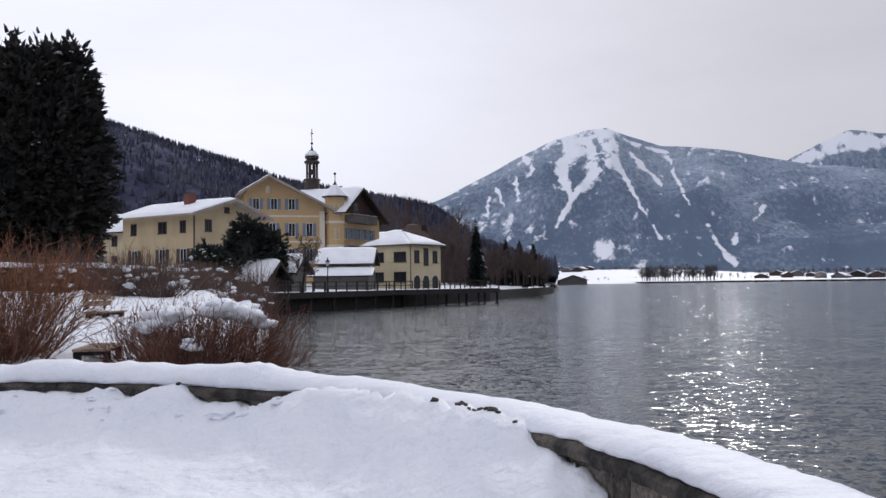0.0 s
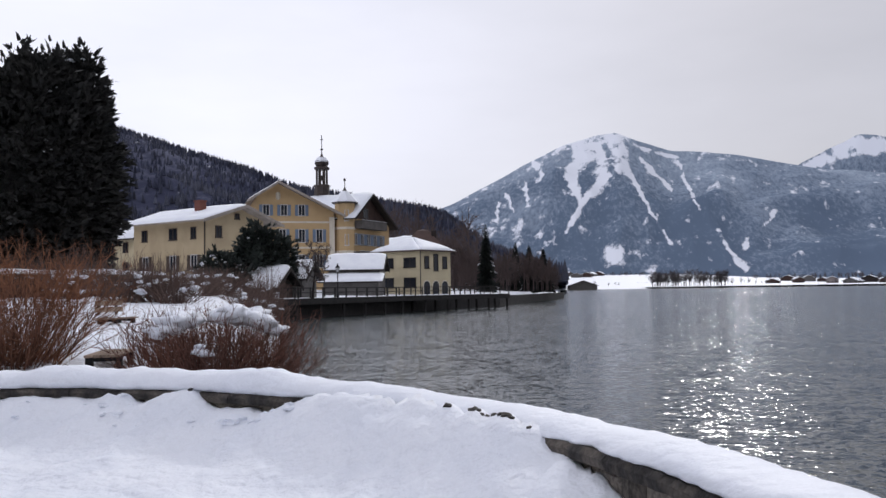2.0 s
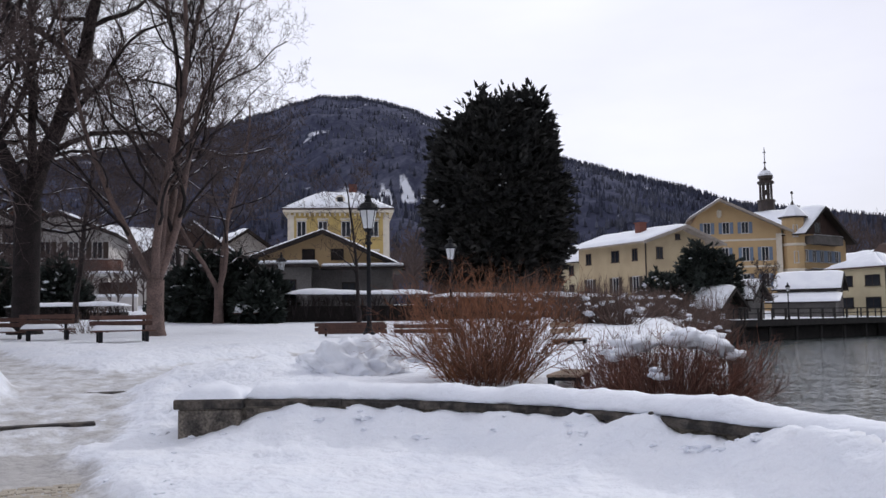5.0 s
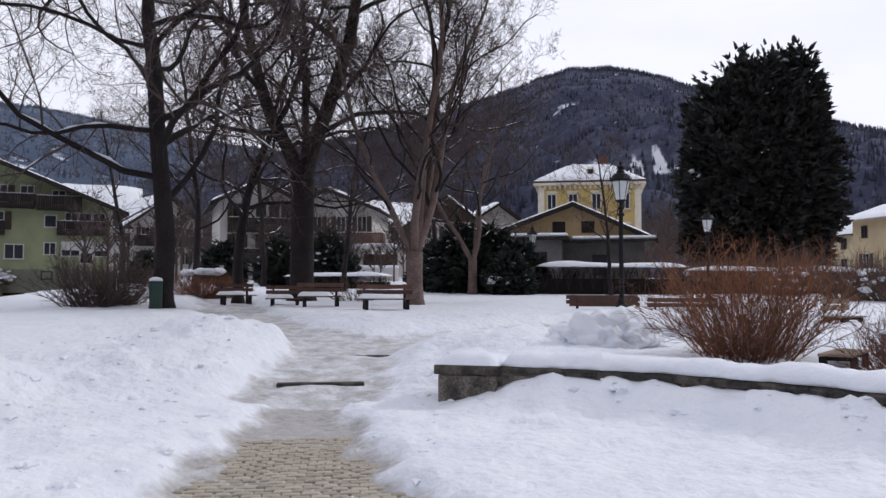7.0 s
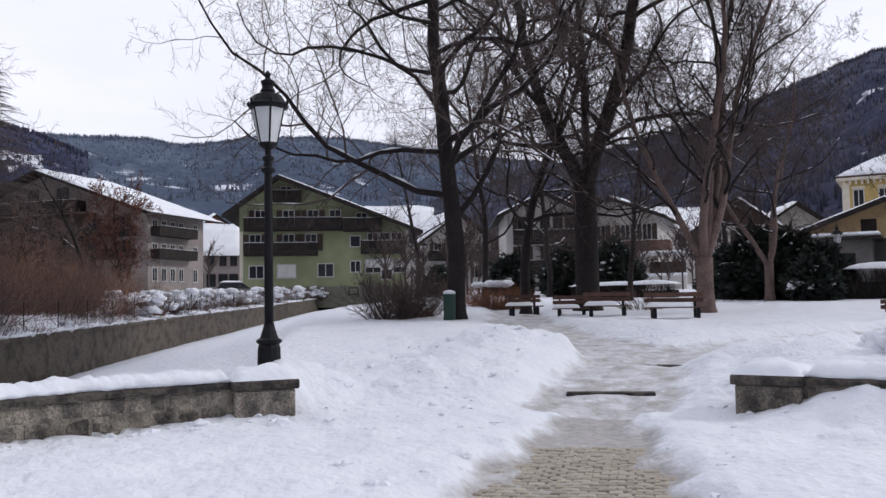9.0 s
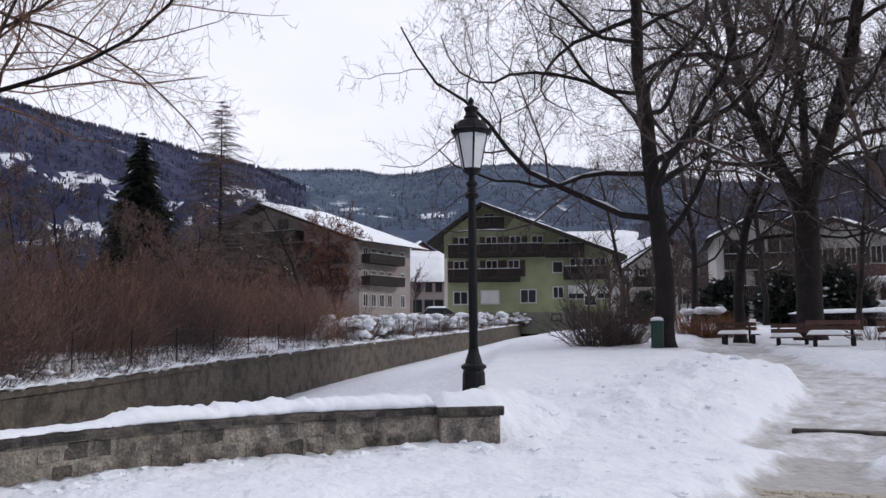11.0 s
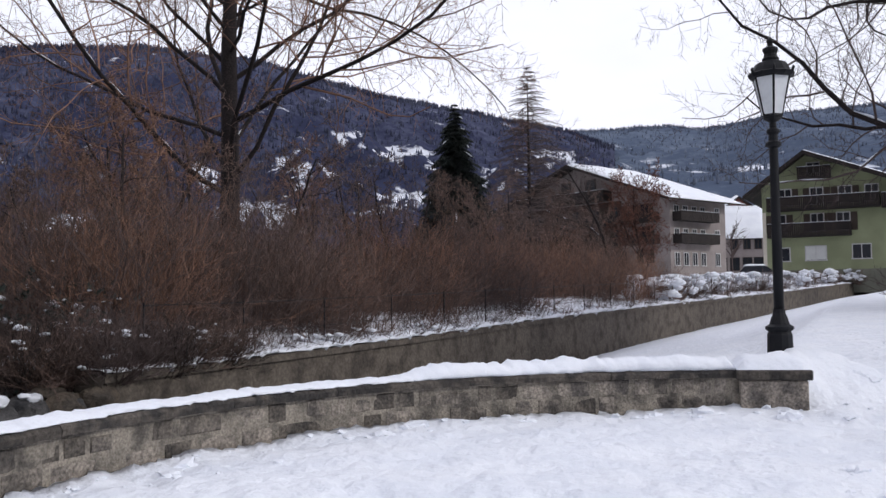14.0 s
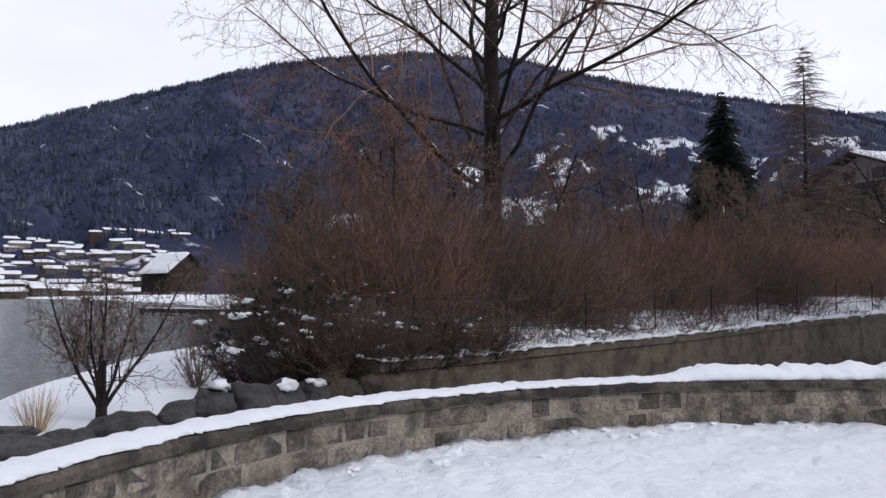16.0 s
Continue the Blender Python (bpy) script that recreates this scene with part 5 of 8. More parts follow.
g = build_house("village_house", placed(85.6, 172, 12, 8.6), "reddish house on the slope behind", 8, 10, 8.3, 7.6, 3.4, 10.8, BRICK, over=0.8, snow=0.4, seed=24)
for x in (2.0, 5.0):
    add_window(g, facade("front", x, 7.0), 1.0, 1.2, BROWN_SHUTTER)
g = build_house("village_house", placed(53.6, 92, -10, 3.5), "white gabled house behind bare park trees", 8, 10, 5.2, 5.0, 4, 8.0, WHITE, gable=TIMBER, gable_from=5.3, seed=15)
for z in (1.6, 4.2):
    for x in (1.8, 4.2, 6.4):
        add_window(g, facade("front", x, z), 1.0, 1.2, BROWN_SHUTTER)
g = build_house("village_house", placed(50.2, 96, 12, 3.5), "white house with shuttered windows behind evergreens", 8, 10, 5.2, 5.0, 4, 7.8, WHITE, seed=16)
for x in (1.8, 4.2, 6.4):
    add_window(g, facade("front", x, 4.0), 1.0, 1.2, BROWN_SHUTTER)


def hip_roof(house, x0, x1, y0, y1, z, rise, over, mat, snow, flat=0.25, seed=1):
    """A hipped roof with a short ridge, each plane with its quilt of snow."""
    a, b, c, d = Vector((x0 - over, y0 - over, z)), Vector((x1 + over, y0 - over, z)), Vector((x1 + over, y1 + over, z)), Vector((x0 - over, y1 + over, z))
    cx, cy = (x0 + x1) / 2, (y0 + y1) / 2
    lx, ly = (x1 - x0) * flat / 2, (y1 - y0) * flat / 2
    p, q, r, s = Vector((cx - lx, cy - ly, z + rise)), Vector((cx + lx, cy - ly, z + rise)), Vector((cx + lx, cy + ly, z + rise)), Vector((cx - lx, cy + ly, z + rise))
    bmx = bmesh.new()
    lows = [bmx.verts.new(v - Vector((0, 0, 0.14))) for v in (a, b, c, d)]
    eav = [bmx.verts.new(v) for v in (a, b, c, d)]
    top = [bmx.verts.new(v) for v in (p, q, r, s)]
    for i in range(4):
        bmx.faces.new((lows[i], lows[(i + 1) % 4], eav[(i + 1) % 4], eav[i]))
        bmx.faces.new((eav[i], eav[(i + 1) % 4], top[(i + 1) % 4], top[i]))
    bmx.faces.new(top), bmx.faces.new(lows[::-1])
    roof = part("roof", bmx, mat, house)
    for i, (e0, e1, t1, t0) in enumerate(((a, b, q, p), (b, c, r, q), (c, d, s, r), (d, a, p, s))):
        part("roof_snow", snow_sheet(e0, e1, t1, t0, snow, seed + i, 14, 8), ROOF_SNOW, roof)
    part("roof_top_snow", snow_sheet(p, q, r, s, snow, seed + 9, 6, 6), ROOF_SNOW, roof)
    return roof


# yellow villa with a mansard roof
v = thing("villa", placed(45.2, 92, -4, 3.0), "yellow villa with white corner stones and a snowy hipped roof", "house")
W = 10.5
part("wall", boxed(0, W, 0, 11, -2, 9.6), VILLA_YELLOW, v)
for x in (0, W - 0.6):
    part("quoin_strip", boxed(x - 0.03, x + 0.63, -0.05, 0.5, -2, 9.4), TRIM, v)
part("cornice", boxed(-0.5, W + 0.5, -0.5, 11.5, 9.604, 9.9, 0.05), TRIM, v)
for i in range(20):
    part("bracket", boxed(0.1 + i * 0.52, 0.28 + i * 0.52, -0.4, -0.004, 9.25, 9.6), TRIM, v)
hip_roof(v, 0, W, 0, 11, 10.06, 1.9, 0.55, TILE, 0.25, 0.45, 31)
part("dormer", boxed(4.9, 5.9, 0.5, 2.8, 10.25, 11.6, 0.3), TRIM, v)
part("dormer_pane", boxed(5.1, 5.7, 0.47, 0.498, 10.5, 11.35, 0.01), PANE, v)
part("chimney", boxed(6.3, 7.2, 5, 6, 11.8, 13.4), BRICK, v)
for x in (1.4, 3.6, 6.0, 8.9):
    for z in (4.6, 7.9):
        add_window(v, facade("front", x, z), 0.9, 1.6)
        part("arch_hood", boxed(x - 0.6, x + 0.6, -0.07, -0.006, z + 0.9, z + 1.15, 0.05), TRIM, v)

# garden pavilion in front of the villa
g = build_house("pavilion", placed(47.2, 62, -6, 2.1), "low orange garden hall with grey boarded wing and snowy roof", 9.4, 7, 3.9, 3.4, 4.6, 5.6, OCHRE, over=0.9, fore=1.0, snow=0.22, seed=17)
part("lower_boarding", boxed(-0.05, 9.45, -0.12, -0.01, -2, 3.0), GREY_WALL, g)
for x in (3.6, 5.6):
    part("vent_opening", boxed(x - 0.45, x + 0.45, -0.06, -0.012, 3.55, 4.35), DARK_WOOD, g)
part("wing", boxed(-1.5, 3.9, -3.0, -0.13, -2, 2.9), GREY_WALL, g)
part("wing_roof", boxed(-2.2, 4.4, -3.5, 0.0, 2.904, 3.1), DARK_WOOD, g)
part("wing_snow", boxed(-2.15, 4.35, -3.45, -0.12, 3.104, 3.36, 0.1), ROOF_SNOW, g)
part("lean_roof", boxed(4.5, 10.2, -1.7, -0.13, 2.85, 3.0), DARK_WOOD, g)
part("lean_snow", boxed(4.55, 10.15, -1.65, -0.15, 3.004, 3.25, 0.1), ROOF_SNOW, g)
for x in (0.2, 2.4):
    add_window(g, pose(x, -3.02, 1.4), 1.0, 1.3, frame=DARK_WOOD)
add_window(g, pose(6.4, -0.14, 1.3), 0.9, 1.3, frame=DARK_WOOD)

# yellow house of two storeys on the lake side
g = build_house("yellow_house", placed(22.0, 96, 40, 1.8), "pale yellow two-storey house with wide snowy roof and red chimney", 8.2, 12.4, 7.95, 7.95, 4.3, 9.3, CREAM, over=1.7, fore=1.6, snow=0.24, roof=PALE_WOOD, seed=21)
for y, w_ in ((2.0, 0.8), (5.4, 1.3), (10.4, 0.9)):
    add_window(g, facade("left", 12.4 - y, 6.2, 0, 12.4), w_, 1.25, frame=BROWN_SHUTTER)
for y in (1.9, 5.4, 10.2):
    add_window(g, facade("left", 12.4 - y, 3.0, 0, 12.4), 1.0, 1.7, BROWN_SHUTTER)
for x in (1.7, 6.4):
    add_window(g, facade("front", x, 6.3), 0.8, 1.25, frame=BROWN_SHUTTER)
add_window(g, facade("front", 4.3, 8.1), 0.6, 0.6, frame=BROWN_SHUTTER)
part("chimney", boxed(2.0, 2.9, 3.4, 4.3, 8.2, 9.9), BRICK, g)
part("chimney_cap", boxed(1.92, 2.98, 3.32, 4.38, 9.904, 10.02), BRICK, g)
part("downpipe", boxed(-0.12, -0.02, 0.1, 0.2, -1, 7.9), COPPER, g)
g = build_house("yellow_house", placed(26.3, 120, 42, 2.0), "small bright yellow house with snowy roof", 9, 10, 7.3, 7.3, 4.5, 9.4, PALE_YELLOW, over=1.3, snow=0.24, seed=22)
for y in (1.6, 4.2, 7.2):
    for z in (3.0, 5.6):
        add_window(g, facade("left", 10 - y, z, 0, 10), 0.9, 1.3, frame=BROWN_SHUTTER)

# the great ochre house with turret and bell tower
GH = placed(18.9, 121, 4, 1.8)
g = build_house("ochre_house", GH, "large ochre lakeside house with blue-grey shutters and deep eaves", 10.6, 16, 12.9, 10.8, 2.9, 14.7, OCHRE, over=1.3, fore=1.8, snow=0.28, roof=PALE_WOOD, seed=23)
for x in (1.3, 3.7, 6.1):
    add_window(g, facade("front", x, 10.9), 0.85, 1.5, SHUTTER)
for x in (1.2, 3.5, 6.1, 8.5):
    add_window(g, facade("front", x, 7.4), 0.85, 1.8, SHUTTER)
    add_window(g, facade("front", x, 3.9), 0.85, 1.8, SHUTTER)
part("string_course", boxed(-0.05, 10.65, -0.09, -0.004, 9.15, 9.4), TRIM, g)
part("string_course", boxed(-0.05, 10.65, -0.09, -0.004, 5.65, 5.9), TRIM, g)
part("corner_strip", boxed(9.9, 10.62, -0.10, -0.004, -2, 10.0), TRIM, g)
part("ornament", boxed(2.6, 3.2, -0.08, -0.004, 12.3, 13.4, 0.2), TRIM, g)

t = thing("turret", GH @ Matrix.Translation((12.2, 0.6, 0)), "slim ochre stair turret with a pointed snowy cap", "turret")
b = bmesh.new()
lathe(b, [(1.42, -2), (1.42, 12.0)], 8)
part("wall", b, OCHRE, t)
b = bmesh.new()
lathe(b, [(1.45, 8.3), (1.52, 8.35), (1.52, 8.6), (1.45, 8.65)], 8)
part("string_course", b, TRIM, t)
b = bmesh.new()
lathe(b, [(1.45, 5.0), (1.52, 5.05), (1.52, 5.3), (1.45, 5.35)], 8)
part("string_course", b, TRIM, t)
b = bmesh.new()
lathe(b, [(1.85, 11.95), (1.9, 12.1), (1.0, 12.9), (0.3, 13.7), (0.06, 14.3), (0.05, 15.4)], 8)
r = part("cap", b, COPPER, t)
b = bmesh.new()
lathe(b, [(1.88, 12.13), (1.84, 12.3), (1.1, 13.05), (0.48, 13.7), (0.25, 13.75)], 8)
part("cap_snow", b, ROOF_SNOW, r)
b = bmesh.new()
lathe(b, [(0.02, 15.1), (0.17, 15.2), (0.2, 15.35), (0.12, 15.5), (0.02, 15.55)], 8)
part("finial", b, COPPER, r)
for z in (10.2, 6.8):
    add_window(t, pose(0.0, -1.34, z), 0.5, 1.5, bars=1)

bt = thing("bell_tower", GH @ Matrix.Translation((10.2, 9.0, 0)), "dark open bell tower with onion cap and cross on the roof", "bell tower")
b = bmesh.new()
lathe(b, [(1.15, 11.0), (1.15, 15.2), (1.25, 15.3), (1.25, 15.5), (0.95, 15.6)], 8)
part("drum", b, COPPER, bt)
for i in range(8):
    a = i * math.pi / 4 + math.pi / 8
    q = Vector((0.8 * math.cos(a), 0.8 * math.sin(a), 0))
    tt = Tubes()
    tt.add([q + Vector((0, 0, 15.5)), q + Vector((0, 0, 17.9))], [0.13, 0.13], 5)
    part("column", tt.mesh("column", COPPER), COPPER, bt)
b = bmesh.new()
lathe(b, [(0.05, 16.2), (0.38, 16.25), (0.3, 16.6), (0.2, 16.9), (0.04, 17.0)], 8)
part("bell", b, COPPER, bt)
b = bmesh.new()
lathe(b, [(1.05, 17.8), (1.15, 17.95), (1.15, 18.15), (0.8, 18.35), (1.05, 18.7), (1.02, 19.1), (0.6, 19.6), (0.2, 19.9), (0.07, 20.4), (0.05, 21.2)], 10)
onion = part("onion_cap", b, COPPER, bt)
b = bmesh.new()
lathe(b, [(1.0, 18.92), (1.08, 19.0), (0.66, 19.62), (0.1, 19.86)], 10)
part("cap_snow", b, ROOF_SNOW, onion)
part("cross_shaft", boxed(-0.05, 0.05, -0.05, 0.05, 21.15, 23.0), COPPER, onion)
part("cross_arm", boxed(-0.22, 0.22, -0.05, 0.05, 22.3, 22.4), COPPER, onion)
b = bmesh.new()
lathe(b, [(0.02, 20.7), (0.2, 20.8), (0.2, 20.95), (0.02, 21.05)], 8)
part("ball", b, COPPER, onion)

# wing of the ochre house with its timber gable
g = build_house("ochre_wing", placed(12.9, 122, 60, 1.8), "ochre side wing with dark timber gable and balconies", 11.5, 10, 10.3, 9.4, 4.6, 13.6, OCHRE, over=0.7, fore=1.2, snow=0.26, gable=TIMBER, gable_from=9.9, seed=25)
add_balcony(g, 1.2, 8.6, 8.6, 1.2, 1.0, GREY_WALL)
add_balcony(g, 0.3, 9.8, 4.2, 1.3, 1.0, GREY_WALL)
for x in (1.3, 3.2, 5.1, 7.0, 8.9):
    add_window(g, facade("front", x, 7.0), 0.9, 1.6, SHUTTER)
    add_window(g, facade("front", x, 2.9), 0.9, 1.6, SHUTTER)
add_window(g, facade("front", 4.2, 10.8, out=0.08), 1.3, 1.3, frame=GREY_WALL)
g = build_house("ochre_wing", placed(9.9, 138, 30, 1.8), "rear wing with a snowy roof and timber gable", 9.0, 12, 6.2, 6.2, 4.5, 8.4, OCHRE, over=1.2, seed=26)
for x in (2, 4.5, 7):
    add_window(g, facade("front", x, 4.6), 1.0, 1.5, SHUTTER)

# cream boathouse on the quay
bh = thing("boathouse", placed(8.36, 108, 50, 1.55), "cream lakeside boathouse with hipped snowy roof and arched doors", "boathouse")
part("wall", boxed(0, 6.0, 0, 7.6, -2.6, 4.9), PALE_YELLOW, bh)
hip_roof(bh, 0, 6.0, 0, 7.6, 4.95, 1.5, 0.55, TILE, 0.28, 0.12, 41)
for x in (1.2, 3.0, 4.8):
    add_window(bh, facade("front", x, 3.4), 0.8, 1.5 if x != 3.0 else 2.1, frame=DARK_WOOD, bars=1)
    b = bmesh.new()
    pts = [(x - 0.6, -0.9), (x + 0.6, -0.9), (x + 0.6, 0.5)] + [(x + 0.6 * math.cos(a), 0.5 + 0.6 * math.sin(a)) for a in (0.5, 1.0, 1.57, 2.1, 2.6)] + [(x - 0.6, 0.5)]
    poly_prism(b, pts, -0.03, -0.004)
    part("arched_door", b, PANE, bh)
    b = bmesh.new()
    poly_prism(b, [(p[0] + (p[0] - x) * 0.2, p[1] + (0.1 if p[1] > 0.5 else 0)) for p in pts], -0.015, -0.002)
    part("door_surround", b, TRIM, bh)
for y in (1.7, 5.4):
    for z in (0.9, 3.4):
        add_window(bh, facade("left", 7.6 - y, z, 0, 7.6), 1.9, 1.2, frame=DARK_WOOD, bars=2)
part("downpipe", boxed(-0.1, -0.01, -0.1, -0.01, -1, 4.8), COPPER, bh)
rh = thing("boat_hall", placed(9.5, 121, 0, 1.6), "dark-roofed hall behind the lakeside boathouse", "house")
part("wall", boxed(0, 5.6, 0, 6, -2, 5.4), PALE_YELLOW, rh)
b = bmesh.new()
lathe(b, [(4.6, 5.3), (4.6, 5.45), (1.2, 8.3), (0.15, 8.5)], 4, (2.8, 3.0, 0))
part("roof", b, TILE, rh, loc=Matrix.Translation((2.8, 3.0, 0)) @ Matrix.Rotation(radians(45), 4, "Z") @ Matrix.Translation((-2.8, -3.0, 0)))
part("chimney", boxed(4.0, 4.7, 1.4, 2.1, 6.2, 8.2), DARK_WOOD, rh)

# sheds between the houses and the pier
g = build_house("lake_shed", placed(11.0, 102, 84, 1.4), "long grey shed under a deep tiered snowy roof", 6.0, 6.0, 2.85, 2.85, 3.0, 4.45, GREY_WALL, over=0.45, fore=0.5, snow=0.2, seed=27)
b = bmesh.new()
slab(b, Vector((-3.0, -0.6, 1.2)), Vector((-3.0, 6.8, 1.2)), Vector((-0.02, 6.8, 2.1)), Vector((-0.02, -0.6, 2.1)), 0.14)
part("lower_roof", b, DARK_WOOD, g)
part("lower_snow", snow_sheet((-3.0, -0.6, 1.2), (-3.0, 6.8, 1.2), (-0.02, 6.8, 2.1), (-0.02, -0.6, 2.1), 0.2, 28), ROOF_SNOW, g)
part("front_wall", boxed(-2.4, -0.02, -0.1, 6.2, -2, 1.2), GREY_WALL, g)
g = build_house("lake_shed", placed(17.9, 76, 66, 1.1), "small boat shed with a gabled snowy roof", 4.4, 2.9, 1.25, 1.25, 2.2, 2.6, TIMBER, over=0.7, fore=0.8, snow=0.25, seed=28)
g = build_house("lake_shed", placed(16.0, 80, 72, 1.3), "dark timber shed with snow on its roof", 4.4, 2.8, 1.75, 1.75, 2.2, 3.0, GREY_WALL, over=0.6, fore=0.6, snow=0.25, seed=29)
add_window(g, facade("left", 1.4, 0.7, 0, 2.8), 1.0, 0.9, frame=GREY_WALL)


# boardwalk on piles
def build_pier(points, label, width=2.2, deck_z=1.15, rails=True):
    pier = thing("boardwalk", Matrix(), label, "pier")
    pts = [polar(a, d, deck_z) for a, d in points]
    for p, q in zip(pts, pts[1:]):
        d = (q - p)
        L = d.length
        rot = math.degrees(math.atan2(d.y, d.x))
        M = pose(p.x, p.y, deck_z, 0, 0, rot)
        b = bmesh.new()
        n = int(L / 0.35)
        for i in range(n):
            box(b, L * i / n + 0.02, L * (i + 1) / n - 0.02, -width / 2, width / 2, -0.06, 0.0)
        part("deck", b, PIER_WOOD, pier, loc=M)
        part("edge_beam", boxed(0, L, -width / 2 - 0.12, -width / 2 - 0.005, -0.5, 0.02), PIER_WOOD, pier, loc=M)
        part("edge_beam", boxed(0, L, width / 2 + 0.005, width / 2 + 0.12, -0.5, 0.02), PIER_WOOD, pier, loc=M)
        part("deck_snow", boxed(0, L, -width / 2 + 0.5, width / 2, 0.004, 0.07, 0.03), ROOF_SNOW, pier, loc=M)
        k = max(2, int(L / 1.8))
        for i in range(k + 1):
            x = min(max(L * i / k, 0.1), L - 0.1)
            for y in (-width / 2 - 0.05, width / 2 + 0.05) if rails else ():
                part("rail_post", boxed(x - 0.05, x + 0.05, y - 0.05, y + 0.05, 0.025, 0.95), PIER_WOOD, pier, loc=M)
            if i % 2 == 0:
                for y in (-width / 2 + 0.2, width / 2 - 0.2):
                    b = bmesh.new()
                    lathe(b, [(0.14, -2.6), (0.14, -0.07)], 8, (x, y, 0))
                    part("support_post", b, PIER_WOOD, pier, loc=M)
        for y in (-width / 2 - 0.05, width / 2 + 0.05) if rails else ():
            for z in (0.5, 0.9):
                part("rail", boxed(0, L, y - 0.03, y + 0.03, z - 0.035, z + 0.035), PIER_WOOD, pier, loc=M)
    return pier


build_pier([(20.5, 70), (17.0, 74), (10, 90), (3.1, 104)], "long dark timber boardwalk on piles with snowy railing", deck_z=0.95)


# ---------------------------------------------------------------- stream wall and quay
def wall_along(name, rows, top, thick, low, mat, label, inset=0.0):
    """An upright wall along bearings and distances, its top height from top(d)."""
    v, f = [], []
    for a, d in rows:
        for dd, z in ((d, low), (d, top(d)), (d + thick, top(d)), (d + thick, low)):
            p = polar(a, dd, z)
            v.append(p[:])
    for i in range(len(rows) - 1):
        for j in range(4):
            a, b = i * 4 + j, i * 4 + (j + 1) % 4
            f.append((a, b, b + 4, a + 4))
    f += [(0, 1, 2, 3), tuple(range(len(v) - 4, len(v)))[::-1]]
    return tagged(new(name, raw_mesh(name, v, f, mat)), label, "wall", kind="structure")


def straight(rows, n):
    """Points between the corners of a line, evenly along each straight."""
    out = []
    for p, q in zip(rows, rows[1:]):
        a, b = polar(*p), polar(*q)
        for i in range(n):
            c = a.lerp(b, i / n)
            out.append((math.degrees(math.atan2(-c.x, c.y)), math.hypot(c.x, c.y)))
    return out + [rows[-1]]


STREAM_FINE = straight(STREAM, 12)


def stream_at(az):
    return float(np.interp(-az, [-r[0] for r in STREAM_FINE], [r[1] for r in STREAM_FINE]))


def stream_line():
    """Points along the stream wall with the unit normal away from the park and the wall's height there."""
    pts = [polar(a, d) for a, d in STREAM_FINE]
    out = []
    for i, p in enumerate(pts):
        t = (pts[min(i + 1, len(pts) - 1)] - pts[max(i - 1, 0)]).normalized()
        n = Vector((t.y, -t.x, 0))
        if n.dot(p) < 0:
            n = -n
        out.append((p, n, 0.50 + 0.026 * max(0, p.length - 15)))
    return out


v, f = [], []
for p, n, z in stream_line():
    for k, zz in ((-0.1, -1.8), (-0.1, z - 0.13), (-0.16, z - 0.125), (-0.16, z), (0.45, z), (0.45, -1.8)):
        v.append((p.x + n.x * k, p.y + n.y * k, zz))
m_ = len(v) // 6
for i in range(m_ - 1):
    for k in range(6):
        f.append((i * 6 + k, i * 6 + (k + 1) % 6, (i + 1) * 6 + (k + 1) % 6, (i + 1) * 6 + k))
f += [tuple(range(6))[::-1], tuple(range(len(v) - 6, len(v)))]
tagged(new("stream_wall", raw_mesh("stream_wall", v, f, CONCRETE)), "stained brown concrete embankment wall of the stream", "wall", kind="structure")
QUAY = straight([(17.7, 70), (17.2, 73.6), (3.2, 117), (-0.9, 190)], 8)
wall_along("quay_wall", QUAY, lambda d: 0.78 if d < 118 else 0.6, 3.0, -2.0, PIER_WOOD, "dark timber and stone quay wall behind the boardwalk")
v, f = [], []
for i, (a, d) in enumerate(QUAY[:17]):
    for dd, zz in ((0.3, 0.784), (0.5, 0.86), (3.0, 0.93), (8.0, 1.0)):
        v.append(polar(a, d + dd, zz)[:])
for i in range(16):
    for k in range(3):
        f.append((i * 4 + k, i * 4 + k + 1, i * 4 + k + 5, i * 4 + k + 4))
tagged(new("quay_snow", raw_mesh("quay_snow", v, f, SNOW, True)), "snow lying along the quay", "snow", kind="stuff")

# a snowy lip on top of the embankment
v, f = [], []
line_ = stream_line()
rows_ = [(line_[i][0].lerp(line_[i + 1][0], k / 5), line_[i][1].lerp(line_[i + 1][1], k / 5), line_[i][2] + (line_[i + 1][2] - line_[i][2]) * k / 5) for i in range(len(line_) - 1) for k in range(5)]
for i, (p, n, z) in enumerate(rows_):
    n1 = noise.fractal(Vector((i * 0.17, 3, 1)), 0.9, 2, 5)
    n2 = noise.fractal(Vector((i * 0.5, 9, 1)), 0.9, 2, 4)
    hgt = max(0.01, 0.06 + 0.10 * n1)
    spill = -0.19 - max(0.0, 0.10 * n2)
    q = min(1.0, i / 45)
    for k, zz in ((spill * 0.8 if n2 > 0.15 else 0.02, -0.10 * max(0, n2) + 0.004), (spill, 0.004 + hgt * 0.4), (-0.06, hgt), (0.5, hgt + 0.06 * q), (0.6 + 0.7 * q, q * (0.20 + 0.06 * n1)), (0.8 + 1.6 * q, q * (0.36 + 0.05 * n2) - 0.05 * (1 - q))):
        v.append((p.x + n.x * k, p.y + n.y * k, z + zz))
for i in range(len(rows_) - 1):
    for j in range(5):
        f.append((i * 6 + j, i * 6 + j + 1, i * 6 + j + 7, i * 6 + j + 6))
tagged(new("embankment_snow", raw_mesh("embankment_snow", v, f, SNOW, True)), "uneven snow along the embankment edge", "snow", kind="stuff")


# ---------------------------------------------------------------- plants
def rand_dir(rng):
    while True:
        q = Vector((rng.uniform(-1, 1), rng.uniform(-1, 1), rng.uniform(-1, 1)))
        if 0.05 < q.length < 1:
            return q.normalized()


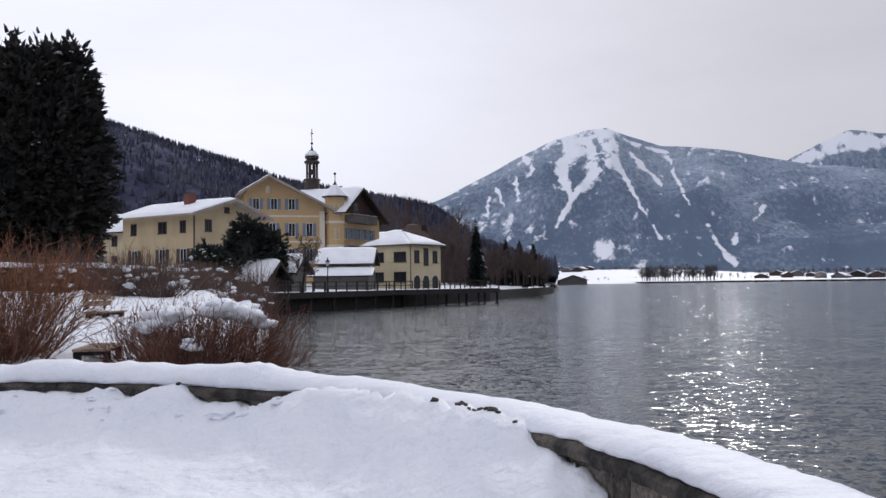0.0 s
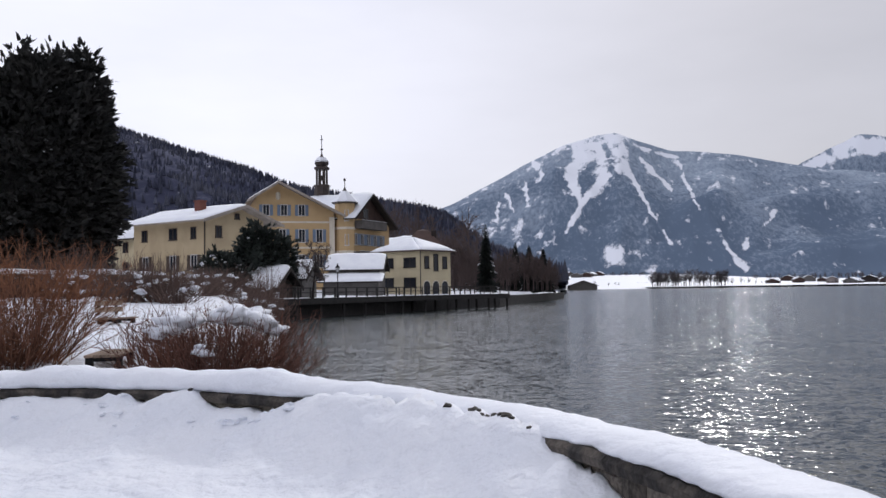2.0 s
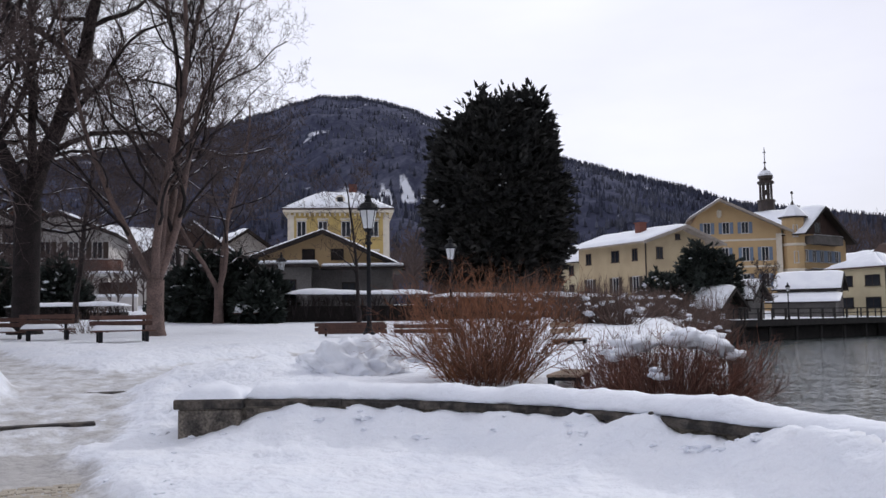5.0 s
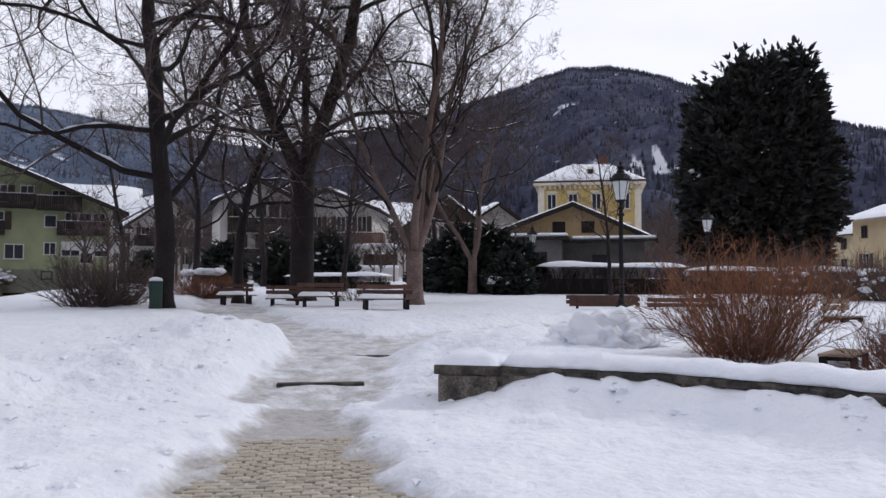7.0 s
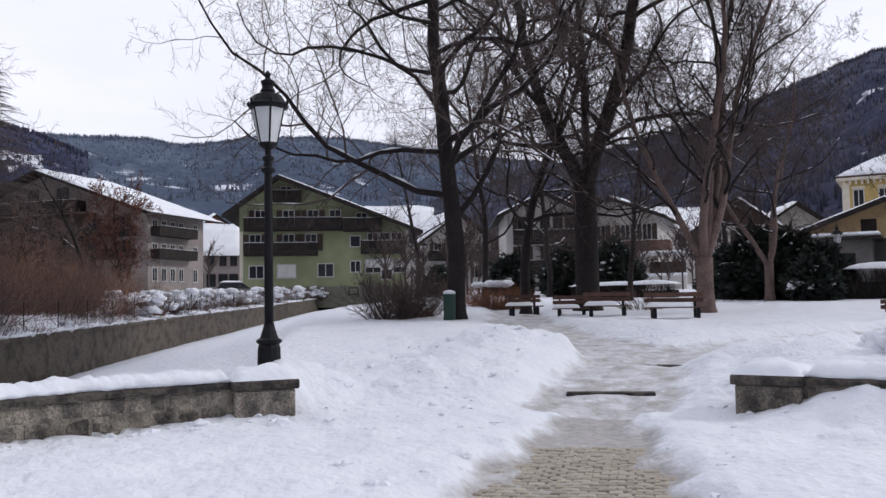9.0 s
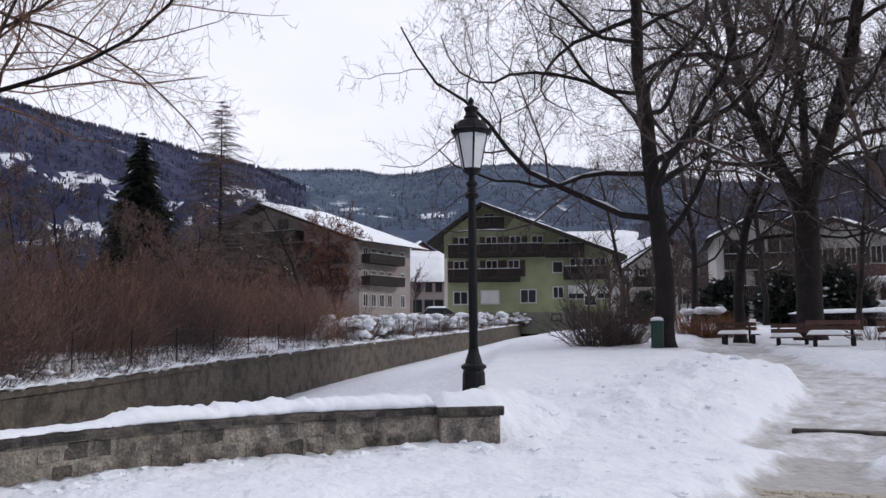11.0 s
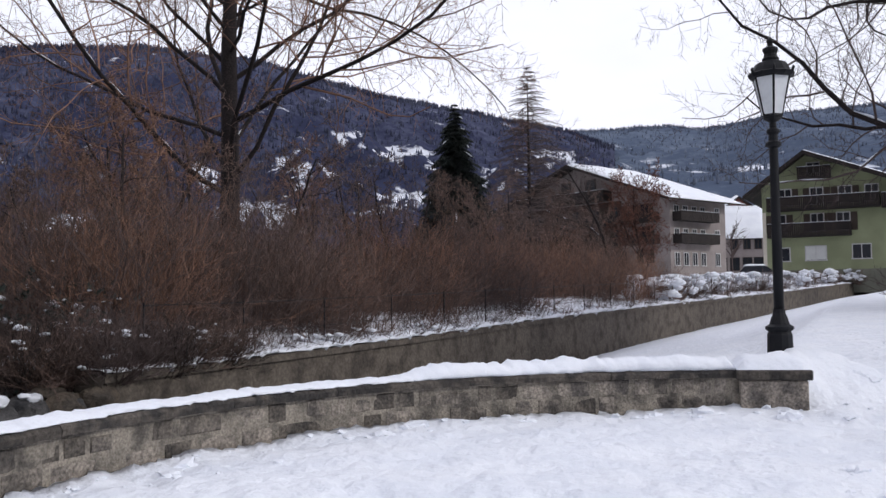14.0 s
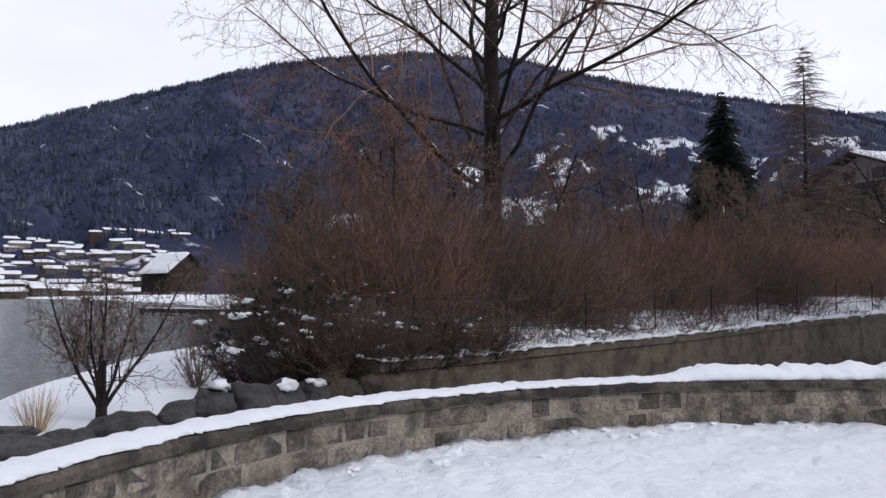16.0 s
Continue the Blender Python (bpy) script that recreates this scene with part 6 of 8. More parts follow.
def grow(tubes, snow, rng, p, d, length, r, level, cfg):
    """A limb and everything that grows from it."""
    n = cfg["seg"][level]
    pts, radii = [p.copy()], [r]
    q, dd = p.copy(), d.copy()
    wob, up = cfg["wob"][level], cfg["up"][level]
    tip = r * cfg["taper"][level]
    for i in range(n):
        dd = (dd + rand_dir(rng) * wob + Vector((0, 0, up))).normalized()
        q = q + dd * (length / n)
        pts.append(q.copy())
        radii.append(r + (tip - r) * (i + 1) / n)
    tubes[min(level, len(tubes) - 1)].add(pts, radii, cfg["sides"][level])
    if snow is not None and level in (1, 2) and r > cfg.get("snow_r", 0.035):
        for i in range(n):
            e = pts[i + 1] - pts[i]
            if abs(e.normalized().z) < 0.72 and rng.random() < cfg.get("snowy", 0.4):
                lift = Vector((0, 0, radii[i] * 0.75))
                snow.add([pts[i] + lift, (pts[i] + pts[i + 1]) / 2 + lift * 1.25, pts[i + 1] + lift * 0.9], [radii[i] * 0.25, radii[i] * 0.75, radii[i] * 0.2], 5)
    if level + 1 >= len(cfg["kids"]) + 1:
        return
    k = cfg["kids"][level]
    k = max(1, int(round(k * rng.uniform(0.75, 1.25))))
    start = cfg["start"][level]
    phase = rng.uniform(0, 6.28)
    for j in range(k):
        t = start + (1 - start) * (j + rng.uniform(0.1, 0.9)) / k
        i = min(n - 1, int(t * n))
        w = t * n - i
        pos = pts[i].lerp(pts[i + 1], w)
        axis = (pts[i + 1] - pts[i]).normalized()
        side = axis.cross(Vector((math.cos(phase + j * 2.4), math.sin(phase + j * 2.4), 0.3)))
        side.normalize()
        ang = radians(rng.uniform(*cfg["angle"][level]))
        nd = axis * math.cos(ang) + side * math.sin(ang)
        rr = (radii[i] + (radii[i + 1] - radii[i]) * w) * cfg["thin"][level] * rng.uniform(0.75, 1.1)
        ll = length * cfg["shrink"][level] * rng.uniform(0.7, 1.15) * (1.15 - 0.5 * t if level == 0 else 1 - 0.45 * t)
        grow(tubes, snow, rng, pos, nd, ll, max(rr, cfg["least"]), level + 1, cfg)


BROAD = dict(seg=(10, 10, 6, 3, 1), wob=(0.16, 0.36, 0.42, 0.42, 0.3), up=(0.05, 0.05, 0.05, 0.05, 0.02), taper=(0.25, 0.25, 0.3, 0.45, 0.6), sides=(10, 6, 4, 3, 3),
             kids=(10, 8, 7, 5), start=(0.28, 0.2, 0.15, 0.15), angle=((40, 75), (32, 65), (32, 68), (30, 70)), thin=(0.46, 0.5, 0.5, 0.6), shrink=(0.54, 0.54, 0.50, 0.55), least=0.0052)


def bare_tree(name, base, height, r, seed, label, bark=None, cfg=None, lean=(0, 0), kids=None, start=None, snowy=0.35, forks=None, angle=None, twig=None):
    """A leafless tree: flared trunk, limbs, fine twigs, snow lying on the limbs."""
    c = dict(cfg or BROAD)
    if kids:
        c["kids"] = kids
    if start:
        c["start"] = (start, *c["start"][1:])
    if angle:
        c["angle"] = (angle, *c["angle"][1:])
    c["snowy"] = snowy
    rng = random.Random(seed)
    bark, twig = bark or BARK, twig or TWIG
    tree = thing(name, Matrix.Translation(base), label, "tree")
    trunk, limb, twigs, snow = Tubes(), Tubes(), Tubes(), Tubes()
    levels = [trunk, limb, twigs, twigs]
    flare = Tubes()
    flare.add([Vector((0, 0, -0.4)), Vector((0, 0, 0.02)), Vector((0, 0, 0.25)), Vector((lean[0] * 0.1, lean[1] * 0.1, 0.7))], [r * 1.6, r * 1.35, r * 1.12, r * 0.98], 12)
    up = Vector((lean[0], lean[1], 1)).normalized()
    if forks:
        # a short bole that splits into several leaders
        hb = forks[0]
        top = up * hb
        trunk.add([Vector((0, 0, 0.5)), top * 0.6, top], [r, r * 0.95, r * 1.0], 12)
        for (dx, dy, dz, share, rr) in forks[1]:
            c2 = dict(c)
            grow(levels, snow, rng, top - up * 0.15, Vector((dx, dy, dz)).normalized(), (height - hb) * share, r * rr, 0, c2)
    else:
        grow(levels, snow, rng, Vector((0, 0, 0.4)), up, height - 0.4, r, 0, c)
    trunk.f += [tuple(i + len(trunk.v) for i in q) for q in flare.f]
    trunk.v += flare.v
    part("trunk", trunk.mesh("trunk", bark), bark, tree)
    part("limb_crown", limb.mesh("limb_crown", BARK), BARK, tree)
    part("twig_crown", twigs.mesh("twig_crown", twig, False), twig, tree)
    if snow.v:
        tagged(part("branch_snow", snow.mesh("branch_snow", SNOW), SNOW, tree, "strips of snow on the limbs"), kind="stuff")
    return tree


def facing(az):
    """Unit vectors seen from the walk: to the right, and away."""
    a = radians(az)
    return Vector((math.cos(a), math.sin(a), 0)), Vector((-math.sin(a), math.cos(a), 0))


PARK_TREE = "tall leafless park tree with snow on its limbs"
bare_tree("park_tree", on_ground(69.2, 26, -0.05), 16, 0.29, 101, PARK_TREE, lean=(0.02, 0.0), kids=(26, 12, 10, 7), start=0.16, angle=(45, 92))
bare_tree("park_tree", on_ground(64.6, 33, -0.05), 12.5, 0.2, 102, PARK_TREE, kids=(20, 11, 9, 6), start=0.18, angle=(45, 88))
R_, A_ = facing(60.6)
bare_tree("park_tree", on_ground(60.6, 31, -0.05), 18, 0.42, 103, "thick-trunked leafless park tree forking above head height",
          forks=(4.3, [(*(R_ * -0.32)[:2], 1, 0.9, 0.62), (*(R_ * 0.30 + A_ * 0.1)[:2], 1, 1.0, 0.72), (*(A_ * 0.4)[:2], 1, 0.7, 0.4)]), kids=(17, 11, 10, 6), start=0.08, angle=(35, 85))
R_, A_ = facing(53.3)
bare_tree("park_tree", on_ground(53.3, 28, -0.05), 15, 0.27, 104, "pale pinkish-barked leafless tree with low spreading limbs", bark=PALE_BARK,
          forks=(1.75, [(*(R_ * -0.50)[:2], 1, 0.7, 0.42), (*(R_ * 0.46 - A_ * 0.1)[:2], 1, 0.72, 0.56), (*(R_ * 0.10 + A_ * 0.25)[:2], 1, 1.0, 0.62), (*(R_ * -0.15 - A_ * 0.25)[:2], 1, 0.9, 0.5), (*(R_ * 0.24 + A_ * 0.1)[:2], 1, 0.85, 0.5)]),
          kids=(13, 10, 9, 6), start=0.12, angle=(22, 55), cfg=dict(BROAD, shrink=(0.46, 0.5, 0.5, 0.55)))
R_, A_ = facing(49.5)
bare_tree("park_tree", on_ground(49.5, 39, -0.05), 10, 0.2, 105, "smaller leafless tree forking close to the ground", bark=PALE_BARK,
          forks=(1.6, [(*(R_ * -0.4)[:2], 1, 0.8, 0.6), (*(R_ * 0.45)[:2], 1, 1.0, 0.6), (*(A_ * 0.3)[:2], 1, 0.9, 0.5)]), kids=(11, 10, 8, 7), start=0.12)
bare_tree("park_tree", on_ground(57.9, 42, -0.05), 10, 0.13, 106, PARK_TREE, kids=(14, 9, 8, 6), start=0.25)
bare_tree("park_tree", on_ground(67.2, 44, -0.05), 12, 0.18, 107, PARK_TREE, kids=(14, 9, 8, 6), start=0.2)
bare_tree("park_tree", on_ground(71.6, 62, -0.05), 12, 0.18, 112, PARK_TREE, kids=(14, 9, 8, 6), start=0.2)
bare_tree("park_tree", on_ground(63.0, 52, -0.05), 12, 0.17, 113, PARK_TREE, kids=(14, 9, 8, 6), start=0.2)
bare_tree("park_tree", on_ground(52.0, 58, -0.05), 11, 0.18, 114, PARK_TREE, kids=(12, 9, 8, 6), start=0.3)
bare_tree("sapling", on_ground(40.6, 33, -0.05), 5.6, 0.085, 108, "slender young leafless tree in the snow", kids=(16, 8, 5, 3), start=0.3, snowy=0.1, angle=(25, 50), cfg=dict(BROAD, thin=(0.4, 0.5, 0.5, 0.6)))
bare_tree("quay_tree", polar(15.3, 75.5, 0.9), 4.2, 0.1, 116, "small snow-dusted leafless tree beside the shed", kids=(12, 8, 6, 4), start=0.25, snowy=0.5, cfg=dict(BROAD, least=0.018))
bare_tree("bank_tree", polar(116.3, 24, 0.7), 18.5, 0.30, 109, "large leafless tree over the stream thicket with rusty buds", twig=RUST_STEM, cfg=dict(BROAD, thin=(0.34, 0.5, 0.5, 0.6), wob=(0.05, 0.2, 0.3, 0.34, 0.3), up=(0.05, 0.05, 0.06, 0.05, 0.02), shrink=(0.60, 0.46, 0.45, 0.5)), kids=(40, 17, 10, 5), start=0.16, angle=(40, 80), snowy=0.2)
bare_tree("bank_tree", polar(92.0, 47, 1.4), 7.5, 0.12, 110, "small leafless tree before the guest house", kids=(12, 8, 6, 4), start=0.12, angle=(20, 45))
bare_tree("bank_tree", polar(89.9, 44.5, 1.2), 5.6, 0.1, 117, "small twiggy reddish tree before the guest house", twig=RED_STEM, kids=(16, 9, 7, 5), start=0.1, angle=(22, 55), cfg=dict(BROAD, least=0.012))
bare_tree("bank_tree", polar(108, 40, 1.2), 6, 0.12, 111, "leafless bank tree in the thicket", kids=(11, 7, 6, 4), start=0.15)
bare_tree("bank_tree", polar(104.6, 44, 1.4), 6, 0.12, 115, "leafless bank tree in the thicket", kids=(11, 7, 6, 4), start=0.15)


def conifer(name, base, height, width, seed, label, sparse=False, drop=0.35):
    """A spruce or larch: straight trunk, tiers of drooping boughs with sprays."""
    rng = random.Random(seed)
    tree = thing(name, Matrix.Translation(base), label, "tree")
    t = Tubes()
    t.add([Vector((0, 0, -0.5)), Vector((0, 0, height * 0.5)), Vector((0, 0, height))], [height * 0.014, height * 0.008, 0.01], 7)
    part("trunk", t.mesh("trunk", BARK), BARK, tree)
    v, f = [], []
    boughs = Tubes()
    z = height * (0.2 if sparse else 0.06)
    snow = Tubes()
    while z < height * 0.99:
        k = 1 - z / height
        n = 8 if sparse else 13
        for i in range(n):
            a = rng.uniform(0, 6.283)
            L = width / 2 * (k ** 0.8) * rng.uniform(0.65, 1.1) + 0.08
            d = Vector((math.cos(a), math.sin(a), 0))
            p0, p1, p2 = Vector((0, 0, z)), d * L * 0.55 + Vector((0, 0, z - L * drop * 0.25 + (0.15 * L if sparse else 0))), d * L + Vector((0, 0, z - L * drop * (0.2 if sparse else 1)))
            boughs.add([p0, p1, p2], [0.045, 0.03, 0.012] if sparse else [0.03, 0.02, 0.008], 3)
            m = 9 if sparse else 7
            side = Vector((-d.y, d.x, 0))
            for j in range(m):
                u = 0.15 + 0.85 * j / m
                q = p0.lerp(p1, u * 2) if u < 0.5 else p1.lerp(p2, u * 2 - 1)
                for sgn in (-1, 1):
                    ll = (0.30 if sparse else 0.42) * L * (1.15 - u) * rng.uniform(0.7, 1.2) + 0.12
                    e = q + (side * sgn * 0.8 + d * 0.55).normalized() * ll - Vector((0, 0, ll * rng.uniform(0.2, 0.7)))
                    if sparse:
                        boughs.add([q, e], [0.017, 0.008], 3)
                    else:
                        b0 = len(v)
                        w = ll * 0.32
                        v += [(q - d * w)[:], (q + d * w)[:], (e + Vector((0, 0, -w * 0.5)))[:], (q + Vector((0, 0, w * 0.3)))[:]]
                        f += [(b0, b0 + 1, b0 + 2), (b0, b0 + 3, b0 + 2), (b0 + 3, b0 + 1, b0 + 2)]
            if not sparse and rng.random() < 0.035:
                snow.add([p1 + Vector((0, 0, 0.05)), p1.lerp(p2, 0.5) + Vector((0, 0, 0.07)), p2 + Vector((0, 0, 0.03))], [0.02, 0.07, 0.02], 4)
        z += height * (0.02 if sparse else 0.022)
    part("bough_crown", boughs.mesh("bough_crown", TWIG if sparse else SPRUCE_GREEN, False), TWIG, tree)
    if v:
        part("needle_crown", raw_mesh("needle_crown", v, f, SPRUCE_GREEN), SPRUCE_GREEN, tree)
    if snow.v:
        part("bough_snow", snow.mesh("bough_snow", SNOW), SNOW, tree)
    return tree


conifer("spruce", polar(102.2, 88, 3.0), 18.2, 13, 201, "dark green spruce behind the thicket")
conifer("larch", polar(97.4, 102, 3.0), 25.6, 21, 202, "tall leafless larch with fine spreading branches", sparse=True)
conifer("spruce", polar(4.1, 146, 1.0), 11.4, 4.4, 203, "slim dark spruce on the wooded shore")


def clump_tree(name, base, lobes, sprays, size, seed, label, mat, category="tree", core=True, snow_n=0, trunk=0.5):
    """A dense evergreen: lobes of (x, y, z, rx, ry, rz) filled with small drooping sprays over an opaque core that
    blocks light.
    """
    rng = random.Random(seed)
    tree = thing(name, Matrix.Translation(base), label, category)
    v, f = [], []
    tot = [l[3] * l[5] for l in lobes]
    top = max(l[2] + l[5] for l in lobes)
    for l, wgt in zip(lobes, tot):
        for _ in range(int(sprays * wgt / sum(tot))):
            d = rand_dir(rng)
            k = rng.uniform(0.78, 1.05) ** 1.0
            n1 = 1 + 0.36 * noise.noise(Vector((d.x * 2.2, d.y * 2.2, d.z * 2.2 + seed + l[0]))) + 0.3 * noise.noise(d * 6 + Vector((seed, 0, l[1])))
            p = Vector((l[0] + d.x * l[3] * k * n1, l[1] + d.y * l[4] * k * n1, l[2] + d.z * l[5] * k * n1))
            if p.z < 0.05:
                continue
            out = Vector((d.x, d.y, d.z * 0.5 + 0.15)).normalized()
            side = out.cross(Vector((0, 0, 1)))
            side = side.normalized() if side.length > 0.01 else Vector((1, 0, 0))
            for q in range(4):
                s = size * rng.uniform(0.5, 1.25)
                dirn = (out + side * rng.uniform(-0.9, 0.9) + Vector((0, 0, rng.uniform(-0.7, 0.7)))).normalized()
                w = dirn.cross(rand_dir(rng)).normalized() * s * 0.22
                b0 = len(v)
                v += [(p - w)[:], (p + w)[:], (p + dirn * s * 0.6 + w * 0.9)[:], (p + dirn * s)[:]]
                f.append((b0, b0 + 1, b0 + 2, b0 + 3))
    part("crown", raw_mesh("crown", v, f, mat), mat, tree)
    # solid blobs added inside the lobes to stop light coming through
    if core:
        b = bmesh.new()
        for l in lobes:
            r = bmesh.ops.create_icosphere(b, subdivisions=2, radius=1.0)
            for w in r["verts"]:
                n1 = 0.66 + 0.2 * noise.noise(w.co * 2 + Vector((seed, 0, 0)))
                w.co = Vector((l[0] + w.co.x * l[3] * n1, l[1] + w.co.y * l[4] * n1, max(0.02, l[2] + w.co.z * l[5] * n1)))
        part("inner_crown", b, mat, tree)
    t = Tubes()
    t.add([Vector((0, 0, -0.4)), Vector((0, 0, top * 0.3))], [trunk * 0.5, trunk * 0.4], 8)
    part("trunk", t.mesh("trunk", BARK), BARK, tree)
    if snow_n:
        b = bmesh.new()
        for _ in range(snow_n):
            l = rng.choice(lobes)
            d = rand_dir(rng)
            d.z = abs(d.z) * 0.9 + 0.1
            d.normalize()
            p = Vector((l[0] + d.x * l[3], l[1] + d.y * l[4], l[2] + d.z * l[5]))
            snow_blob(b, p, size * rng.uniform(0.12, 0.42), rng)
        tagged(part("snow_cover", b, SNOW, tree, "clumps of snow", smooth=True), kind="stuff")
    return tree


def snow_blob(b, p, s, rng):
    """A tattered clump of snow made of a few lumps."""
    for k in range(3):
        q = p + Vector((rng.uniform(-1, 1), rng.uniform(-1, 1), rng.uniform(-0.4, 0.4))) * s * (0.75 if k else 0.1)
        t = s * (rng.uniform(0.4, 0.7) if k else 0.8)
        r = bmesh.ops.create_icosphere(b, subdivisions=2 if s > 0.08 else 1, radius=1.0)
        o = rng.uniform(0, 50)
        for w in r["verts"]:
            n1 = 1 + 0.6 * noise.noise(w.co * 1.5 + Vector((o, 0, 0))) + 0.45 * noise.noise(w.co * 3.6 + Vector((0, o, 0)))
            w.co = q + Vector((w.co.x * t * n1 * 1.2, w.co.y * t * n1 * 1.2, w.co.z * t * n1 * 0.6))


# the great yew at the edge of the park
R_, A_ = facing(31.6)
yb = on_ground(31.6, 55, -0.1)
L = lambda x, y, z, rx, ry, rz: ((R_ * x + A_ * y).x, (R_ * x + A_ * y).y, z, rx, ry, rz)
clump_tree("yew_tree", yb, [L(-0.8, 0, 6.5, 3.3, 3.2, 6.0), L(1.4, 0, 6.6, 2.9, 2.9, 6.4), L(-2.3, 0.4, 5.6, 1.6, 2.0, 5.2), L(2.7, 0.2, 6.2, 1.2, 1.9, 5.8), L(0.1, -0.5, 10.9, 1.8, 1.6, 2.6), L(2.5, 0, 10.6, 1.2, 1.3, 3.3), L(1.5, 0, 11.6, 0.7, 0.9, 2.3), L(-2.0, 0, 9.9, 1.5, 1.5, 2.7), L(-0.5, 0.2, 11.8, 0.9, 1.0, 1.8), L(-1.5, 0, 11.0, 0.8, 0.9, 1.9), L(-0.3, 0, 3.0, 3.3, 3.2, 3.2)],
           19000, 0.5, 301, "huge dark evergreen with a ragged twin-topped crown", NEEDLES, snow_n=130)
# evergreens about the houses and the park
clump_tree("evergreen", polar(18.7, 80, 1.6), [(0, 0, 2.9, 2.1, 2.2, 2.9), (1.5, 0.6, 2.5, 1.8, 1.8, 2.4), (-1.2, 0.4, 2.2, 1.5, 1.6, 2.1), (-0.3, 0, 4.3, 1.1, 1.2, 1.4)], 3500, 0.42, 302, "dark broad evergreen shrub before the ochre house", EVERGREEN, snow_n=36)
clump_tree("evergreen", polar(21.2, 76, 1.6), [(0, 0, 1.6, 1.6, 1.6, 1.6), (1.2, 0, 1.2, 1.2, 1.2, 1.2)], 1200, 0.45, 303, "evergreen shrub heaped with snow", EVERGREEN, snow_n=45)
for i, (a, d, s) in enumerate(((50.4, 41, 0.8), (48.4, 42, 0.78), (46.7, 41, 0.6), (52.0, 43, 0.6), (59.0, 52, 0.8), (62.2, 56, 0.75), (65.6, 58, 0.7), (70.2, 60, 0.5), (47.3, 39, 0.45))):
    clump_tree("evergreen", on_ground(a, d, -0.05), [(0, 0, 1.6 * s, 1.7 * s, 1.6 * s, 1.8 * s), (0.9 * s, 0.3, 1.2 * s, 1.3 * s, 1.3 * s, 1.4 * s), (-0.9 * s, 0, 1.3 * s, 1.2 * s, 1.3 * s, 1.6 * s), (0.2, 0, 2.6 * s, 1.0 * s, 1.0 * s, 1.3 * s)], int(2300 * s), 0.4, 310 + i, "dark evergreen shrub dusted with snow", EVERGREEN, "shrub", snow_n=int(75 * s))


def bush(name, base, stems, height, spread, seed, label, mat, foot=0.4, lean=0.5, twigs=5, thick=0.011, curl=0.12, snow_tufts=(), squash=None, dome=1.0, group="", sub=0):
    """A many-stemmed shrub: stems fan out of a narrow foot, each with side twigs."""
    rng = random.Random(seed)
    ob = thing(name, Matrix.Translation(base), label, "shrub", group)
    t, tw = Tubes(), Tubes()
    for _ in range(stems):
        a, q = rng.uniform(0, 6.283), math.sqrt(rng.random())
        p = Vector((math.cos(a), math.sin(a), 0)) * foot * rng.random() + Vector((0, 0, -0.1))
        out = Vector((math.cos(a), math.sin(a), 0)) * spread * q
        h = height * (1 - 0.45 * (q ** 2) * dome) * rng.uniform(0.6, 1.05)
        if squash:
            h = min(h, squash * rng.uniform(0.85, 1.05))
        pts = [p]
        way = (out * (1 + lean) / max(h, 0.3) + Vector((0, 0, 1))).normalized()
        for i in range(3):
            way = (way + rand_dir(rng) * curl * (0.6 + 0.4 * i) + Vector((0, 0, 0.10 * lean)) - Vector((out.x, out.y, 0)) * 0.12).normalized()
            pts.append(pts[-1] + way * (math.hypot(h, out.length) / 3))
        r = thick * rng.uniform(0.6, 1.3)
        t.add(pts, [r, r * 0.8, r * 0.6, r * 0.35], 3)
        for _k in range(twigs):
            i = rng.randint(0, 2)
            b0 = pts[i].lerp(pts[i + 1], rng.random())
            d = (pts[i + 1] - pts[i]).normalized() + rand_dir(rng) * 0.85 + Vector((0, 0, 0.15))
            ll = height * rng.uniform(0.08, 0.24)
            e = b0 + d.normalized() * ll
            tw.add([b0, e], [r * 0.55, r * 0.28], 3)
            for _s in range(sub):
                c0 = b0.lerp(e, rng.uniform(0.25, 0.9))
                tw.add([c0, c0 + (d.normalized() + rand_dir(rng) * 0.9).normalized() * ll * rng.uniform(0.3, 0.7)], [r * 0.32, r * 0.2], 3)
    part("stem_crown", t.mesh("stem_crown", mat, False), mat, ob)
    if tw.v:
        part("twig_crown", tw.mesh("twig_crown", mat, False), mat, ob)
    if snow_tufts:
        b = bmesh.new()
        for (x, y, z, s) in snow_tufts:
            snow_blob(b, Vector((x, y, z)), s, rng)
        tagged(part("snow_cover", b, SNOW, ob, "clumps of snow", smooth=True), kind="stuff")
    return ob


# the two lakeside shrubs before the terrace
bush("willow_shrub", on_ground(32.2, 12.9, -0.05), 250, 1.8, 1.25, 401, "fan-shaped leafless willow with bright orange-brown stems", WILLOW, foot=0.6, lean=0.45, twigs=14, thick=0.007, curl=0.3, dome=0.5, sub=2)
R_, A_ = facing(20.9)
rng_ = random.Random(5)
tufts = []
for x, y, z, r in ((-0.66, -0.5, 1.02, 0.13), (-0.50, -0.45, 1.14, 0.22), (-0.36, -0.35, 1.16, 0.20), (-0.42, -0.05, 1.18, 0.2), (0.08, -0.35, 1.2, 0.18), (0.25, -0.4, 1.2, 0.23), (0.44, -0.4, 1.18, 0.24), (0.62, -0.35, 1.12, 0.2), (0.74, -0.3, 1.02, 0.13),
                   (0.2, 0.05, 1.25, 0.22), (0.5, 0.05, 1.2, 0.22), (-0.16, -0.85, 0.86, 0.07), (-0.13, -0.87, 0.78, 0.09), (0.4, -0.88, 0.55, 0.04)):
    q = R_ * x + A_ * y
    tufts.append((q.x, q.y, z, r))
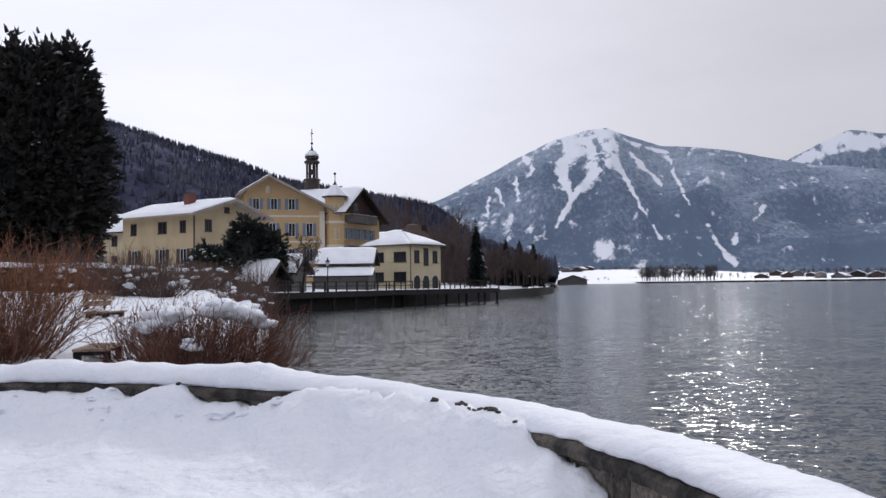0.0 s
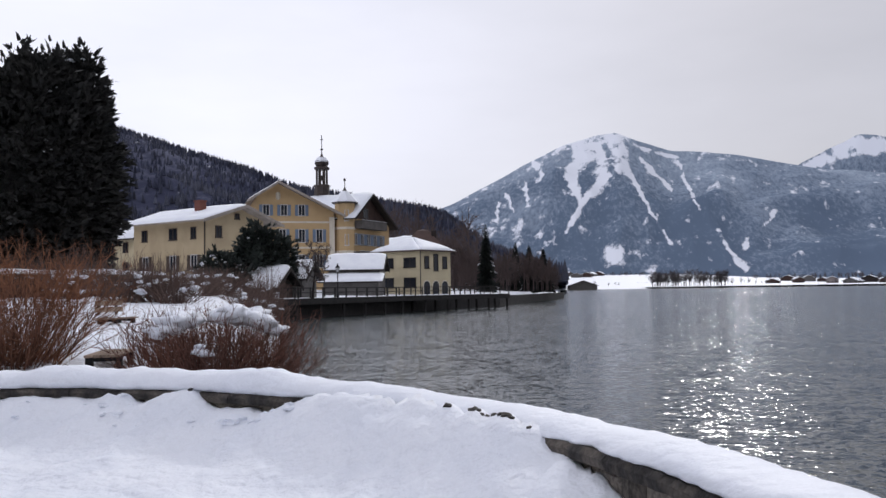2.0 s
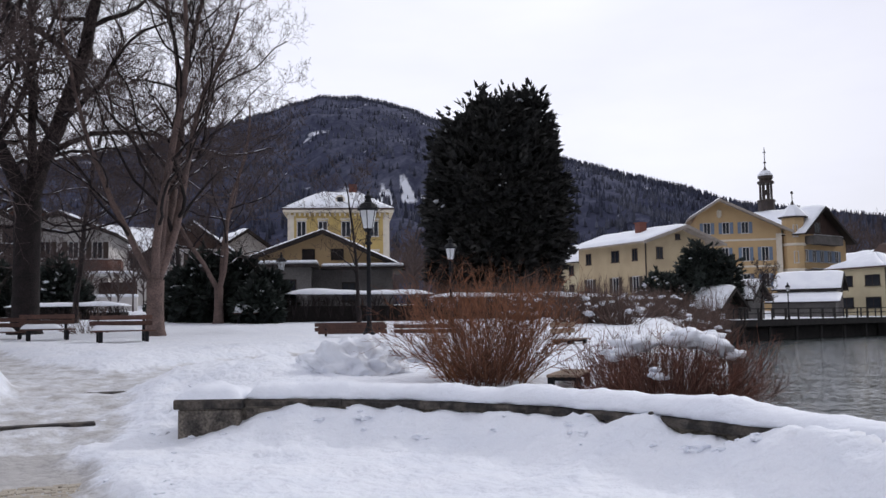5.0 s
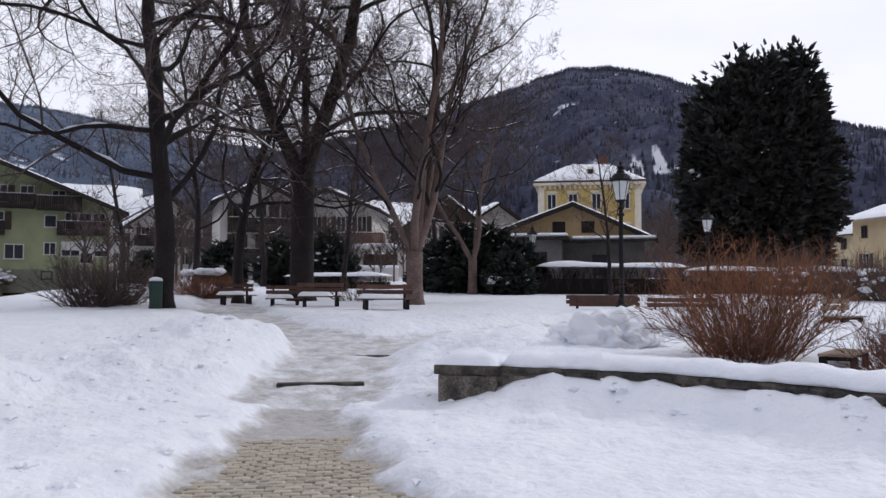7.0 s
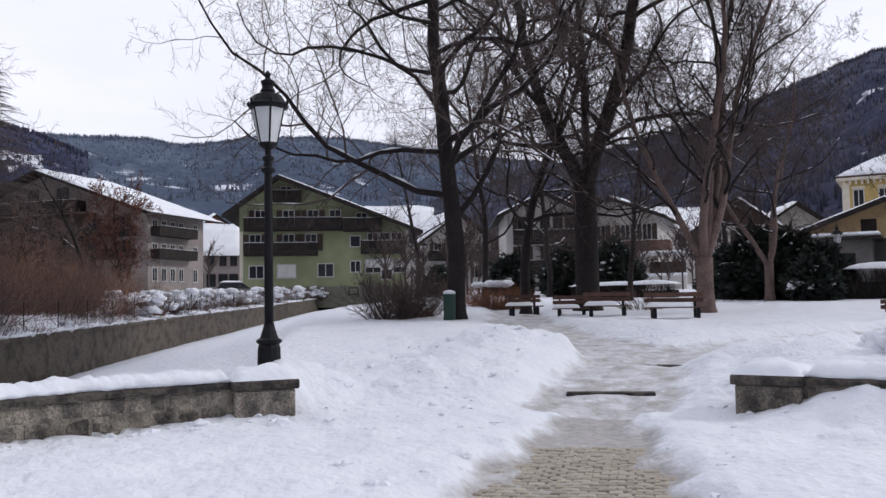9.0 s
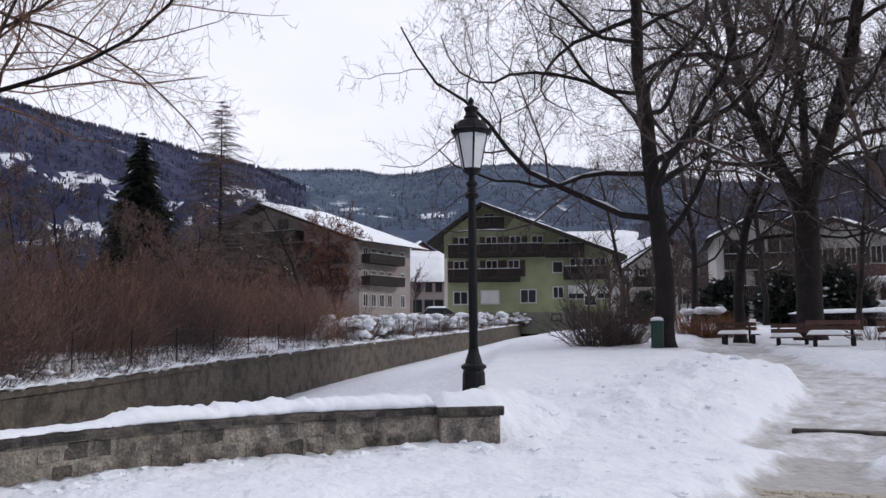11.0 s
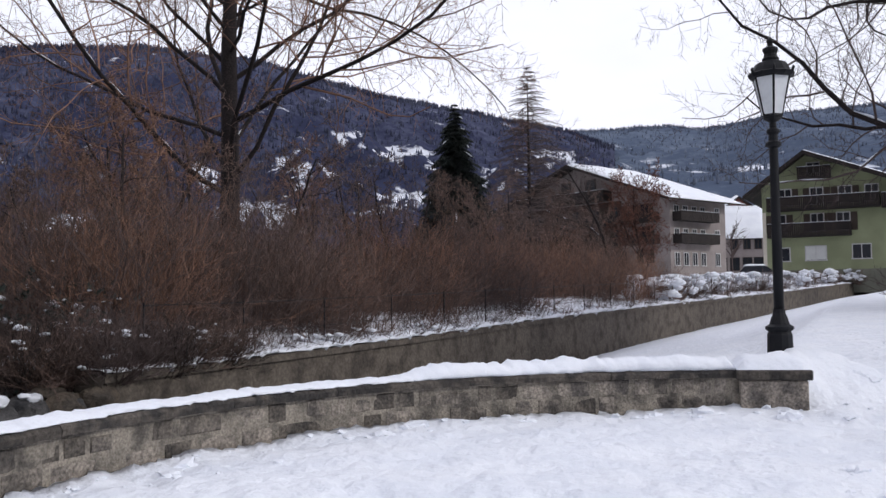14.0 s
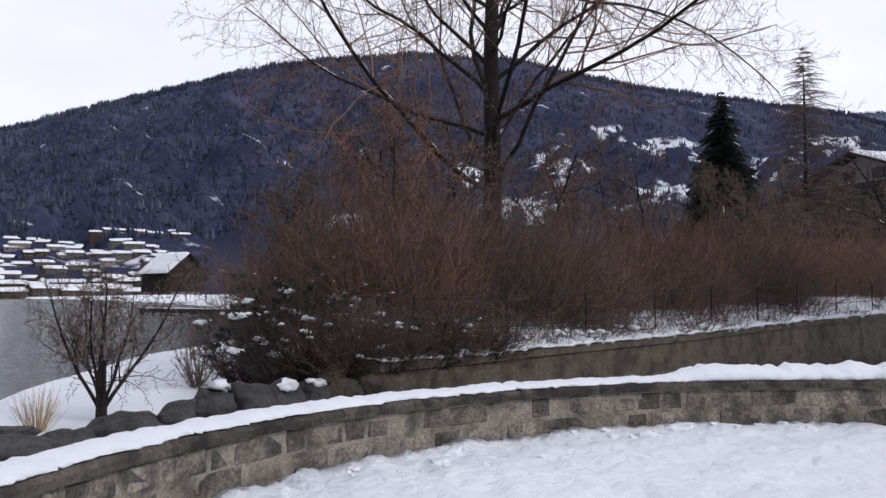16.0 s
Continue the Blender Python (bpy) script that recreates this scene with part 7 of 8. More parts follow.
bush("clipped_shrub", on_ground(20.6, 11.9, -0.05), 760, 1.7, 0.95, 402, "clipped leafless brown shrub carrying a thick cap of snow", RED_STEM, foot=0.65, lean=0.5, twigs=8, thick=0.0065, curl=0.26, squash=1.34, dome=0.85, sub=1, snow_tufts=tufts)

# thicket along the far bank of the stream
rng_ = random.Random(17)
for i in range(64):
    a = 131 - 42 * (i + rng_.random() * 0.9) / 64
    d = (stream_at(a) if a < 123.5 else 14.5) + rng_.uniform(2.0, 8.0) * (1 + 0.5 * (a < 100))
    h = float(np.interp(a, [88, 91, 97, 103, 108, 114, 121, 125, 128, 131], [2.0, 3.1, 4.3, 4.0, 3.7, 4.0, 5.0, 4.4, 3.2, 2.1])) * rng_.uniform(0.65, 1.05)
    mat = rng_.choice((BROWN_STEM, BROWN_STEM, RUST_STEM, RUST_STEM, TWIG))
    bush("thicket_shrub", polar(a, d, 0.45 + 0.026 * (d - 15)), 130, h, h * rng_.uniform(0.5, 0.85), 500 + i, "dense leafless rusty-brown thicket shrub on the stream bank", mat, foot=0.8, lean=0.45, twigs=9, thick=0.007, curl=0.5, group="stream thicket", sub=1)
for i in range(16):
    a = 91.5 + 14.5 * (i + rng_.random() * 0.8) / 16
    d = stream_at(a) + rng_.uniform(12, 22)
    h = rng_.uniform(2.6, 4.2)
    bush("thicket_shrub", polar(a, d, 0.45 + 0.026 * (d - 15)), 120, h, h * 0.4, 760 + i, "tall leafless reddish shrub before the guest house", rng_.choice((RUST_STEM, BROWN_STEM)), foot=0.8, lean=0.35, twigs=9, thick=0.014, curl=0.4, group="stream thicket", sub=1)
for i, (a, d, h) in enumerate(((127, 19, 3.4), (124, 21, 4.4), (121, 23, 5.4), (118.5, 27, 6.2), (113.5, 25, 5.0), (110.5, 28, 5.0), (106, 30, 4.8), (98.5, 42, 4.8), (129.5, 21, 3), (122.4, 20, 4.6), (119.6, 21, 5.2), (96.4, 50, 5.8), (98.9, 55, 6.6), (94.0, 52, 5.0), (101, 60, 6.0), (108.3, 34, 5.4), (103.4, 36, 5.0))):
    bare_tree("thicket_tree", polar(a, d, 0.45 + 0.026 * (d - 15)), h, 0.055 + 0.005 * h, 720 + i, "many-branched leafless tree tangled in the thicket", kids=(13, 8, 7, 4), start=0.08, angle=(25, 65), snowy=0.2, twig=RUST_STEM if i % 2 and d < 32 else BROWN_STEM, cfg=dict(BROAD, least=0.011 if d > 40 else 0.008))
for i in range(48):
    a = 127 - 47 * (i + rng_.random() * 0.8) / 48
    d = (stream_at(a) if a < 123.5 else 13.9) + rng_.uniform(0.15, 0.9)
    k = rng_.uniform(0.6, 1.35)
    tf_ = [(rng_.uniform(-0.5, 0.5), rng_.uniform(-0.5, 0.3), rng_.uniform(0.0, 0.25) * k, rng_.uniform(0.04, 0.10)) for _ in range(9)]
    bush("bank_shrub", polar(a, d, 0.47 + 0.026 * (d - 15)), 60, 0.8 * k, 0.65 * k, 560 + i, "low twiggy bank shrub laden with snow", rng_.choice((BROWN_STEM, TWIG)), foot=0.15, twigs=5, thick=0.006, curl=0.3, snow_tufts=tf_, group="snowy bank shrubs")
for i in range(26):
    a = 90 - 14 * (i + rng_.random()) / 26
    d = stream_at(max(a, 78.5)) + rng_.uniform(0.5, 5)
    tf_ = [(rng_.uniform(-0.8, 0.8), rng_.uniform(-0.8, 0.3), rng_.uniform(0.3, 1.15), rng_.uniform(0.14, 0.32)) for _ in range(14)]
    bush("bank_shrub", polar(a, d, 0.47 + 0.026 * (d - 15)), 80, 1.5, 0.95, 590 + i, "low garden shrub heaped with snow", BROWN_STEM, foot=0.2, twigs=3, thick=0.01, snow_tufts=tf_, group="snowy bank shrubs")
for i in range(11):
    a = 128 - 12.5 * (i + rng_.random() * 0.8) / 11
    d = (stream_at(a) if a < 123.5 else 13.6) + rng_.uniform(0.1, 0.5)
    bush("bank_shrub", polar(a, d, 0.42), 150, 1.15 * rng_.uniform(0.75, 1.2), 0.75, 1100 + i, "dark tangled shrub hanging over the embankment", rng_.choice((TWIG, BROWN_STEM, HEDGE_LEAF)), foot=0.3, lean=0.7, twigs=8, thick=0.0065, curl=0.45, sub=1, group="snowy bank shrubs",
         snow_tufts=[(rng_.uniform(-0.5, 0.5), rng_.uniform(-0.5, 0.2), rng_.uniform(0.1, 0.7), rng_.uniform(0.03, 0.08)) for _ in range(5)])
# rhododendrons at the mouth of the stream
for i, (a, d, s) in enumerate(((129.0, 16.5, 1.0), (126.6, 17.0, 1.05), (131.2, 17.5, 0.85), (124.2, 15.8, 0.8))):
    clump_tree("rhododendron", polar(a, d, 0.0), [(0, 0, 1.0 * s, 1.1 * s, 1.1 * s, 1.15 * s), (0.6, 0.2, 0.8 * s, 0.8 * s, 0.8 * s, 0.9 * s)], int(150 * s), 0.14, 620 + i, "dark rhododendron holding tufts of snow", EVERGREEN, "shrub", core=False, snow_n=9)
    rh_ = random.Random(i + 40)
    side_, away_ = facing(a)
    tf_ = []
    for _ in range(13):
        q = side_ * rh_.uniform(-1.1, 1.1) - away_ * rh_.uniform(0.3, 1.25)
        tf_.append((q.x, q.y, rh_.uniform(0.5, 1.75) * s, rh_.uniform(0.06, 0.14)))
    bush("thicket_shrub", polar(a, d + 0.3, -0.1), 200, 2.2 * s, 1.2 * s, 640 + i, "dense leafless rusty-brown thicket shrub on the stream bank", BROWN_STEM if i % 2 else TWIG, foot=0.6, twigs=10, thick=0.008, curl=0.4, sub=1, group="stream thicket", snow_tufts=tf_)
# open shrub on the bank
bare_tree("bank_bush", polar(140.1, 13.6, -0.12), 2.1, 0.06, 650, "open leafless shrub on the snowy bank", forks=(0.12, [(0.75, 0.35, 1, 1.0, 0.55), (-0.7, -0.3, 1, 1.0, 0.5), (0.2, -0.5, 1, 1.05, 0.5), (-0.25, 0.45, 1, 1.1, 0.55), (0.45, 0.6, 1, 0.9, 0.4), (-0.4, -0.75, 1, 0.9, 0.4), (0.02, 0.02, 1, 1.05, 0.5)]),
          kids=(14, 9, 6), start=0.2, angle=(25, 65), snowy=0.0, twig=BROWN_STEM, cfg=dict(BROAD, least=0.004, seg=(7, 5, 3, 1, 1), shrink=(0.45, 0.5, 0.5, 0.5)))
bush("bank_bush", polar(134.8, 17.2, -0.12), 26, 1.3, 0.5, 651, "thin leafless shrub on the snowy bank", BROWN_STEM, foot=0.15, twigs=14, thick=0.012, curl=0.2)
bush("reed_tuft", polar(143.6, 13.0, -0.2), 90, 0.75, 0.28, 652, "tuft of dry straw-coloured reed", DRY_GRASS, foot=0.15, twigs=0, thick=0.005, curl=0.08)
# shrubs in the park
bush("park_shrub", on_ground(73.4, 27.5, -0.05), 120, 2.1, 1.5, 660, "sprawling leafless shrub beside the stream", TWIG, foot=0.6, lean=0.6, twigs=14, sub=1, thick=0.014, curl=0.3)
bush("park_shrub", on_ground(71.8, 28.5, -0.05), 100, 1.9, 1.3, 661, "sprawling leafless shrub beside the stream", BROWN_STEM, foot=0.5, lean=0.6, twigs=14, sub=1, thick=0.014, curl=0.3)
bush("park_shrub", on_ground(57.2, 31, -0.05), 60, 1.2, 1.1, 662, "thin twiggy shrub behind the benches", BROWN_STEM, foot=0.4, lean=0.7, twigs=8, thick=0.010, curl=0.25)
bush("park_shrub", on_ground(66.6, 38, -0.05), 500, 1.4, 1.3, 663, "clipped orange-brown beech shrub with snow on top", WILLOW, foot=0.9, twigs=5, thick=0.010, squash=1.15, snow_tufts=[(rng_.uniform(-0.9, 0.9), rng_.uniform(-0.6, 0.6), 1.15, 0.25) for _ in range(12)])
for i in range(30):
    a, d = 36.5 - 20 * (i + rng_.random() * 0.7) / 30, rng_.uniform(34, 66)
    a = max(a, 17.6 + 30 / d)
    tf_ = [(rng_.uniform(-1.2, 1.2), rng_.uniform(-1, 0.3), rng_.uniform(0.3, 1.2), rng_.uniform(0.08, 0.22)) for _ in range(6)]
    bush("garden_shrub", on_ground(a, d, -0.05), 130, 2.3 * rng_.uniform(0.7, 1.25), 1.7, 670 + i, "leafless brown garden shrub flecked with snow", BROWN_STEM, foot=0.6, twigs=5, thick=0.014, snow_tufts=tf_, group="lakeside garden shrubs")


# clipped hedge
def build_hedge(a0, d0, a1, d1, high, seed, label):
    p, q = polar(a0, d0), polar(a1, d1)
    z = min(ground_z(p), ground_z(q)) - 0.1
    L = (q - p).length
    h = thing("hedge", pose(p.x, p.y, z, 0, 0, math.degrees(math.atan2(q.y - p.y, q.x - p.x))), label, "hedge")
    rng = random.Random(seed)
    t = Tubes()
    for _ in range(int(L * 150)):
        x, y = rng.uniform(0, L), rng.uniform(-0.5, 0.5)
        b0 = Vector((x, y, rng.uniform(0.0, high * 0.8)))
        e = b0 + Vector((rng.uniform(-0.25, 0.25), rng.uniform(-0.25, 0.25), rng.uniform(0.15, 0.5)))
        e.z = min(e.z, high + 0.06)
        t.add([b0, b0.lerp(e, 0.5) + rand_dir(rng) * 0.03, e], [0.012, 0.01, 0.005], 3)
    part("twig_growth", t.mesh("twig_growth", HEDGE_LEAF, False), HEDGE_LEAF, h)
    # dark box added as the shade deep between the twigs
    part("inner_growth", boxed(0.05, L - 0.05, -0.32, 0.32, -0.2, high * 0.6), HEDGE_SHADE_TYRE, h)
    part("hedge_snow", snow_sheet((0, -0.62, high), (L, -0.62, high), (L, 0.62, high), (0, 0.62, high), 0.2, seed, int(L * 3), 6), ROOF_SNOW, h, "flat snow cap")
    t = Tubes()
    for i in range(int(L / 0.55)):
        x = 0.3 + i * 0.55
        for s in (-1, 1):
            t.add([Vector((x, -0.55, 0.3)), Vector((x + s * 0.12, -0.56, high * 0.75)), Vector((x + s * 0.28, -0.57, high))], [0.03, 0.024, 0.015], 4)
    part("trellis_growth", t.mesh("trellis_growth", BARK, False), BARK, h)
    return h


build_hedge(45.4, 40, 36.0, 42, 1.35, 701, "long clipped leafless hedge under a flat cap of snow")
build_hedge(61.4, 50, 55.0, 47, 0.8, 703, "low clipped garden hedge capped with snow")
build_hedge(35.6, 43, 24.5, 50, 1.2, 702, "dark clipped hedge topped with snow behind the lakeside lawn")


# ---------------------------------------------------------------- park furniture
def bench_parts(bench, L, wood, back=True, snow=0.12):
    """Slatted bench on cast legs; local x along the seat, the sitter looks to -y."""
    for i in range(4):
        part("seat_slat", boxed(0, L, -0.20 + i * 0.11, -0.11 + i * 0.11, 0.42, 0.455, 0.006), wood, bench)
    for x in (0.22, L - 0.22):
        b = bmesh.new()
        box(b, x - 0.05, x + 0.05, -0.21, -0.13, -0.25, 0.415)
        box(b, x - 0.05, x + 0.05, 0.15, 0.24, -0.25, 0.415)
        box(b, x - 0.04, x + 0.04, -0.21, 0.24, 0.36, 0.418)
        if back:
            box(b, x - 0.035, x + 0.035, 0.245, 0.285, 0.3, 0.86)
        part("leg_frame", b, IRON, bench)
    if back:
        for i in range(2):
            part("back_slat", boxed(0, L, 0.212, 0.243, 0.58 + i * 0.15, 0.70 + i * 0.15, 0.006), wood, bench)
    if snow:
        part("seat_snow", snow_sheet((0.02, -0.2, 0.456), (L * 0.72, -0.2, 0.456), (L * 0.72, 0.2, 0.456), (0.02, 0.2, 0.456), snow, int(L * 10), 16, 6), SNOW, bench, "cushion of snow")


def build_bench(az, d, L, turn, label, wood=None, back=True, snow=0.12, dz=0.0, group="park benches"):
    p = on_ground(az, d, dz)
    b = thing("bench", pose(p.x, p.y, p.z, 0, 0, az + turn), label, "bench", group)
    bench_parts(b, L, wood or BENCH_WOOD, back, snow)
    return b


RED_BENCH = "reddish slatted park bench on dark legs, snow on its seat"
build_bench(57.0, 24.6, 1.6, 8, RED_BENCH, dz=-0.14)
build_bench(60.9, 26.4, 1.4, 2, RED_BENCH, dz=-0.14)
build_bench(62.9, 27.8, 1.2, -4, RED_BENCH, dz=-0.14)
build_bench(65.9, 31.5, 1.35, 14, RED_BENCH, dz=-0.12)
build_bench(48.6, 38.5, 1.6, 0, "park bench buried under a heap of snow", snow=0.35)
build_bench(43.3, 25.5, 2.0, -8, "weathered brown bench deep in the snow", BENCH_WOOD, True, 0.05, -0.5)
build_bench(38.4, 26.5, 2.0, -10, "weathered brown bench deep in the snow", BENCH_WOOD, True, 0.05, -0.52)
build_bench(43.5, 27.5, 2.2, -6, "weathered brown bench deep in the snow", BENCH_WOOD, True, 0.05, -0.52)
build_bench(27.3, 11.9, 1.3, 80, "grey-brown plank bench between two shrubs", GREY_BENCH, False, 0.0, -0.2, group="lakeside benches")
build_bench(27.6, 21.5, 1.2, 60, "grey-brown plank bench by the lake lawn", GREY_BENCH, True, 0.06, -0.3, group="lakeside benches")

p = on_ground(69.6, 25.3)
bn = thing("litter_bin", pose(p.x, p.y, p.z, 0, 0, 70), "green park litter bin with snow on its lid", "litter bin")
b = bmesh.new()
lathe(b, [(0.17, -0.1), (0.18, 0.68), (0.2, 0.7), (0.2, 0.73)], 12)
part("body", b, BIN_GREEN, bn)
b = bmesh.new()
lathe(b, [(0.18, 0.733), (0.17, 0.80), (0.09, 0.84), (0.02, 0.85)], 12)
part("snow_cap", b, SNOW, bn, smooth=True)


# parked car by the green house
def build_car(m, label):
    car = thing("parked_car", m, label, "car")
    b = bmesh.new()
    poly_prism(b, [(0, 0.3), (4.3, 0.3), (4.35, 0.75), (4.1, 0.9), (3.1, 1.0), (0.2, 1.0), (0, 0.8)], 0, 1.7)
    bmesh.ops.bevel(b, geom=list(b.edges), offset=0.05, segments=2, affect="EDGES")
    part("body", b, CAR_PAINT, car, smooth=False)
    b = bmesh.new()
    poly_prism(b, [(0.25, 1.004), (3.0, 1.004), (2.3, 1.5), (0.6, 1.5)], 0.12, 1.58)
    bmesh.ops.bevel(b, geom=list(b.edges), offset=0.04, segments=2, affect="EDGES")
    part("cabin", b, PANE, car)
    part("roof", boxed(0.62, 2.28, 0.16, 1.54, 1.504, 1.54, 0.015), CAR_PAINT, car)
    part("roof_snow", snow_sheet((0.6, 0.16, 1.545), (2.3, 0.16, 1.545), (2.3, 1.54, 1.545), (0.6, 1.54, 1.545), 0.12, 5, 8, 5), SNOW, car)
    for x in (0.85, 3.4):
        for y in (0.0, 1.7):
            b = bmesh.new()
            lathe(b, [(0.18, -0.1), (0.31, -0.09), (0.32, 0.0), (0.31, 0.09), (0.18, 0.1)], 16)
            w = part("wheel", b, HEDGE_SHADE_TYRE, car, loc=pose(x, y, 0.32, 90, 0, 0))
            b = bmesh.new()
            lathe(b, [(0.17, -0.105), (0.18, 0.0), (0.17, 0.105)], 12)
            part("rim", b, IRON, w)
    return car


CAR_PAINT = material("grey_car_paint", (0.16, 0.165, 0.18), 0.35, (0.13, 0.135, 0.15), 2, 0.4, 0.05, 20, 0.0, specular=0.5)
build_car(placed(84.6, 74, 4, 2.1), "small grey parked car with snow on its roof")


# kerbs where the way climbs out of the terrace
def kerb(a0, d0, a1, d1, top, label):
    p, q = polar(a0, d0), polar(a1, d1)
    top += ground_z(p.lerp(q, 0.5))
    L = (q - p).length
    ob = new("kerb", bpy.data.meshes.new("kerb"))
    bmx = boxed(0, L, -0.09, 0.09, -0.3, 0.0, 0.012)
    bmx.to_mesh(ob.data)
    bmx.free()
    ob.data.materials.append(COPING)
    ob.matrix_basis = pose(p.x, p.y, top, 0, 0, math.degrees(math.atan2(q.y - p.y, q.x - p.x)))
    return tagged(ob, label, "kerb", kind="structure")


kerb(62.2, 12.2, 56.6, 12.2, 0.02, "worn stone step edge between terrace and park path")
# the next two are dark strips added for shadow lines along the path
kerb(61.8, 15.2, 52.0, 14.6, 0.02, "dark strip drawing the shadow line at the cleared path's edge")
kerb(68.0, 21.0, 62.6, 20.6, 0.02, "dark strip drawing the shadow line at the cleared path's edge")


# heap of shovelled snow beside the path
def snow_mound(az, d, w, h, seed, label):
    p = on_ground(az, d, -0.1)
    bmx = bmesh.new()
    bmesh.ops.create_icosphere(bmx, subdivisions=5, radius=1.0)
    for v in bmx.verts:
        n1 = 1 + 0.34 * noise.fractal(v.co * 1.6 + Vector((seed, 0, 0)), 0.9, 2, 4) + 0.2 * noise.fractal(v.co * 5 + Vector((seed, 3, 0)), 0.9, 2, 3)
        v.co = Vector((v.co.x * w * n1, v.co.y * w * 0.8 * n1, max(-0.1, v.co.z * h * n1)))
    ob = new("snow_mound", bpy.data.meshes.new("snow_mound"))
    bmx.to_mesh(ob.data)
    bmx.free()
    ob.data.materials.append(SNOW)
    ob.data.shade_smooth()
    ob.matrix_basis = pose(p.x, p.y, p.z, 0, 0, az)
    return tagged(ob, label, "snow mound")


snow_mound(41.0, 14.2, 0.95, 0.58, 3, "dirty heap of shovelled snow by the path")
snow_mound(37.2, 16.6, 0.9, 0.34, 9, "low heap of shovelled snow by the path")


# loose clods of snow beside the way and along the walls
def scatter_clods():
    rng = random.Random(91)
    b = bmesh.new()
    spots = []
    for k in range(300):
        if k < 180:
            spots.append(polar(rng.uniform(50, 78), rng.uniform(6.0, 17.0)))
        else:
            x, y = arc_xy(RADIUS - abs(rng.gauss(0, 0.3)) - 0.08, rng.uniform(60, 128) if k < 215 else rng.uniform(180, 300))
            spots.append(Vector((x, y, 0)))
    z, trod = ground_height(np.array([p.x for p in spots]), np.array([p.y for p in spots]))
    for p, zz, tr in zip(spots, z, trod):
        if tr > 0.5 and rng.random() < 0.8:
            continue
        s = rng.uniform(0.02, 0.05) if rng.random() < 0.8 else rng.uniform(0.06, 0.12)
        snow_blob(b, Vector((p.x, p.y, float(zz) - s * 0.1)), s, rng)
    me = bpy.data.meshes.new("snow_clods")
    b.to_mesh(me)
    b.free()
    me.materials.append(SNOW)
    tagged(new("snow_clods", me), "loose clods of old snow beside path and wall", "snow", kind="stuff")


scatter_clods()


# shore rocks
def rock(az, d, z, sx, sy, sz, seed, snow=True, mat=ROCK, label="dark grey shore boulder with snow round it", group="shore boulders"):
    bmx = bmesh.new()
    bmesh.ops.create_icosphere(bmx, subdivisions=4, radius=1.0)
    cuts = [(rand_dir(random.Random(seed * 31 + k)), 0.62 + 0.25 * random.Random(seed * 17 + k).random()) for k in range(9)]
    for v in bmx.verts:
        for cd, cl_ in cuts:
            e_ = v.co.dot(cd) - cl_
            if e_ > 0:
                v.co -= cd * e_ * 0.9
        n = v.co.copy()
        q = Vector((round(n.x * 1.3) / 1.3, round(n.y * 1.3) / 1.3, round(n.z * 1.3) / 1.3))
        n1 = 1 + 0.22 * noise.noise(n * 1.3 + Vector((seed * 7.1, 0, 0))) + 0.08 * noise.noise(n * 3.7 + Vector((seed, 9, 0))) - 0.12 * (n - q).length
        v.co = Vector((n.x * sx * n1, n.y * sy * n1, n.z * sz * n1))
    r = thing("shore_rock", polar(az, d, z), label, "rock", group)
    r.rotation_euler = (0, 0, radians(az + seed * 37 % 40 - 20))
    part("stone", bmx, mat, r)
    if snow:
        bmx = bmesh.new()
        snow_blob(bmx, Vector((sx * 0.25, sy * 0.1, sz * 0.80)), sx * 0.42, random.Random(seed))
        part("snow_cap", bmx, SNOW, r, smooth=True)
    return r


for i, (a, d, tan, sx, sy, sz, sn) in enumerate(((138.2, 11.9, 0.142, 0.50, 0.35, 0.22, False), (135.4, 12.2, 0.130, 0.27, 0.28, 0.24, False), (133.5, 12.3, 0.121, 0.29, 0.30, 0.30, True), (131.4, 12.5, 0.123, 0.33, 0.3, 0.31, False), (129.4, 12.8, 0.120, 0.33, 0.3, 0.29, True),
                                              (127.4, 13.2, 0.118, 0.3, 0.3, 0.28, True), (142.3, 10.9, 0.153, 0.24, 0.22, 0.17, False), (145.4, 10.5, 0.158, 0.5, 0.3, 0.18, False), (145.0, 12.4, 0.136, 0.30, 0.2, 0.08, False), (147.3, 12.4, 0.134, 0.2, 0.2, 0.10, False),
                                              (141.0, 11.0, 0.153, 0.2, 0.18, 0.14, False), (136.8, 11.0, 0.158, 0.36, 0.22, 0.10, False), (134.0, 11.4, 0.146, 0.16, 0.14, 0.09, False), (125.4, 13.4, 0.122, 0.4, 0.3, 0.3, False), (149.5, 11.0, 0.15, 0.4, 0.3, 0.2, False), (145.6, 19.5, 0.112, 0.5, 0.2, 0.12, False))):
    z = EYE - (tan + 0.004) * d
    rock(a, d, z, sx * 1.25, sy * 1.2, sz * 1.25, i + 3, sn)


# rubble that ends the embankment
for i, (a, d, z, sx, sz) in enumerate(((126.4, 13.3, -0.15, 0.32, 0.26), (125.2, 13.35, 0.05, 0.36, 0.24), (124.2, 13.3, -0.25, 0.34, 0.3), (126.0, 13.6, 0.22, 0.3, 0.18), (123.4, 13.4, 0.12, 0.32, 0.26), (127.2, 13.5, 0.0, 0.26, 0.22))):
    rock(a, d, z, sx, 0.3, sz, i + 60, False, RUBBLE, "brownish rubble stone at the end of the embankment", "embankment rubble")


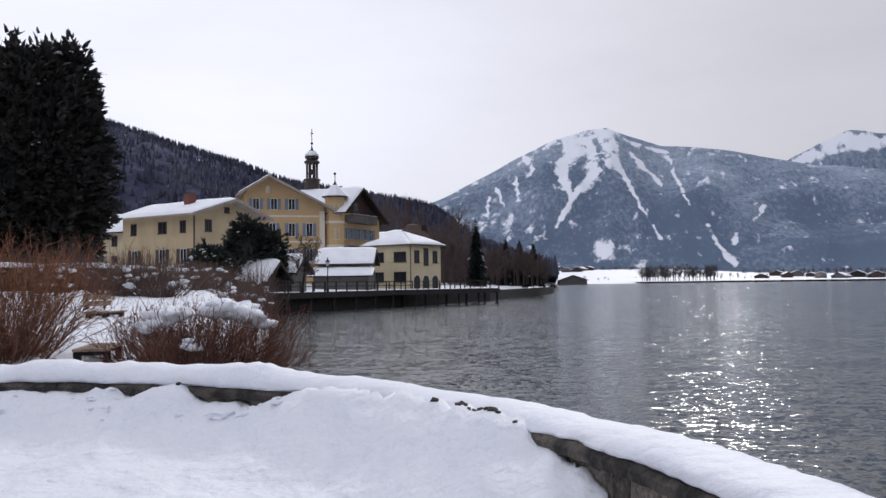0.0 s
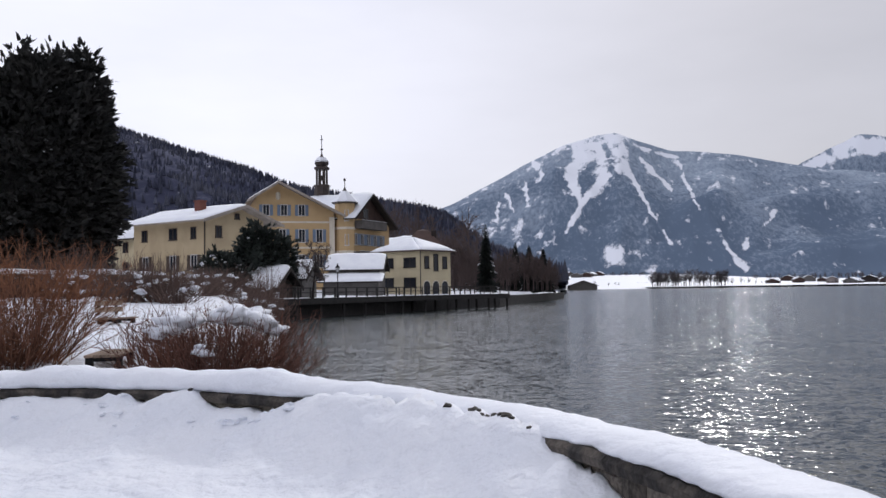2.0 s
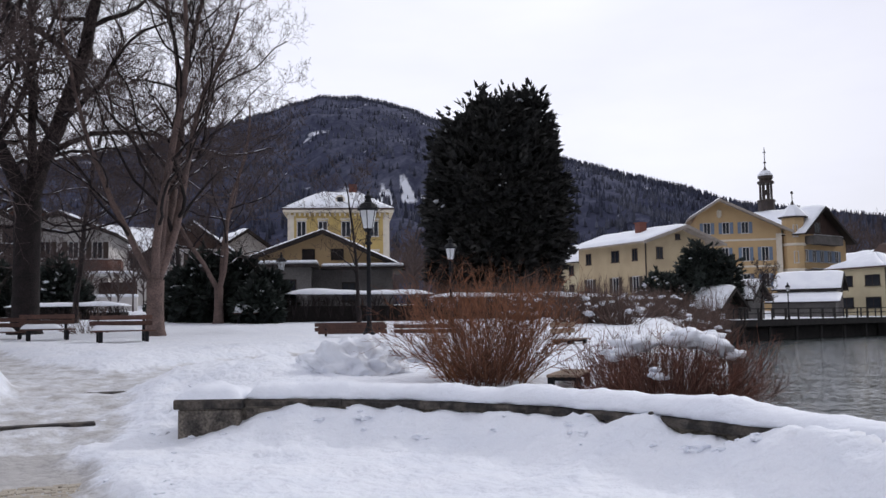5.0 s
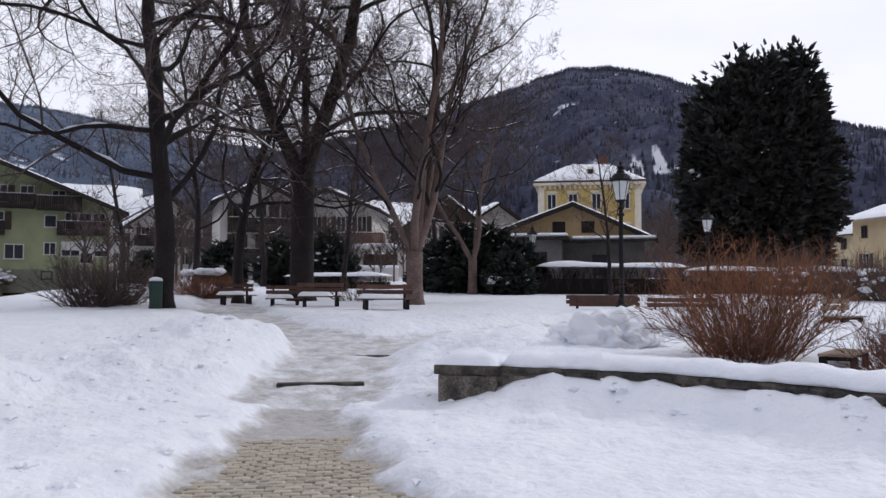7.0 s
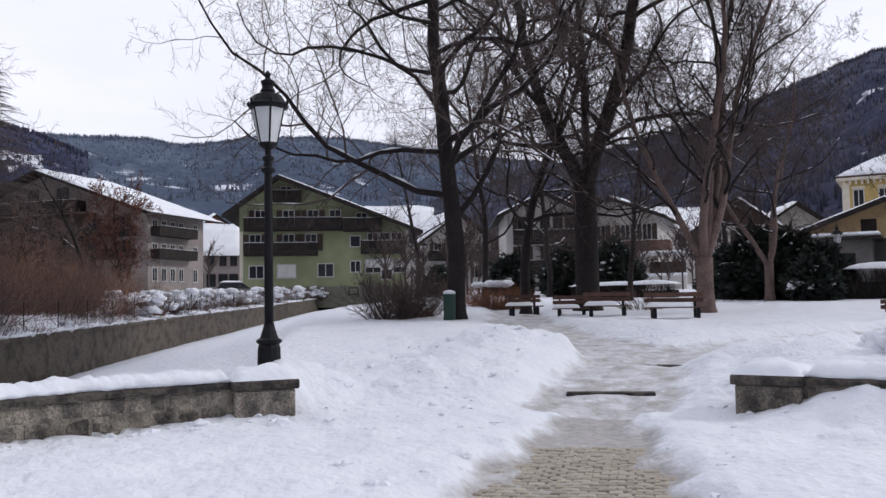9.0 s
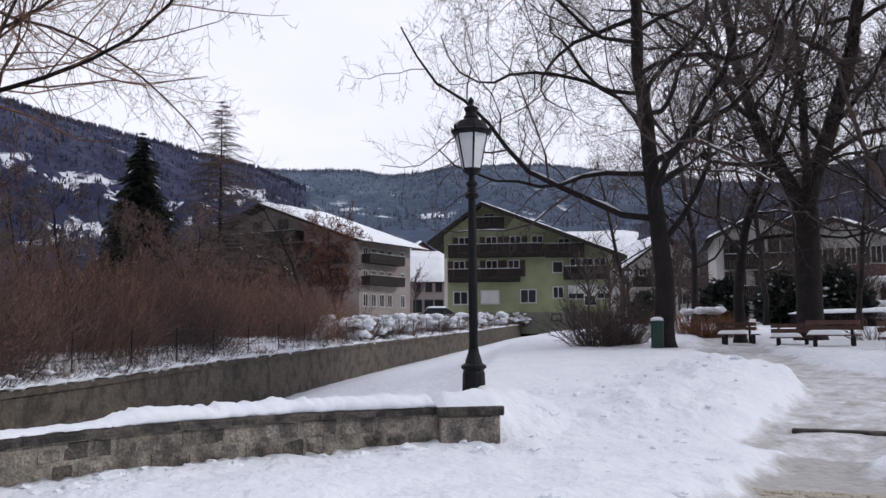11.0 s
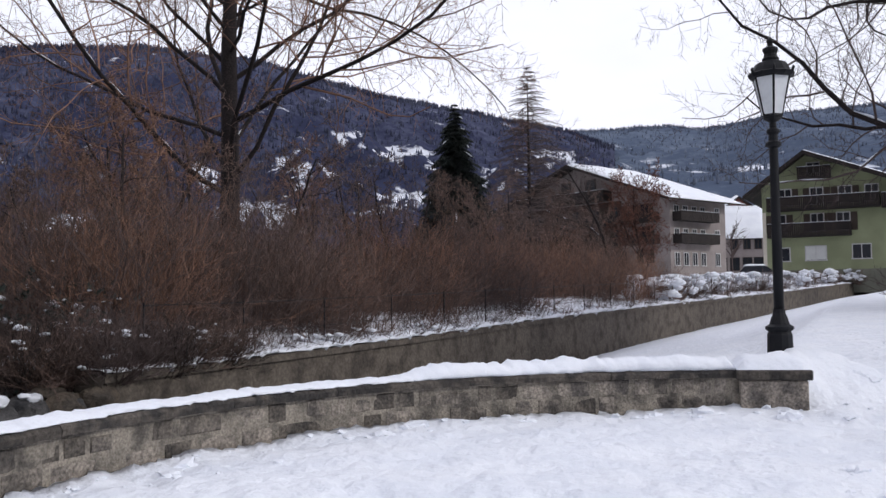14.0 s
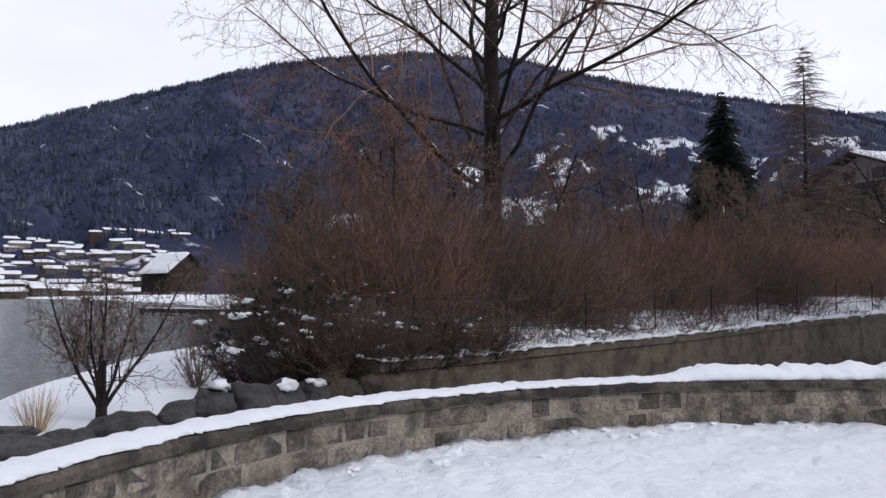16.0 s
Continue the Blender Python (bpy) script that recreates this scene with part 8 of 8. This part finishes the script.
# wire fence on the embankment
def build_fence(rows, label, step=2.3, high=0.9):
    fe = thing("fence", Matrix(), label, "fence")
    pts = []
    for a, d in rows:
        p = polar(a, d + 0.75, 0.6 + 0.026 * max(0, d - 15))
        if not pts or (p - pts[-1]).length > step:
            pts.append(p)
    for p in pts:
        part("fence_post", boxed(p.x - 0.013, p.x + 0.013, p.y - 0.013, p.y + 0.013, p.z - 0.2, p.z + high), IRON, fe)
    for p, q in zip(pts, pts[1:]):
        t = Tubes()
        for k in (0.35, 0.95):
            t.add([p + Vector((0, 0, high * k)), q + Vector((0, 0, high * k))], [0.008, 0.008], 4)
        n = 9
        for i in range(1, n):
            c = p.lerp(q, i / n)
            t.add([c + Vector((0, 0, high * 0.12)), c + Vector((0, 0, high * 0.97))], [0.0045, 0.0045], 3)
        tagged(part("fence_panel", t.mesh("fence_panel", IRON, False), IRON, fe), kind="stuff")
    return fe


build_fence([(a, d) for a, d in straight(STREAM, 60) if a < 121], "dark iron fence along the stream embankment")


# ---------------------------------------------------------------- woods, far shores and village
def far_tree(t, base, h, w, rng, limbs=18, twigs=6):
    """A leafless tree seen from afar, added to one mesh of many."""
    t.add([base, base + Vector((0, 0, h * 0.55))], [h * 0.012, h * 0.006], 4)
    for _ in range(limbs):
        a, z = rng.uniform(0, 6.283), rng.uniform(0.2, 0.75)
        q = base + Vector((0, 0, h * z * 0.75))
        out = Vector((math.cos(a), math.sin(a), rng.uniform(0.5, 2.0))).normalized() * h * rng.uniform(0.2, 0.42) * (1.25 - z)
        out.x, out.y = out.x * w, out.y * w
        e = q + out
        t.add([q, e], [h * 0.007, h * 0.003], 3)
        for _k in range(twigs):
            s = q.lerp(e, rng.uniform(0.3, 1))
            t.add([s, s + (out.normalized() * 0.7 + rand_dir(rng) * 0.75) * h * rng.uniform(0.05, 0.14)], [h * 0.0032, h * 0.0016], 3)


def far_woods(name, label, spots, seed, mat, limbs=18, twigs=6):
    """One mesh of far trees; spots are (bearing, distance, ground height, tree height)."""
    rng = random.Random(seed)
    t = Tubes()
    for a, d, z, h in spots:
        far_tree(t, polar(a, d, z), h, rng.uniform(0.8, 1.2), rng, limbs, twigs)
    return tagged(new(name, t.mesh(name, mat, False)), label, "woods", kind="stuff")


rng_ = random.Random(77)
far_woods("shore_woods", "dark leafless woods on the near lake shore",
          [(a, rng_.uniform(150, 195), 1.2, float(np.interp(a, [-0.6, 1, 3.5, 5.5, 7.5], [6, 9.5, 10, 13, 15.5])) * rng_.uniform(0.5, 1.1)) for a in np.linspace(-0.5, 8.0, 84)], 81, TWIG, 26, 7)
for i, a in enumerate((0.4, 1.3, 2.2, 2.9, 5.2, 6.1)):
    conifer("spruce", polar(a, 165 + 7 * i, 1.0), 8.0 + i % 3, 5.0, 210 + i, "dark evergreen in the shore woods")
far_woods("hill_woods", "leafless trees along the crest behind the houses",
          [(rng_.uniform(4.5, 13), rng_.uniform(190, 300), 4 + rng_.uniform(0, 4), rng_.uniform(14, 22)) for _ in range(46)], 82, TWIG)
crest = lambda a: (float(np.interp(a, [1, 4, 5.5, 7, 11, 16, 20], [880, 882, 890, 903, 1008, 1134, 1260])), float(np.interp(a, [1, 4, 5.5, 7, 11, 16, 20], [0.025, 0.045, 0.064, 0.084, 0.098, 0.110, 0.135])))
far_woods("crest_woods", "brown-grey leafless woods on the hill behind the houses",
          [(a, crest(a)[0] * k, EYE + crest(a)[1] * crest(a)[0] * ((k - 0.42) / 0.58) ** 1.25 * 0.96 - 1, rng_.uniform(10, 19)) for a, k in ((rng_.uniform(2, 19.5), rng_.choice((rng_.uniform(0.97, 1.0), rng_.uniform(0.6, 1.0)))) for _ in range(420))], 86, CREST_WOOD, 9, 4)
far_woods("far_shore_woods", "leafless trees on the far lake shore",
          [(rng_.uniform(-10.9, -6.4), rng_.uniform(900, 1010), 1.5, rng_.uniform(13, 25)) for _ in range(95)] + [(rng_.uniform(-26, -2), rng_.uniform(1000, 1250), 2, rng_.uniform(6, 13)) for _ in range(70)]
          + [(rng_.uniform(-27, -12.5), rng_.uniform(1350, 1500), 8, rng_.uniform(8, 16)) for _ in range(150)] + [(rng_.uniform(-7, 0.5), rng_.uniform(1440, 1520), 17, rng_.uniform(7, 14)) for _ in range(60)], 83, CREST_WOOD, 24, 5)
far_woods("garden_trees", "leafless garden trees between the houses",
          [(rng_.uniform(55, 76), rng_.uniform(88, 130), 3.5, rng_.uniform(8, 13)) for _ in range(26)] + [(rng_.uniform(84, 114), rng_.uniform(115, 230), 4, rng_.uniform(7, 13)) for _ in range(70)] + [(rng_.uniform(33, 40), rng_.uniform(110, 190), 4, rng_.uniform(9, 16)) for _ in range(40)], 84, TWIG)
far_woods("park_edge_trees", "thin leafless trees and shrubs at the edge of the park",
          [(rng_.uniform(50, 74), rng_.uniform(58, 70), 2.2, rng_.uniform(4, 9)) for _ in range(44)], 87, TWIG)
far_woods("west_shore_woods", "leafless trees along the western shore",
          [(rng_.uniform(126, 137), rng_.uniform(70, 190), 1.0, rng_.uniform(4, 8)) for _ in range(34)] + [(rng_.uniform(126, 150), rng_.uniform(480, 980), 3, rng_.uniform(6, 13)) for _ in range(110)], 85, TWIG)


def small_house(az, d, z, w, dep, h, turn, seed, label, wall=None):
    g = build_house("village_house", placed(az, d, turn, z), label, w, dep, h, h, w / 2, h + w * 0.2, wall or WHITE, over=1.0, fore=1.0, snow=0.4, base_z=-16, seed=seed)
    for k in range(max(1, int(h / 2.6))):
        for i in range(3):
            if abs(turn) < 60:
                add_window(g, facade("front", w * (i + 0.5) / 3, 1.4 + 2.6 * k), 1.3, 1.3, frame=BROWN_SHUTTER, bars=1)
            else:
                add_window(g, facade("left", dep * (i + 0.5) / 3, 1.4 + 2.6 * k, 0, dep), 1.5, 1.4, frame=FRAME_WHITE, bars=1)
    return g


rng_ = random.Random(31)
VILLAGE = "village house under a thick snowy roof by the lake"
for i in range(98):
    row = i // 14
    a = 135.6 + 12.6 * ((i % 14) + rng_.random() * 0.9) / 14
    d, z = on_hill("hill_west", a, max(0.005, 0.012 + 0.037 * row + rng_.uniform(-0.008, 0.008)))
    small_house(a, d, z - 1.0, rng_.uniform(8, 11), rng_.uniform(10, 19), rng_.choice((3.0, 3.6, 5.0)), 90 + rng_.uniform(-25, 25), 900 + i, VILLAGE, rng_.choice((TIMBER, GREY_WALL, GREY_WALL, TIMBER, CHALET_WALL)))
for i in range(20):
    a = -0.4 - 2.6 * (i + rng_.random() * 0.7) / 6 if i < 6 else -13 - 10 * (i - 6 + rng_.random() * 0.7) / 14
    d = rng_.uniform(1380, 1460) if i < 6 else rng_.uniform(1060, 1240)
    small_house(a, d, on_hill("far_meadow", a, (d - 1000) / 500)[1], rng_.uniform(10, 18), 12, rng_.choice((2.8, 4, 5)), rng_.uniform(-30, 30), 960 + i, "house on the far lake shore under snow", rng_.choice((CHALET_WALL, TIMBER, GREY_WALL, DARK_WOOD)))
for i in range(34):
    a = rng_.uniform(93, 117)
    d, z = on_hill("hill_west", a, rng_.uniform(0.18, 0.5))
    small_house(a, d, z - 1.5, rng_.uniform(10, 15), 11, 5.5, rng_.uniform(-35, 35), 980 + i, "hillside house under a snowy roof", rng_.choice((GREY_WALL, CHALET_WALL, TIMBER)))
for i in range(8):
    a, d = rng_.uniform(79, 93), rng_.uniform(200, 420)
    small_house(a, d, 0.045 * d, rng_.uniform(10, 15), 11, 5.5, rng_.uniform(-35, 35), 1020 + i, "hillside house under a snowy roof", rng_.choice((WHITE, CHALET_WALL, TIMBER)))
# boathouse with a dark gable and jetty on the western shore
g = build_house("shore_boathouse", placed(137.4, 215, 28, 4.2), "dark timber boathouse with a broad snowy roof", 9.5, 14, 3.2, 3.2, 4.75, 7.2, DARK_WOOD, over=1.0, fore=1.0, snow=0.35, seed=951)
add_window(g, facade("front", 4.75, 4.2), 1.3, 1.2, frame=GREY_WALL)
g = build_house("shore_boathouse", placed(-1.2, 760, 10, -0.4), "low grey boathouse at the far shore", 24, 10, 4.0, 4.0, 12, 8, GREY_WALL, over=1, seed=952, snow=0.4)
build_pier([(138.6, 112), (131.5, 96)], "low snow-covered jetty on the western shore", 2.0, -0.1, False)


# ---------------------------------------------------------------- granite setts of the terrace
def lay_setts():
    rng = random.Random(12)
    pav = thing("sett_paving", Matrix(), "worn granite setts showing through the trodden snow", "paving", kind="structure")
    shapes = []
    for k in range(6):
        w, l = rng.uniform(0.085, 0.11), rng.uniform(0.10, 0.16)
        b = boxed(-l / 2, l / 2, -w / 2, w / 2, -0.06, 0.0, 0.008)
        me = bpy.data.meshes.new("sett")
        b.to_mesh(me)
        b.free()
        me.materials.append(PAVING)
        shapes.append(me)
    spots = []
    p0, p1 = polar(63, 5.2), polar(60.6, 9.2)
    d = (p1 - p0).normalized()
    s = Vector((d.y, -d.x, 0))
    L = (p1 - p0).length
    i = 0
    u = 0.0
    while u < L:
        w = -1.9 + (0.07 if i % 2 else 0)
        while w < 1.9:
            q = p0 + d * (u + 0.05 * math.sin(w * 2.6)) + s * w
            spots.append(q)
            w += 0.145
        u += 0.112
        i += 1
    xy = np.array([(q.x, q.y) for q in spots])
    z, trod = ground_height(xy[:, 0], xy[:, 1])
    rot = math.degrees(math.atan2(s.y, s.x))
    shown = [(q, zz, tr) for q, zz, tr in zip(spots, z, trod) if tr > 0.62]
    shown.sort(key=lambda r: (r[0] - p0).dot(d))
    rest_v, rest_f = [], []
    for k, (q, zz, tr) in enumerate(shown):
        m = pose(q.x, q.y, 0.046 + rng.uniform(-0.006, 0.006), rng.uniform(-1.5, 1.5), rng.uniform(-1.5, 1.5), rot + rng.uniform(-5, 5))
        me = shapes[k % 6]
        if k < 300:
            part("sett", me, PAVING, pav, loc=m)
        else:
            o = len(rest_v)
            rest_v += [(m @ v.co)[:] for v in me.vertices]
            rest_f += [tuple(i + o for i in f.vertices) for f in me.polygons]
    if rest_v:
        tagged(part("sett_field", raw_mesh("sett_field", rest_v, rest_f, PAVING), PAVING, pav), kind="stuff")


lay_setts()
